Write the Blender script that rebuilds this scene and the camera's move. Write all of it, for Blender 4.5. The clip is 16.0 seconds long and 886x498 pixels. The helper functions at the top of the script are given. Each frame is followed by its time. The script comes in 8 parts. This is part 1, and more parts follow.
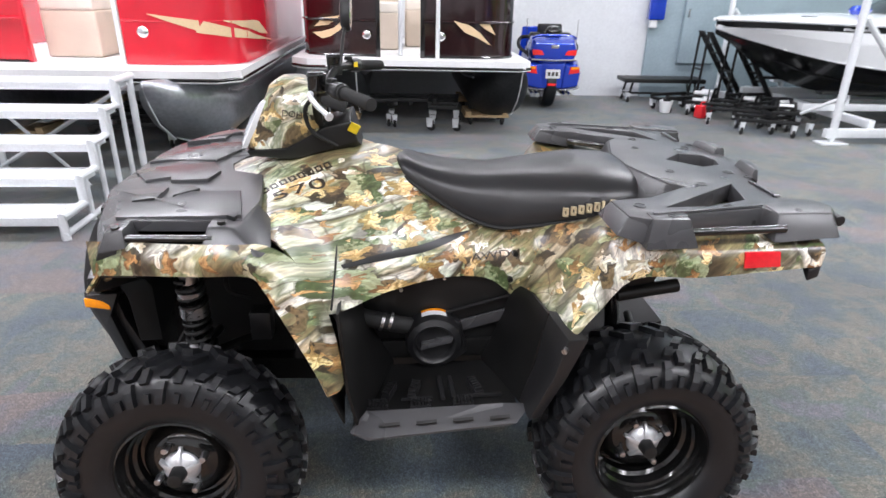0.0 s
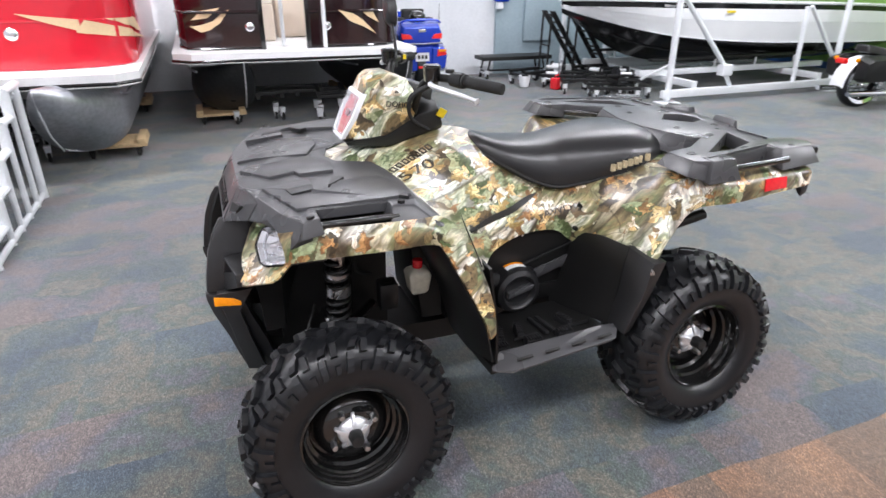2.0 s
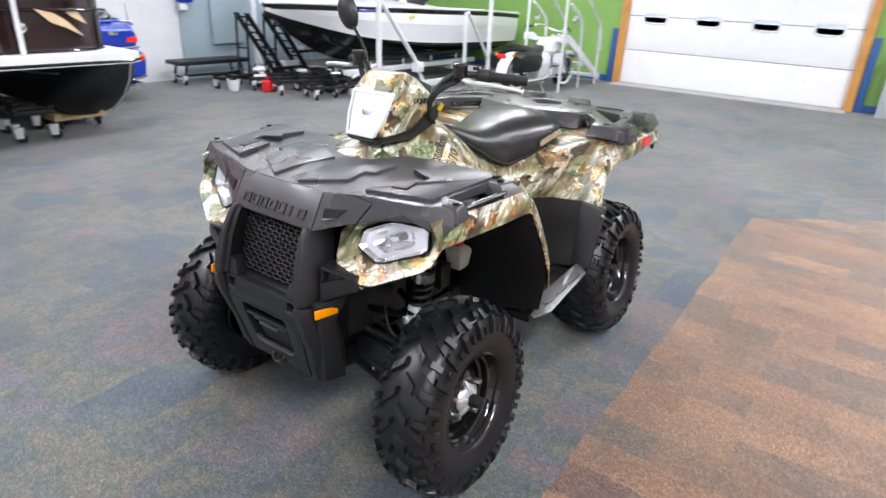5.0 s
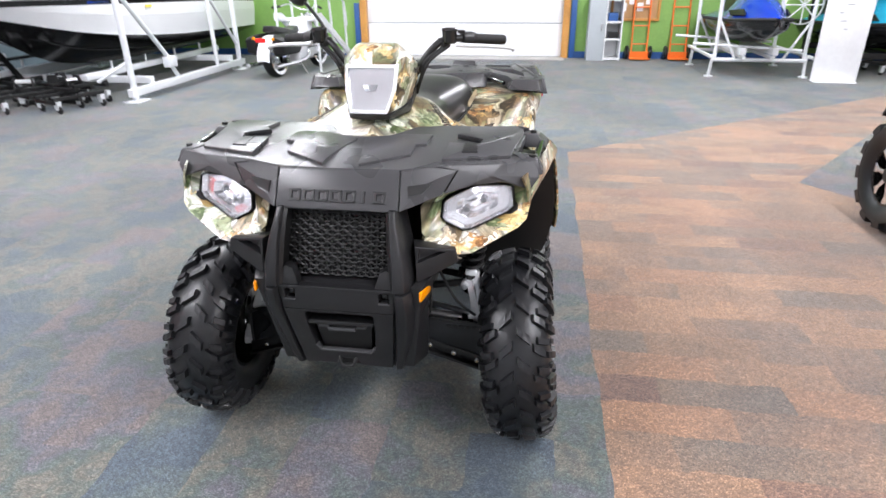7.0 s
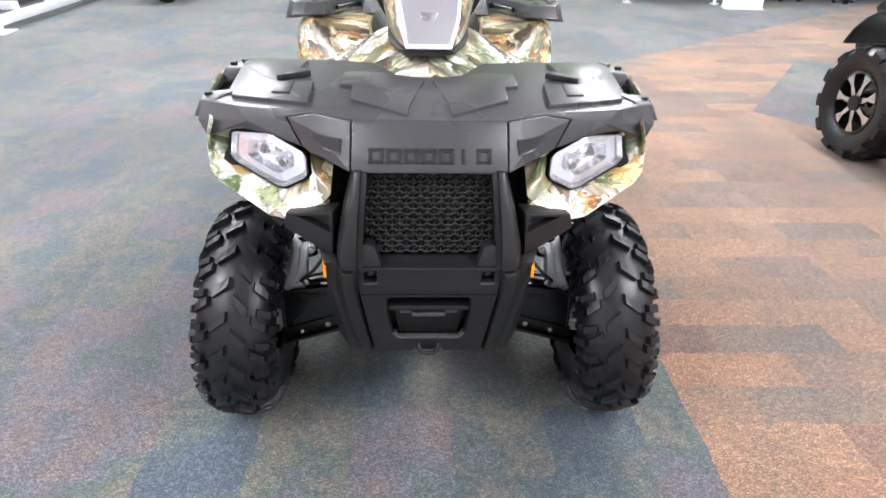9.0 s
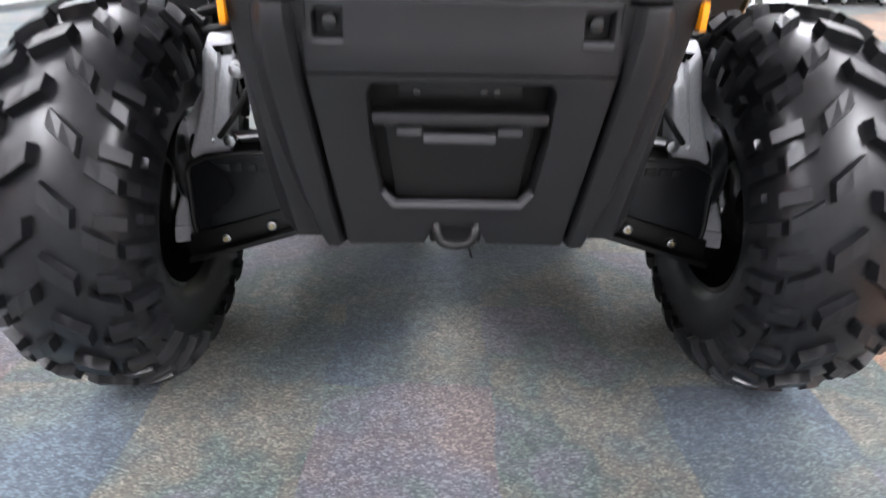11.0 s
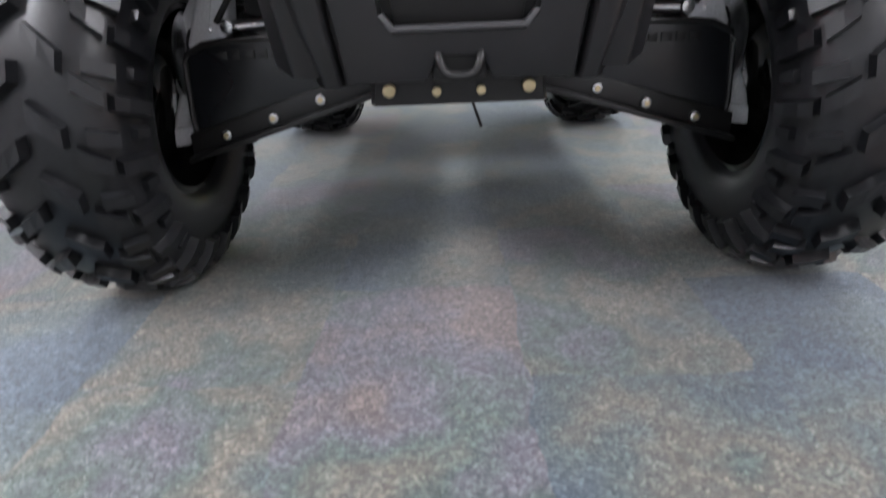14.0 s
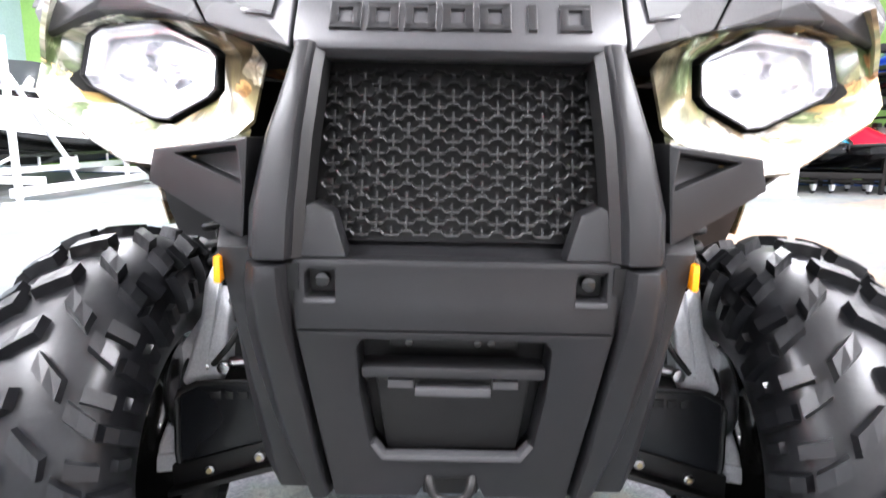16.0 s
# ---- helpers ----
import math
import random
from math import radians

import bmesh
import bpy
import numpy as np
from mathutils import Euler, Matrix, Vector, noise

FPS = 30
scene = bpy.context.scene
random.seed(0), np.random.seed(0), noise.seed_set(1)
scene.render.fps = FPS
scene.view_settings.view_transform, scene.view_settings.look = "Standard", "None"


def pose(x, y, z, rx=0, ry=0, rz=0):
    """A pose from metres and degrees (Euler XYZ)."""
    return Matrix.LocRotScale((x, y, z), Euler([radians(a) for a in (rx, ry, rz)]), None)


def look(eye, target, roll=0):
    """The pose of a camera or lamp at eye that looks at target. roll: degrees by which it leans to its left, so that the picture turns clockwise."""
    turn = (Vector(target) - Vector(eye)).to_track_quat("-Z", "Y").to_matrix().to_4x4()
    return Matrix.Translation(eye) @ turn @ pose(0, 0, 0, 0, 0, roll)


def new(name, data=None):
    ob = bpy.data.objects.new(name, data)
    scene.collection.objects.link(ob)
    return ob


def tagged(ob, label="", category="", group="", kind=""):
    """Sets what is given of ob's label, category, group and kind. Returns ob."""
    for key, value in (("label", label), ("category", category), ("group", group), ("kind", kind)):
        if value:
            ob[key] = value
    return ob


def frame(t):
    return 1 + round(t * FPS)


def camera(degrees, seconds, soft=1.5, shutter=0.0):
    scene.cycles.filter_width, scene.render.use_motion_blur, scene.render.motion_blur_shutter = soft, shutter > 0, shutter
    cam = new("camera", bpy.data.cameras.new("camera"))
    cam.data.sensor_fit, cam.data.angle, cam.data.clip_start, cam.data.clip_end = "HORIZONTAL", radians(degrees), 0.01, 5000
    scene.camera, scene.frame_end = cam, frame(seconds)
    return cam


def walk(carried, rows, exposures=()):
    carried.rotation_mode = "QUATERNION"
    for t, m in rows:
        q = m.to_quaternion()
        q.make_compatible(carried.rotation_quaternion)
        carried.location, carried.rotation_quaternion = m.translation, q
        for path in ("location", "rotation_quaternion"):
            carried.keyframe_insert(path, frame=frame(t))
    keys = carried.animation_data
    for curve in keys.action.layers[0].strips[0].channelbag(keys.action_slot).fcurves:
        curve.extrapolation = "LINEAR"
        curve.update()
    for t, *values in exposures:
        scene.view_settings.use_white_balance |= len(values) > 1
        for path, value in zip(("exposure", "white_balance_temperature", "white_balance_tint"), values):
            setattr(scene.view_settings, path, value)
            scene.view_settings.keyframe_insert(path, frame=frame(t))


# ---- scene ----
cam = camera(72.5, 16.0, shutter=0.5)
PATH = [
    (0, (-0.057, -1.912, 1.463), (0.084, -0.080, 0.673), 1.3),
    (0.5, (-0.239, -1.947, 1.473), (0.042, -0.127, 0.694), 4.8),
    (1, (-0.468, -1.920, 1.467), (-0.095, -0.125, 0.672), 3.1),
    (1.5, (-0.678, -1.938, 1.483), (-0.189, -0.181, 0.663), 2.2),
    (2, (-0.925, -2.021, 1.503), (-0.271, -0.323, 0.677), 0.2),
    (2.5, (-1.104, -2.007, 1.509), (-0.309, -0.368, 0.682), 3.2),
    (3, (-1.324, -1.909, 1.508), (-0.407, -0.331, 0.689), 0.5),
    (3.5, (-1.517, -1.815, 1.512), (-0.472, -0.318, 0.694), 0.7),
    (4, (-1.765, -1.730, 1.516), (-0.577, -0.339, 0.705), -1.2),
    (4.5, (-1.923, -1.609, 1.508), (-0.570, -0.382, 0.693), 1.6),
    (7, (-2.484, -0.545, 1.424), (-0.684, -0.269, 0.595), -0.5),
    (7.5, (-2.472, -0.312, 1.442), (-0.678, -0.189, 0.566), 4.0),
    (8, (-2.436, -0.038, 1.422), (-0.639, -0.071, 0.543), 2.9),
    (10.5, (-1.751, 0.038, 0.964), (-0.130, 0.009, -0.206), -0.2),
    (11, (-1.663, 0.029, 0.645), (0.123, -0.002, -0.256), 1.1),
    (11.5, (-1.687, 0.029, 0.468), (0.155, 0.003, -0.312), -0.3),
    (12, (-1.695, 0.027, 0.438), (0.160, 0.029, -0.309), -0.3),
    (12.5, (-1.714, 0.021, 0.350), (0.131, 0.088, -0.419), -0.7),
    (13, (-1.737, 0.014, 0.312), (0.097, 0.087, -0.480), -1.5),
    (13.5, (-1.738, 0.013, 0.319), (0.091, 0.079, -0.488), -2.1),
    (14, (-1.720, 0.015, 0.383), (0.122, 0.054, -0.390), -2.6),
    (14.5, (-1.660, 0.009, 0.491), (0.245, 0.039, -0.115), -3.7),
    (15, (-1.635, 0.004, 0.554), (0.307, 0.033, 0.073), -1.3),
    (15.5, (-1.614, 0.007, 0.649), (0.339, 0.035, 0.222), -0.1),
    (16, (-1.612, 0.010, 0.724), (0.355, 0.022, 0.356), 1.0),
]
LIFT = Vector((0, 0, 0.085))
EXPOSURES = [(0, 0.06), (2.0, 0.12), (4.5, 0.12), (7.0, 0.36), (8.0, 0.36), (10.5, 0.90), (11.5, 0.88), (12.0, 0.76), (12.5, 0.70), (13.0, 0.44), (13.5, 0.40), (14.0, 0.50), (14.5, 0.70), (15.0, 1.00), (16.0, 1.70)]
walk(cam, [(t, look(Vector(eye) + LIFT, Vector(target) + LIFT, roll)) for t, eye, target, roll in PATH], EXPOSURES)

# ---- light ----
world = bpy.data.worlds.new("world")
scene.world = world
world.use_nodes = True
world.node_tree.nodes["Background"].inputs[0].default_value = (0.75, 0.85, 1.0, 1)
world.node_tree.nodes["Background"].inputs[1].default_value = 0.25
scene.view_settings.exposure = 0.0
ROOM_X0, ROOM_X1, ROOM_Y0, ROOM_Y1, ROOM_Z = -8.0, 10.05, -9.5, 7.98, 4.6
LAMP_ROWS = [(x, y) for x in (-6.2, -3.2, 0.2, 3.4, 6.6) for y in (-6.6, -3.0, 3.0, 6.2)]
LAMP_POWER = 78.0
LAMP_SHARE = {-6.2: 0.35, -3.2: 1.75, 0.2: 0.60, 3.4: 1.25, 6.6: 1.55}
LAMP_ROW_SHARE = {-6.6: 0.45, -3.0: 1.50, 3.0: 1.30, 6.2: 0.50}

from mathutils.bvhtree import BVHTree


def area_lamp(x, y, z, sx, sy, power):
    data = bpy.data.lights.new("tube_light", "AREA")
    data.shape, data.size, data.size_y, data.energy = "RECTANGLE", sx, sy, power
    data.color = (0.92, 0.925, 1.0)
    ob = new("tube_light", data)
    ob.location = (x, y, z)
    return ob


for lx, ly in LAMP_ROWS:
    area_lamp(lx, ly, ROOM_Z - 0.17, 2.3, 0.22, LAMP_POWER * LAMP_SHARE[lx] * LAMP_ROW_SHARE[ly])

# ---- materials ----


def nodes_of(name):
    m = bpy.data.materials.new(name)
    m.use_nodes = True
    nt = m.node_tree
    return m, nt, nt.nodes["Principled BSDF"]


def node(nt, kind, **values):
    n = nt.nodes.new(kind)
    for key, value in values.items():
        n.inputs[key.replace("_", " ")].default_value = value
    return n


def ramp(nt, stops, mode="LINEAR"):
    n = nt.nodes.new("ShaderNodeValToRGB")
    n.color_ramp.interpolation = mode
    el = n.color_ramp.elements
    while len(el) < len(stops):
        el.new(0.5)
    for e, (at, c) in zip(el, stops):
        e.position, e.color = at, (*c, 1) if len(c) == 3 else c
    return n


def coords(nt, scale=(1, 1, 1), rot=(0, 0, 0)):
    tc = nt.nodes.new("ShaderNodeTexCoord")
    mp = nt.nodes.new("ShaderNodeMapping")
    mp.inputs["Scale"].default_value = scale
    mp.inputs["Rotation"].default_value = rot
    nt.links.new(tc.outputs["Object"], mp.inputs["Vector"])
    return mp.outputs["Vector"]


def mixc(nt, fac, a, b, blend="MIX"):
    n = nt.nodes.new("ShaderNodeMix")
    n.data_type, n.blend_type = "RGBA", blend
    for sock, v in ((n.inputs["Factor"], fac), (n.inputs["A"], a), (n.inputs["B"], b)):
        if isinstance(v, (int, float)):
            sock.default_value = v
        elif isinstance(v, tuple):
            sock.default_value = (*v, 1) if len(v) == 3 else v
        else:
            nt.links.new(v, sock)
    return n.outputs["Result"]


def math_node(nt, op, a, b=0.0):
    n = nt.nodes.new("ShaderNodeMath")
    n.operation = op
    for sock, v in zip(n.inputs, (a, b)):
        if isinstance(v, (int, float)):
            sock.default_value = v
        else:
            nt.links.new(v, sock)
    return n.outputs[0]


def bump(nt, height, strength, distance, bsdf):
    b = node(nt, "ShaderNodeBump", Strength=strength, Distance=distance)
    nt.links.new(height, b.inputs["Height"])
    nt.links.new(b.outputs["Normal"], bsdf.inputs["Normal"])


def simple(name, colour, rough=0.5, metal=0.0, grain=60.0, spread=0.15, relief=0.0, coat=0.0, wear=0.1):
    """A plain surface with fine grain, broad patches and uneven gloss."""
    m, nt, b = nodes_of(name)
    v = coords(nt)
    fine = node(nt, "ShaderNodeTexNoise", Scale=grain, Detail=4.0)
    wide = node(nt, "ShaderNodeTexNoise", Scale=3.0, Detail=3.0)
    nt.links.new(v, fine.inputs["Vector"])
    nt.links.new(v, wide.inputs["Vector"])
    both = math_node(nt, "ADD", math_node(nt, "MULTIPLY", fine.outputs["Fac"], 0.5), math_node(nt, "MULTIPLY", wide.outputs["Fac"], 0.5))
    lo = tuple(max(0.0, c * (1 - spread)) for c in colour)
    hi = tuple(min(1.0, c * (1 + spread)) for c in colour)
    r = ramp(nt, [(0.35, lo), (0.65, hi)])
    nt.links.new(both, r.inputs["Fac"])
    nt.links.new(r.outputs["Color"], b.inputs["Base Color"])
    b.inputs["Metallic"].default_value = metal
    nt.links.new(math_node(nt, "ADD", math_node(nt, "MULTIPLY", wide.outputs["Fac"], 2 * wear), rough - wear), b.inputs["Roughness"])
    if coat:
        b.inputs["Coat Weight"].default_value = coat
        b.inputs["Coat Roughness"].default_value = 0.06
    if relief:
        bump(nt, fine.outputs["Fac"], relief, 0.002, b)
    return m


def glass(name, colour=(1, 1, 1), rough=0.02):
    """Thin clear plastic: lets light through, with a Fresnel gloss."""
    m, nt, b = nodes_of(name)
    clear = nt.nodes.new("ShaderNodeBsdfTransparent")
    clear.inputs["Color"].default_value = (*colour, 1)
    gloss = node(nt, "ShaderNodeBsdfGlossy", Roughness=rough)
    fres = node(nt, "ShaderNodeFresnel", IOR=1.08)
    mix = nt.nodes.new("ShaderNodeMixShader")
    nt.links.new(fres.outputs[0], mix.inputs[0])
    nt.links.new(clear.outputs[0], mix.inputs[1])
    nt.links.new(gloss.outputs[0], mix.inputs[2])
    nt.links.new(mix.outputs[0], nt.nodes["Material Output"].inputs["Surface"])
    nt.nodes.remove(b)
    return m


def glow(name, colour, strength):
    m, nt, b = nodes_of(name)
    b.inputs["Base Color"].default_value = (*colour, 1)
    b.inputs["Emission Color"].default_value = (*colour, 1)
    b.inputs["Emission Strength"].default_value = strength
    return m


def camo_material():
    """Printed woodland film: flowing bark, olive brush, dark gaps, twigs and five-lobed dead leaves."""
    m, nt, b = nodes_of("camo_film")
    L = nt.links.new
    tc = nt.nodes.new("ShaderNodeTexCoord")
    sep = nt.nodes.new("ShaderNodeSeparateXYZ")
    L(tc.outputs["Object"], sep.inputs[0])
    x, y, z = sep.outputs
    ay = math_node(nt, "ABSOLUTE", y)
    u = math_node(nt, "ADD", x, math_node(nt, "MULTIPLY", ay, 0.45))
    w = math_node(nt, "SUBTRACT", z, math_node(nt, "MULTIPLY", ay, 0.55))
    flat = nt.nodes.new("ShaderNodeCombineXYZ")
    L(u, flat.inputs[0])
    L(w, flat.inputs[1])
    L(math_node(nt, "MULTIPLY", math_node(nt, "SIGN", y), 3.0), flat.inputs[2])
    fv = flat.outputs[0]

    def moved(loc, rot, scale, vec=None):
        """Turns first, then stretches, so that streaks run along the slant."""
        mp = nt.nodes.new("ShaderNodeMapping")
        mp.vector_type = "TEXTURE"
        mp.inputs["Location"].default_value = loc
        mp.inputs["Rotation"].default_value = (0, 0, rot)
        mp.inputs["Scale"].default_value = tuple(1.0 / c for c in scale)
        L(vec or fv, mp.inputs["Vector"])
        return mp.outputs[0]

    def noise_of(vec, scale, detail, rough=0.6):
        n = node(nt, "ShaderNodeTexNoise", Scale=scale, Detail=detail, Roughness=rough)
        L(vec, n.inputs["Vector"])
        return n

    warp = noise_of(fv, 4.0, 3.0)
    add = nt.nodes.new("ShaderNodeVectorMath")
    add.operation = "MULTIPLY_ADD"
    L(warp.outputs["Color"], add.inputs[0])
    add.inputs[1].default_value = (0.12, 0.12, 0.0)
    L(fv, add.inputs[2])
    wv = add.outputs[0]

    def stops(value, *rows):
        r = ramp(nt, list(rows))
        L(value, r.inputs["Fac"])
        return r.outputs["Color"]

    # ground tones: olive brush, brown shade, cream and grey-green bark in ragged patches
    broad = noise_of(moved((0, 0, 0), 0.75, (3.0, 5.5, 1.0), wv), 1.0, 4.0, 0.6).outputs["Fac"]
    col = stops(broad, (0.33, (0.035, 0.030, 0.020)), (0.40, (0.13, 0.10, 0.055)), (0.445, (0.25, 0.20, 0.11)), (0.475, (0.17, 0.18, 0.095)), (0.51, (0.33, 0.30, 0.18)), (0.54, (0.70, 0.66, 0.53)), (0.575, (0.27, 0.30, 0.20)), (0.62, (0.86, 0.84, 0.78)))
    stems = noise_of(moved((1, 2, 0), 0.95, (6.0, 46.0, 1.0), fv), 1.0, 3.0, 0.55).outputs["Fac"]
    col = mixc(nt, 0.38, col, stops(stems, (0.37, (0.42, 0.40, 0.34)), (0.50, (0.98, 0.97, 0.93)), (0.62, (1.6, 1.55, 1.45))), "MULTIPLY")
    # green foliage with light flecks
    gn = noise_of(moved((3.1, 1.7, 0), 0.6, (1.0, 1.0, 1.0), wv), 5.0, 5.0, 0.66).outputs["Fac"]
    gm = stops(gn, (0.575, (0, 0, 0)), (0.600, (1, 1, 1)))
    fleck = noise_of(moved((0, 0, 0), 0.7, (1.0, 2.2, 1.0)), 24.0, 3.0).outputs["Fac"]
    gc = stops(fleck, (0.36, (0.04, 0.06, 0.028)), (0.46, (0.16, 0.21, 0.10)), (0.56, (0.33, 0.40, 0.24)), (0.66, (0.62, 0.68, 0.54)))
    col = mixc(nt, math_node(nt, "MULTIPLY", gm, 0.88), col, gc)
    # trunks and limbs: pale bark with a dark side, at several slants
    for rot, off, width, tone in ((0.70, 0.0, 5.0, (0.90, 0.87, 0.80)), (0.95, 4.0, 7.0, (0.55, 0.47, 0.34)), (-1.30, 9.0, 5.6, (0.84, 0.80, 0.72))):
        vo = noise_of(moved((off, off * 0.7, off), rot, (0.7, width, 1.0), fv), 1.0, 0.3).outputs["Fac"]
        inside = stops(vo, (0.615, (0, 0, 0)), (0.620, (1, 1, 1)), (0.690, (1, 1, 1)), (0.695, (0, 0, 0)))
        side_tone = stops(vo, (0.618, (0.35, 0.33, 0.31)), (0.636, (0.85, 0.85, 0.85)), (0.665, (1.1, 1.1, 1.1)))
        rim = stops(vo, (0.590, (0, 0, 0)), (0.612, (1, 1, 1)), (0.625, (0, 0, 0)))
        grain = noise_of(moved((off, 0, 0), rot, (8.0, 60.0, 1.0), fv), 1.0, 5.0, 0.7).outputs["Fac"]
        bark = stops(grain, (0.36, tuple(c * 0.40 for c in tone)), (0.50, tuple(c * 0.85 for c in tone)), (0.60, tuple(min(1, c * 1.15) for c in tone)))
        bark = mixc(nt, 1.0, bark, side_tone, "MULTIPLY")
        col = mixc(nt, math_node(nt, "MULTIPLY", rim, 0.8), col, (0.05, 0.04, 0.03))
        col = mixc(nt, inside, col, bark)
    # thin twigs
    tw = node(nt, "ShaderNodeTexVoronoi", Scale=5.5)
    tw.feature = "DISTANCE_TO_EDGE"
    tw.voronoi_dimensions = "2D"
    L(wv, tw.inputs["Vector"])
    line = stops(tw.outputs["Distance"], (0.006, (1, 1, 1)), (0.014, (0, 0, 0)))
    col = mixc(nt, math_node(nt, "MULTIPLY", line, 0.6), col, (0.07, 0.05, 0.03))
    # dead leaves: star-lobed maple leaves and long blades, each with its own turn, a lit and a dark half and ribs
    jag = math_node(nt, "SUBTRACT", noise_of(fv, 60.0, 3.0).outputs["Fac"], 0.5)
    layers = ((9.5, 4.4, 0.500, (0.06, 0.045, 0.028), (0.24, 0.17, 0.09), 0.30, False), (6.5, 11.9, 0.545, (0.12, 0.16, 0.07), (0.42, 0.46, 0.30), 0.26, False),
              (11.5, 8.7, 0.540, (0.30, 0.15, 0.06), (0.60, 0.36, 0.16), 0.40, True), (9.5, 2.3, 0.525, (0.50, 0.33, 0.13), (0.88, 0.70, 0.40), 0.42, True),
              (10.0, 6.1, 0.535, (0.60, 0.50, 0.36), (0.97, 0.94, 0.86), 0.38, True))
    crumple = nt.nodes.new("ShaderNodeVectorMath")
    crumple.operation = "MULTIPLY_ADD"
    L(noise_of(fv, 13.0, 2.0).outputs["Color"], crumple.inputs[0])
    crumple.inputs[1].default_value = (0.085, 0.085, 0.0)
    L(fv, crumple.inputs[2])
    for size, off, few, lo, hi, fat, maple in layers:
        vec = moved((off, off * 1.3, 0), off, (size, size, 1.0), crumple.outputs[0])
        vo = node(nt, "ShaderNodeTexVoronoi", Scale=1.0, Randomness=0.8)
        vo.voronoi_dimensions = "2D"
        L(vec, vo.inputs["Vector"])
        d = nt.nodes.new("ShaderNodeVectorMath")
        d.operation = "SUBTRACT"
        L(vec, d.inputs[0])
        L(vo.outputs["Position"], d.inputs[1])
        cs = nt.nodes.new("ShaderNodeSeparateColor")
        L(vo.outputs["Color"], cs.inputs[0])
        turn = nt.nodes.new("ShaderNodeVectorRotate")
        turn.rotation_type = "Z_AXIS"
        L(d.outputs[0], turn.inputs["Vector"])
        L(math_node(nt, "MULTIPLY", cs.outputs[1], 6.28), turn.inputs["Angle"])
        ds = nt.nodes.new("ShaderNodeSeparateXYZ")
        L(turn.outputs[0], ds.inputs[0])
        p, q = ds.outputs[0], ds.outputs[1]
        aq = math_node(nt, "ABSOLUTE", q)
        if maple:
            ang = math_node(nt, "ARCTAN2", aq, p)
            rad = math_node(nt, "SQRT", math_node(nt, "ADD", math_node(nt, "MULTIPLY", p, p), math_node(nt, "MULTIPLY", q, q)))
            lobe = math_node(nt, "ABSOLUTE", math_node(nt, "COSINE", math_node(nt, "MULTIPLY", ang, 2.5)))
            length = math_node(nt, "ADD", 0.78, math_node(nt, "MULTIPLY", math_node(nt, "COSINE", ang), 0.24))
            point = math_node(nt, "SUBTRACT", 1.0, math_node(nt, "POWER", math_node(nt, "SUBTRACT", 1.0, lobe), 0.45))
            reach = math_node(nt, "MULTIPLY", math_node(nt, "MULTIPLY", math_node(nt, "ADD", 0.42, math_node(nt, "MULTIPLY", point, 0.72)), length), fat)
            gap = math_node(nt, "SUBTRACT", reach, math_node(nt, "ADD", rad, math_node(nt, "MULTIPLY", jag, 0.48)))
            rib = stops(math_node(nt, "MULTIPLY", math_node(nt, "SUBTRACT", 1.0, lobe), rad), (0.0, (0.50, 0.45, 0.38)), (0.004, (1.0, 1.0, 1.0)))
        else:
            body = math_node(nt, "SUBTRACT", 1.0, math_node(nt, "POWER", math_node(nt, "ABSOLUTE", math_node(nt, "MULTIPLY", p, 1.85)), 1.6))
            reach = math_node(nt, "MULTIPLY", body, fat)
            gap = math_node(nt, "SUBTRACT", reach, math_node(nt, "ADD", aq, math_node(nt, "MULTIPLY", jag, 0.16)))
            rib = stops(math_node(nt, "SINE", math_node(nt, "MULTIPLY", math_node(nt, "SUBTRACT", p, aq), 38.0)), (0.0, (0.78, 0.76, 0.72)), (0.6, (1.0, 1.0, 1.0)))
        clus = noise_of(moved((off, 1.1 * off, 0), 0.0, (1.0, 1.0, 1.0)), 4.5, 2.0).outputs["Fac"]
        some = math_node(nt, "GREATER_THAN", math_node(nt, "ADD", clus, math_node(nt, "MULTIPLY", cs.outputs[0], 0.10)), few + 0.04)
        inn = math_node(nt, "MULTIPLY", some, math_node(nt, "GREATER_THAN", gap, 0.0))
        shade = math_node(nt, "MULTIPLY", some, math_node(nt, "GREATER_THAN", gap, -0.03))
        half = math_node(nt, "ADD", math_node(nt, "ADD", math_node(nt, "MULTIPLY", q, 1.6), 0.5), math_node(nt, "MULTIPLY", jag, 1.5))
        leaf = stops(half, (0.15, tuple(0.6 * c for c in lo)), (0.45, lo), (0.55, hi), (0.85, tuple(min(1, 1.1 * c) for c in hi)))
        tint = mixc(nt, math_node(nt, "MULTIPLY", cs.outputs[2], 0.5), mixc(nt, 1.0, leaf, rib, "MULTIPLY"), lo)
        col = mixc(nt, math_node(nt, "MULTIPLY", shade, 0.50), col, (0.045, 0.038, 0.026))
        col = mixc(nt, inn, col, tint)
    mottle = noise_of(moved((5, 3, 0), 0.8, (1.0, 2.4, 1.0), wv), 26.0, 6.0, 0.75).outputs["Fac"]
    col = mixc(nt, 0.75, col, stops(mottle, (0.30, (0.38, 0.35, 0.30)), (0.44, (0.92, 0.91, 0.88)), (0.55, (1.25, 1.24, 1.21)), (0.68, (1.9, 1.88, 1.80))), "MULTIPLY")
    warm = noise_of(fv, 9.0, 3.0).outputs["Fac"]
    col = mixc(nt, 0.6, col, stops(warm, (0.38, (0.86, 1.0, 0.86)), (0.52, (1.0, 1.0, 1.0)), (0.64, (1.14, 0.98, 0.80))), "MULTIPLY")
    L(col, b.inputs["Base Color"])
    b.inputs["Roughness"].default_value = 0.28
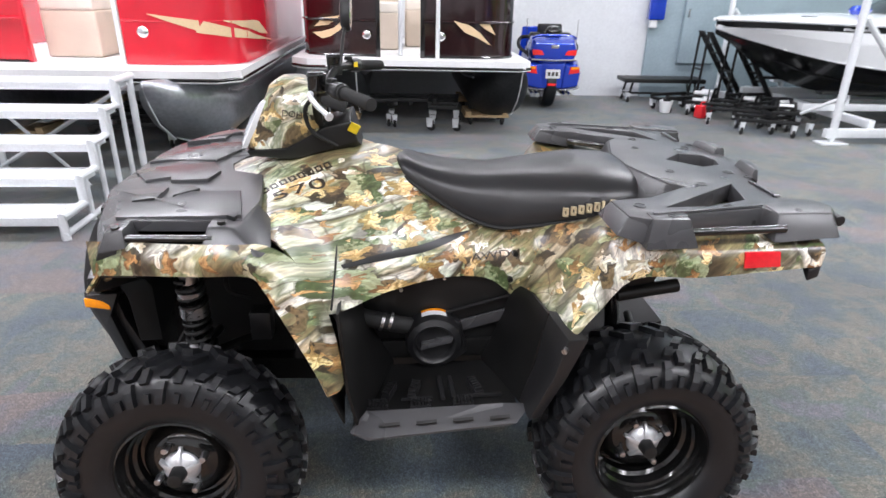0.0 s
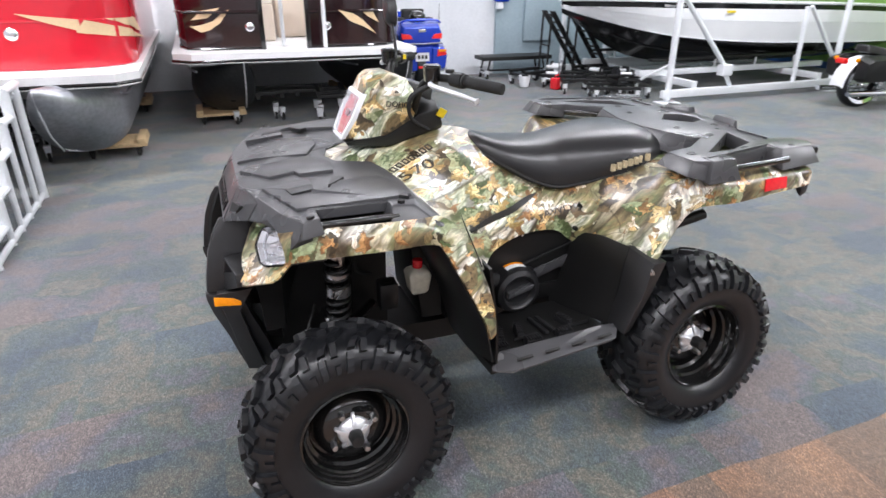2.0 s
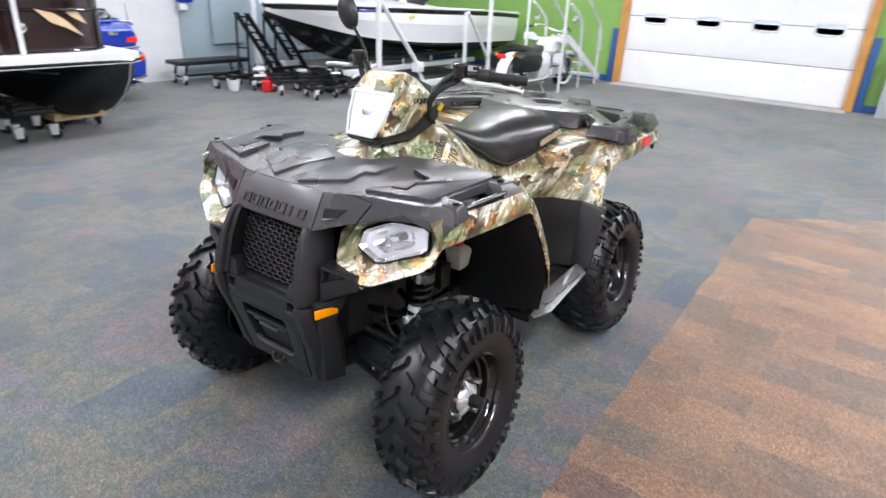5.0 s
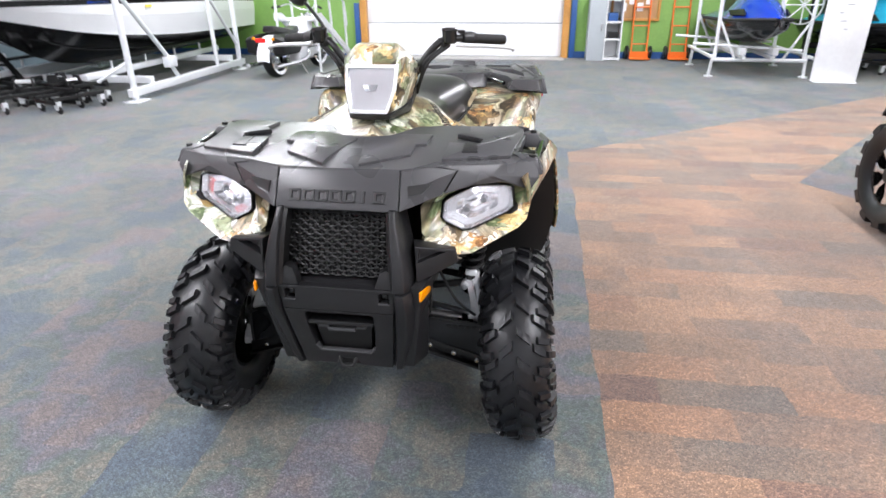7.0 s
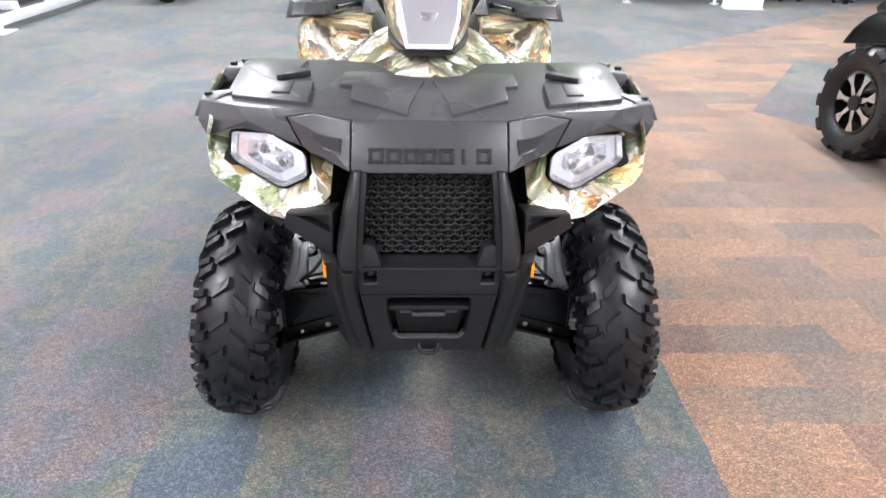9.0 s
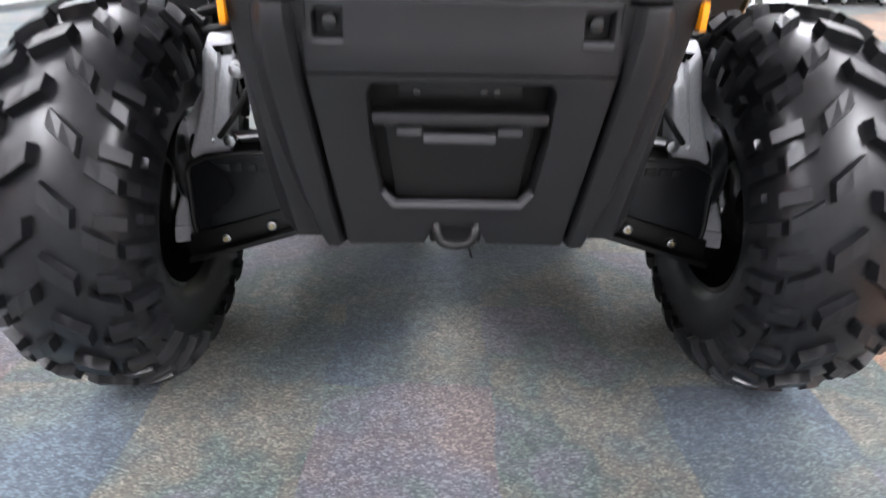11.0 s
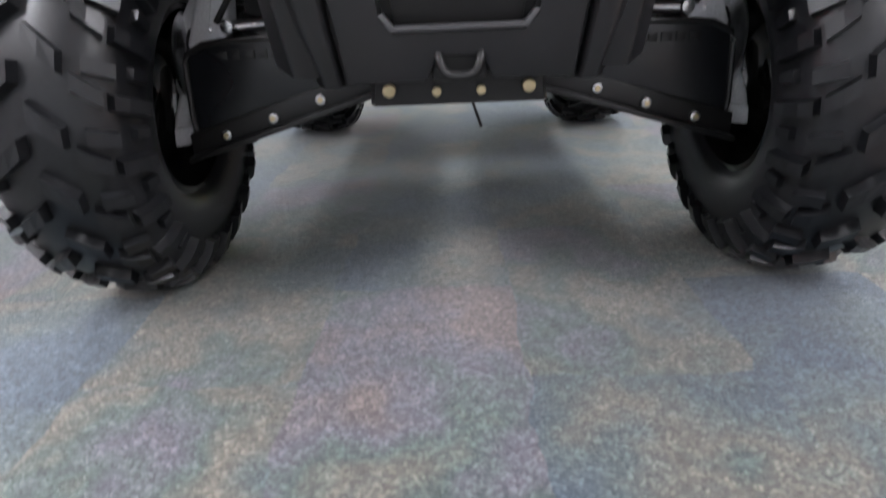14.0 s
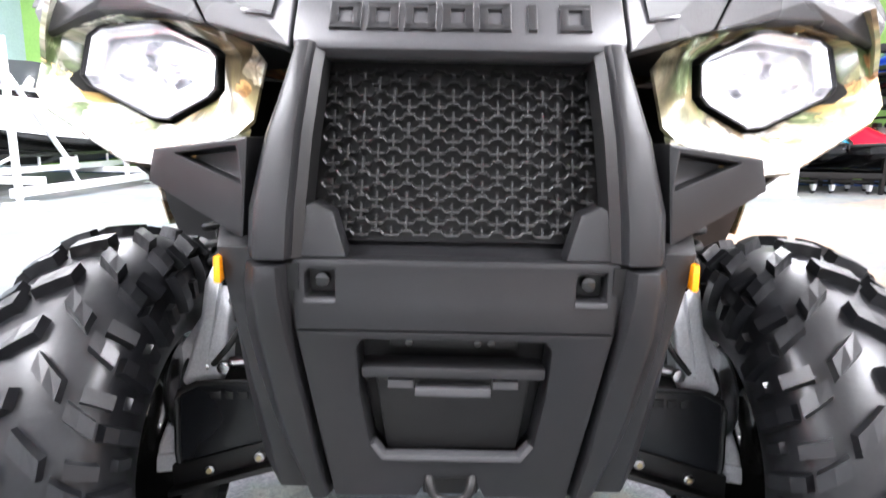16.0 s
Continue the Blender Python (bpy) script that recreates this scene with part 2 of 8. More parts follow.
    b.inputs["Coat Weight"].default_value = 0.55
    b.inputs["Coat Roughness"].default_value = 0.26
    return m


def carpet_material():
    """Loop-pile carpet squares: a blue-grey field with muted patches, a rust field past a stepped border."""
    m, nt, b = nodes_of("carpet_tiles")
    L = nt.links.new
    v = coords(nt)
    sep = nt.nodes.new("ShaderNodeSeparateXYZ")
    L(v, sep.inputs[0])
    wob = node(nt, "ShaderNodeTexNoise", Scale=1.4, Detail=3.0)
    L(v, wob.inputs["Vector"])

    def patches(scale, share, stops, off, wide=1.1, tall=0.6, turn=0.0):
        mp = nt.nodes.new("ShaderNodeMapping")
        mp.inputs["Location"].default_value = off
        mp.inputs["Rotation"].default_value = (0, 0, turn)
        L(v, mp.inputs["Vector"])
        rag = node(nt, "ShaderNodeTexNoise", Scale=9.0, Detail=4.0)
        L(v, rag.inputs["Vector"])
        bent = nt.nodes.new("ShaderNodeVectorMath")
        bent.operation = "MULTIPLY_ADD"
        L(rag.outputs["Color"], bent.inputs[0])
        bent.inputs[1].default_value = (0.05, 0.05, 0.0)
        L(mp.outputs[0], bent.inputs[2])
        br = node(nt, "ShaderNodeTexBrick", Scale=1.0, Mortar_Size=0.0, Brick_Width=scale * wide, Row_Height=scale * tall, Bias=0.0)
        br.inputs["Color1"].default_value = (0, 0, 0, 1)
        br.inputs["Color2"].default_value = (1, 1, 1, 1)
        L(bent.outputs[0], br.inputs["Vector"])
        no = node(nt, "ShaderNodeTexNoise", Scale=2.3, Detail=4.0, Roughness=0.6)
        L(mp.outputs[0], no.inputs["Vector"])
        s = math_node(nt, "ADD", math_node(nt, "MULTIPLY", br.outputs["Color"], share), math_node(nt, "MULTIPLY", no.outputs["Fac"], 1.0 - share))
        r = ramp(nt, stops)
        L(s, r.inputs["Fac"])
        return r.outputs["Color"]

    blue = patches(0.5, 0.24, [(0.36, (0.056, 0.078, 0.102)), (0.43, (0.074, 0.096, 0.098)), (0.49, (0.124, 0.118, 0.100)), (0.535, (0.070, 0.095, 0.090)), (0.585, (0.100, 0.101, 0.122)), (0.64, (0.126, 0.106, 0.104))], (0.2, 0.35, 0))
    rust = patches(0.36, 0.70, [(0.16, (0.130, 0.106, 0.088)), (0.30, (0.175, 0.114, 0.078)), (0.44, (0.255, 0.152, 0.094)), (0.56, (0.140, 0.104, 0.082)), (0.70, (0.245, 0.140, 0.086)), (0.85, (0.130, 0.082, 0.066))], (0.1, 0.15, 0), 1.35, 0.48, 1.5708)
    # the rust field lies where y < -0.86, up to a slanting edge
    x, y = sep.outputs[0], sep.outputs[1]
    jit = math_node(nt, "MULTIPLY", math_node(nt, "SUBTRACT", wob.outputs["Fac"], 0.5), 0.10)
    south = math_node(nt, "LESS_THAN", math_node(nt, "ADD", y, jit), -0.86)
    slant = math_node(nt, "LESS_THAN", math_node(nt, "ADD", math_node(nt, "MULTIPLY", x, 1.28), y), 3.08)
    # a blue-grey bay lies under the second machine
    bay = math_node(nt, "ADD", math_node(nt, "MULTIPLY", math_node(nt, "ABSOLUTE", math_node(nt, "SUBTRACT", x, 2.4)), 0.75), math_node(nt, "ABSOLUTE", math_node(nt, "ADD", y, 4.0)))
    far = math_node(nt, "GREATER_THAN", bay, 1.38)
    mask = math_node(nt, "MULTIPLY", math_node(nt, "MULTIPLY", south, slant), far)
    col = mixc(nt, mask, blue, rust)
    def yarn(scale):
        mp = nt.nodes.new("ShaderNodeMapping")
        mp.inputs["Scale"].default_value = scale
        L(v, mp.inputs["Vector"])
        vo = node(nt, "ShaderNodeTexVoronoi", Scale=1.0)
        vo.voronoi_dimensions = "2D"
        L(mp.outputs[0], vo.inputs["Vector"])
        cs = nt.nodes.new("ShaderNodeSeparateColor")
        L(vo.outputs["Color"], cs.inputs[0])
        return cs.outputs[0], vo.outputs["Distance"]

    tuft, dome = yarn((430, 210, 1))
    tuft2, dome2 = yarn((95, 60, 1))
    clump = node(nt, "ShaderNodeTexNoise", Scale=55.0, Detail=3.0)
    L(v, clump.inputs["Vector"])
    mixed = math_node(nt, "ADD", math_node(nt, "ADD", math_node(nt, "MULTIPLY", tuft, 0.63), math_node(nt, "MULTIPLY", tuft2, 0.12)), math_node(nt, "MULTIPLY", clump.outputs["Fac"], 0.25))
    speck = ramp(nt, [(0.20, (0.22, 0.22, 0.22)), (0.48, (0.76, 0.76, 0.76)), (0.68, (1.45, 1.43, 1.39)), (0.82, (2.9, 2.8, 2.6))])
    L(mixed, speck.inputs["Fac"])
    col = mixc(nt, 0.55, col, speck.outputs["Color"], "MULTIPLY")
    both = math_node(nt, "SUBTRACT", math_node(nt, "MULTIPLY", mixed, 0.6), math_node(nt, "MULTIPLY", dome, 0.5))
    soil = node(nt, "ShaderNodeTexNoise", Scale=0.7, Detail=5.0)
    L(v, soil.inputs["Vector"])
    tone = ramp(nt, [(0.35, (0.74, 0.75, 0.77)), (0.65, (1.20, 1.18, 1.15))])
    L(soil.outputs["Fac"], tone.inputs["Fac"])
    col = mixc(nt, 1.0, col, tone.outputs["Color"], "MULTIPLY")
    L(col, b.inputs["Base Color"])
    b.inputs["Roughness"].default_value = 0.85
    b.inputs["Specular IOR Level"].default_value = 0.35
    b.inputs["Sheen Weight"].default_value = 0.28
    bump(nt, both, 0.45, 0.004, b)
    return m


CAMO = camo_material()
CARPET = carpet_material()
BLACK = simple("moulded_black_plastic", (0.014, 0.014, 0.015), 0.36, grain=900, relief=0.12, spread=0.25)
RACK = simple("textured_rack_plastic", (0.058, 0.058, 0.061), 0.29, grain=700, relief=0.10, spread=0.2)
LINER = simple("flat_black_liner", (0.006, 0.006, 0.006), 0.45, grain=300, spread=0.3)
RUBBER = simple("tyre_rubber", (0.008, 0.0085, 0.010), 0.36, grain=120, relief=0.12, spread=0.3)
GUARD = simple("satin_guard_plastic", (0.010, 0.011, 0.013), 0.30, grain=400, relief=0.05)
GRIP = simple("soft_rubber", (0.012, 0.012, 0.012), 0.7, grain=400, relief=0.4)
GLOSSBLACK = simple("gloss_black_steel", (0.006, 0.006, 0.006), 0.12, grain=20, coat=0.6, wear=0.04)
SEATVINYL = simple("seat_vinyl", (0.020, 0.020, 0.021), 0.30, grain=500, relief=0.10)
STEEL = simple("bright_steel", (0.55, 0.55, 0.56), 0.28, 1.0, grain=150)
CAST = simple("cast_aluminium", (0.70, 0.71, 0.73), 0.42, 0.35, grain=250, relief=0.3)
GREYCAST = simple("dull_cast_metal", (0.30, 0.30, 0.31), 0.45, 0.6, grain=200)
BARALU = simple("mill_aluminium", (0.72, 0.73, 0.75), 0.38, 0.85, grain=80)
CHROME = simple("chrome", (0.8, 0.8, 0.82), 0.08, 1.0, wear=0.04)
BRASS = simple("zinc_bolt", (0.62, 0.52, 0.32), 0.35, 0.9)
REDPLASTIC = simple("red_reflector", (0.75, 0.02, 0.03), 0.2, coat=0.5)
AMBER = simple("amber_lens", (0.95, 0.30, 0.0), 0.2, coat=0.5)
BOTTLE = simple("milky_polythene", (0.62, 0.60, 0.50), 0.4)
YELLOW = simple("yellow_tag", (0.8, 0.6, 0.02), 0.5)
WHITE = simple("white_paint", (0.78, 0.79, 0.80), 0.45, spread=0.04, grain=15)
CREAM = simple("tan_decal", (0.62, 0.52, 0.34), 0.4)
DARKINK = simple("dark_print", (0.03, 0.022, 0.015), 0.4)
LENS = glass("clear_lens", (0.97, 0.98, 1.0), 0.05)
REFLECTOR = simple("lamp_reflector", (0.92, 0.92, 0.94), 0.20, 0.85, grain=40, spread=0.03)

# ---- mesh helpers ----


def link_mesh(name, bm, mat, parent=None, label="", smooth=40, bevel=0.0, bevel_angle=25, seg=2):
    bmesh.ops.remove_doubles(bm, verts=bm.verts, dist=1e-5)
    bmesh.ops.recalc_face_normals(bm, faces=bm.faces)
    if bevel:
        edges = [e for e in bm.edges if len(e.link_faces) == 2 and e.calc_face_angle(0) > radians(bevel_angle)]
        if edges:
            bmesh.ops.bevel(bm, geom=edges, offset=bevel, segments=seg, profile=0.6, affect="EDGES", clamp_overlap=True)
    me = bpy.data.meshes.new(name)
    bm.to_mesh(me)
    bm.free()
    me.materials.append(mat)
    if smooth:
        me.shade_smooth()
        me.set_sharp_from_angle(angle=radians(smooth))
    ob = new(name, me)
    if parent is not None:
        ob.parent = parent
    if label:
        ob["label"] = label
    return ob


def part(name, bm, material, parent, label="", **kw):
    return link_mesh(name, bm, material, parent, label, **kw)


def thing(name, label, category, group="", kind=""):
    return tagged(new(name), label, category, group, kind)


def V(*p):
    return Vector(p)


def bm_prism(points, vec, bm=None):
    """A solid from a planar outline and the way to its far side."""
    bm = bm or bmesh.new()
    a = [bm.verts.new(p) for p in points]
    c = [bm.verts.new(Vector(p) + Vector(vec)) for p in points]
    bm.faces.new(a)
    bm.faces.new(c[::-1])
    n = len(a)
    for i in range(n):
        bm.faces.new((a[i], c[i], c[(i + 1) % n], a[(i + 1) % n]))
    return bm


def bm_box(c, s, bm=None, rot=None):
    bm = bm or bmesh.new()
    m = Matrix.LocRotScale(Vector(c), rot or Euler((0, 0, 0)), Vector(s))
    bmesh.ops.create_cube(bm, size=1.0, matrix=m)
    return bm


def bm_rod(a, b, r, seg=12, bm=None, r2=None):
    bm = bm or bmesh.new()
    a, b = Vector(a), Vector(b)
    d = b - a
    m = Matrix.Translation((a + b) / 2) @ d.to_track_quat("Z", "Y").to_matrix().to_4x4()
    bmesh.ops.create_cone(bm, cap_ends=True, segments=seg, radius1=r, radius2=r if r2 is None else r2, depth=d.length, matrix=m)
    return bm


def bm_tube(path, r, seg=10, bm=None):
    """A round bar swept along a polyline."""
    bm = bm or bmesh.new()
    path = [Vector(p) for p in path]
    rings = []
    up = Vector((0, 0, 1))
    for i, p in enumerate(path):
        d = (path[min(i + 1, len(path) - 1)] - path[max(i - 1, 0)]).normalized()
        side = d.cross(up if abs(d.z) < 0.95 else Vector((1, 0, 0))).normalized()
        top = side.cross(d)
        rr = r[i] if isinstance(r, (list, tuple)) else r
        rings.append([bm.verts.new(p + rr * (math.cos(k * math.tau / seg) * side + math.sin(k * math.tau / seg) * top)) for k in range(seg)])
    for a, b in zip(rings, rings[1:]):
        for k in range(seg):
            bm.faces.new((a[k], a[(k + 1) % seg], b[(k + 1) % seg], b[k]))
    bm.faces.new(rings[0][::-1])
    bm.faces.new(rings[-1])
    return bm


def smooth_path(points, n=6):
    """A soft curve through the points."""
    p = [Vector(q) for q in points]
    p = [2 * p[0] - p[1]] + p + [2 * p[-1] - p[-2]]
    out = []
    for i in range(1, len(p) - 2):
        for k in range(n):
            t = k / n
            a, b, c, d = p[i - 1], p[i], p[i + 1], p[i + 2]
            out.append(0.5 * (2 * b + (c - a) * t + (2 * a - 5 * b + 4 * c - d) * t * t + (3 * b - a - 3 * c + d) * t ** 3))
    return out + [p[-2]]


def bm_loft(rings, closed=True, caps=True, bm=None):
    bm = bm or bmesh.new()
    rs = [[bm.verts.new(p) for p in r] for r in rings]
    n = len(rs[0])
    for a, b in zip(rs, rs[1:]):
        for k in range(n if closed else n - 1):
            f = (a[k], a[(k + 1) % n], b[(k + 1) % n], b[k])
            if len({tuple(w.co) for w in f}) > 2:
                bm.faces.new(f)
    if caps and closed:
        bm.faces.new(rs[0][::-1])
        bm.faces.new(rs[-1])
    return bm


def bm_sheet(rows, thick=0.0, bm=None):
    """An open sheet through rows of points, given thickness along its normals."""
    bm = bm or bmesh.new()
    rs = [[bm.verts.new(p) for p in r] for r in rows]
    fs = []
    for a, b in zip(rs, rs[1:]):
        for k in range(len(a) - 1):
            fs.append(bm.faces.new((a[k], a[k + 1], b[k + 1], b[k])))
    if thick:
        bmesh.ops.recalc_face_normals(bm, faces=fs)
        bmesh.ops.solidify(bm, geom=fs, thickness=thick)
    return bm


def spline_rows(rows, n=4, across=4):
    """Refines a grid of points both ways with soft curves."""
    fine = [smooth_path(r, across) for r in rows]
    cols = [smooth_path([r[k] for r in fine], n) for k in range(len(fine[0]))]
    return [[c[i] for c in cols] for i in range(len(cols[0]))]


def bm_revolve(profile, centre, axis="y", seg=40, bm=None, closed=False):
    """Turns a profile of (radius, offset along the axis)."""
    bm = bm or bmesh.new()
    c = Vector(centre)
    rings = []
    for k in range(seg):
        a = k * math.tau / seg
        ring = []
        for r, o in profile:
            if axis == "y":
                p = Vector((r * math.cos(a), o, r * math.sin(a)))
            elif axis == "x":
                p = Vector((o, r * math.cos(a), r * math.sin(a)))
            else:
                p = Vector((r * math.cos(a), r * math.sin(a), o))
            ring.append(bm.verts.new(c + p))
        rings.append(ring)
    n = len(profile)
    for k in range(seg):
        a, b = rings[k], rings[(k + 1) % seg]
        for i in range(n if closed else n - 1):
            j = (i + 1) % n
            bm.faces.new((a[i], a[j], b[j], b[i]))
    return bm


def side(points, s):
    """Mirrors points given for the +y side onto side s."""
    return [Vector((p[0], s * p[1], p[2])) for p in points]


def bm_plate(loop, holes, z, thick):
    """A flat plate with holes, its top at z."""
    bm = bmesh.new()
    for ring in [loop] + holes:
        vs = [bm.verts.new((x, y, z)) for x, y in ring]
        for a, b in zip(vs, vs[1:] + vs[:1]):
            bm.edges.new((a, b))
    bmesh.ops.triangle_fill(bm, use_beauty=True, use_dissolve=False, edges=bm.edges[:], normal=(0, 0, 1))
    made = bmesh.ops.extrude_face_region(bm, geom=bm.faces[:])
    bmesh.ops.translate(bm, verts=[v for v in made["geom"] if isinstance(v, bmesh.types.BMVert)], vec=(0, 0, -thick))
    return bm


def bm_text(word, size, depth, m):
    """Raised lettering in the built-in font, at the pose m."""
    cu = bpy.data.curves.new("lettering", "FONT")
    cu.body, cu.size, cu.extrude, cu.align_x, cu.align_y = word, size, depth, "CENTER", "CENTER"
    ob = bpy.data.objects.new("lettering", cu)
    me = bpy.data.meshes.new_from_object(ob)
    bm = bmesh.new()
    bm.from_mesh(me)
    bm.transform(m)
    bpy.data.objects.remove(ob)
    bpy.data.curves.remove(cu)
    bpy.data.meshes.remove(me)
    return bm

# ---- the hall ----
GREYWALL = simple("grey_painted_block", (0.66, 0.68, 0.70), 0.6, spread=0.06, grain=30, relief=0.3)
BLUEGREY = simple("blue_grey_paint", (0.30, 0.38, 0.42), 0.5, spread=0.08, grain=30)
GREEN = simple("green_wall_paint", (0.22, 0.40, 0.10), 0.55, spread=0.08, grain=20)
CEILWHITE = simple("white_ceiling", (0.72, 0.72, 0.73), 0.8, spread=0.04)
DOORWHITE = simple("garage_door_white", (0.85, 0.86, 0.88), 0.4, spread=0.03, grain=25)
OAK = simple("orange_oak_trim", (0.55, 0.27, 0.07), 0.4, grain=40, spread=0.25)
BLUE = simple("blue_paint", (0.03, 0.10, 0.30), 0.4)
CONCRETE = simple("pale_concrete", (0.45, 0.44, 0.42), 0.7, grain=60)

floor = tagged(link_mesh("floor", bm_box(((ROOM_X0 + ROOM_X1) / 2, (ROOM_Y0 + ROOM_Y1) / 2, -0.1), (ROOM_X1 - ROOM_X0 + 0.4, ROOM_Y1 - ROOM_Y0 + 0.4, 0.2)), CARPET, smooth=0),
               "blue-grey and rust loop-pile carpet squares", "floor", kind="structure")
ceiling = tagged(link_mesh("ceiling", bm_box(((ROOM_X0 + ROOM_X1) / 2, (ROOM_Y0 + ROOM_Y1) / 2, ROOM_Z + 0.1), (ROOM_X1 - ROOM_X0 + 0.4, ROOM_Y1 - ROOM_Y0 + 0.4, 0.2)), CEILWHITE, smooth=0),
                 "plain white showroom ceiling", "ceiling", kind="structure")


def wall(name, x0, x1, y0, y1, z0, z1, mat, label):
    return tagged(link_mesh(name, bm_box(((x0 + x1) / 2, (y0 + y1) / 2, (z0 + z1) / 2), (x1 - x0, y1 - y0, z1 - z0)), mat, smooth=0), label, "wall", kind="structure")


WX, WY = ROOM_X1, ROOM_Y1
SPLIT = 3.86
wall("wall_north", ROOM_X0, SPLIT, WY, WY + 0.2, 0, ROOM_Z, GREYWALL, "pale grey painted wall")
wall("wall_north_1", SPLIT, WX + 0.2, WY - 0.06, WY + 0.2, 0, ROOM_Z, BLUEGREY, "blue-grey painted wall section")
wall("wall_south", ROOM_X0, WX + 0.2, ROOM_Y0 - 0.2, ROOM_Y0, 0, ROOM_Z, GREYWALL, "pale grey painted wall")
wall("wall_west", ROOM_X0 - 0.2, ROOM_X0, ROOM_Y0 - 0.2, WY + 0.2, 0, ROOM_Z, GREYWALL, "pale grey painted wall")
DOOR_Y0, DOOR_Y1, DOOR_Z = -0.98, 2.86, 3.15
wall("wall_east", WX, WX + 0.2, DOOR_Y1 + 0.13, WY - 0.06, 0, ROOM_Z, GREEN, "bright green painted wall")
wall("wall_east_1", WX, WX + 0.2, ROOM_Y0, DOOR_Y0 - 0.13, 0, ROOM_Z, GREEN, "bright green painted wall")
wall("wall_east_2", WX, WX + 0.2, DOOR_Y0 - 0.13, DOOR_Y1 + 0.13, DOOR_Z + 0.13, ROOM_Z, GREEN, "bright green painted wall above the door")
for bn, y0, y1 in (("baseboard", DOOR_Y1 + 0.16, WY - 0.08), ("baseboard_1", ROOM_Y0 + 0.02, DOOR_Y0 - 0.16)):
    tagged(link_mesh(bn, bm_box((WX - 0.012, (y0 + y1) / 2, 0.06), (0.022, y1 - y0, 0.118)), BLUE, smooth=0), "dark blue baseboard along the green wall", "baseboard", kind="structure")


def garage_door():
    t = thing("door_1", "white sectional garage door with a row of small windows", "garage door", kind="structure")
    t.location = (WX + 0.05, 0, 0)
    h = 0.62
    y0, y1 = DOOR_Y0, DOOR_Y1
    for k in range(5):
        z0, z1 = 0.012 + k * h, 0.004 + (k + 1) * h
        if k != 2:
            part("panel", bm_box((0, (y0 + y1) / 2, (z0 + z1) / 2), (0.05, y1 - y0, z1 - z0 - 0.006)), DOORWHITE, t, bevel=0.006)
            continue
        wins = [(y1 - 0.50 - i * 0.95, 0.44) for i in range(4)]
        edges = [y1] + [e for c, w in wins for e in (c + w / 2, c - w / 2)] + [y0]
        for a, b in zip(edges[0::2], edges[1::2]):
            part("panel", bm_box((0, (a + b) / 2, (z0 + z1) / 2), (0.05, a - b, z1 - z0 - 0.006)), DOORWHITE, t)
        for c, w in wins:
            zc = z0 - 0.02 + 0.05
            part("panel", bm_box((0, c, (z0 + 1.215 - 0.095) / 2), (0.05, w, 1.215 - 0.095 - z0)), DOORWHITE, t)
            part("panel", bm_box((0, c, (z1 + 1.215 + 0.095) / 2), (0.05, w, z1 - 1.215 - 0.095)), DOORWHITE, t)
            fr = bmesh.new()
            ring = []
            for k2 in range(32):
                a = k2 * math.tau / 32
                cs, sn = math.cos(a), math.sin(a)
                ring.append((math.copysign(abs(cs) ** 0.45, cs), math.copysign(abs(sn) ** 0.45, sn)))
            bm_loft([[(x, c + (w / 2 - g) * p, 1.215 + (0.095 - g) * q) for p, q in ring] for x, g in ((-0.02, -0.012), (-0.037, -0.006), (-0.037, 0.022), (-0.01, 0.026))], caps=False, bm=fr)
            pane = part("window", fr, WHITE, t, "white rounded window frame")
            part("pane", bm_box((0.0, c, 1.215), (0.006, w - 0.01, 0.185)), SKYPANE, pane, "bright daylit pane")
    return t


SKYPANE = glow("daylit_pane", (0.45, 0.60, 0.82), 0.55)
garage_door()
# jambs and sill of the garage door
for y, w, mat, nm, lab, x in ((DOOR_Y1 + 0.065, 0.13, OAK, "trim", "orange-stained oak door jamb", WX + 0.0), (DOOR_Y0 - 0.065, 0.13, OAK, "trim_1", "orange-stained oak door jamb", WX + 0.0)):
    tagged(link_mesh(nm, bm_box((x, y, DOOR_Z / 2 + 0.06), (0.16, w, DOOR_Z + 0.12)), mat, smooth=0), lab, "trim", kind="structure")
tagged(link_mesh("trim_2", bm_box((WX + 0.0, (DOOR_Y0 + DOOR_Y1) / 2, DOOR_Z + 0.065), (0.16, DOOR_Y1 - DOOR_Y0, 0.13)), OAK, smooth=0), "orange-stained oak door head", "trim", kind="structure")
tagged(link_mesh("door_sill", bm_box((WX - 0.22, (DOOR_Y0 + DOOR_Y1) / 2, 0.006), (0.44, DOOR_Y1 - DOOR_Y0 + 0.1, 0.016)), CONCRETE, smooth=0), "pale concrete strip in front of the garage door", "door sill", kind="structure")
for k, (y, h) in enumerate(((DOOR_Y1 + 0.20, 1.0), (DOOR_Y0 - 0.20, 1.15))):
    tagged(link_mesh("corner_guard", bm_box((WX - 0.03, y, h / 2), (0.06, 0.11, h)), BLUE, bevel=0.01), "blue painted corner guard beside the garage door", "corner guard", group="door corner guards")
LAMPHOUSE = simple("lamp_housing", (0.8, 0.8, 0.8), 0.4)
DIFFUSER = glow("lamp_diffuser", (0.985, 0.95, 1.0), 8.0)
for lx, ly in LAMP_ROWS:
    t = thing("ceiling_light", "white fluorescent strip light under the ceiling", "ceiling light", "ceiling strip lights")
    t.location = (lx, ly, ROOM_Z)
    part("housing", bm_box((0, 0, -0.045), (2.4, 0.32, 0.088)), LAMPHOUSE, t)
    part("diffuser", bm_box((0, 0, -0.115), (2.3, 0.22, 0.05)), DIFFUSER, t, "glowing diffuser", bevel=0.015)

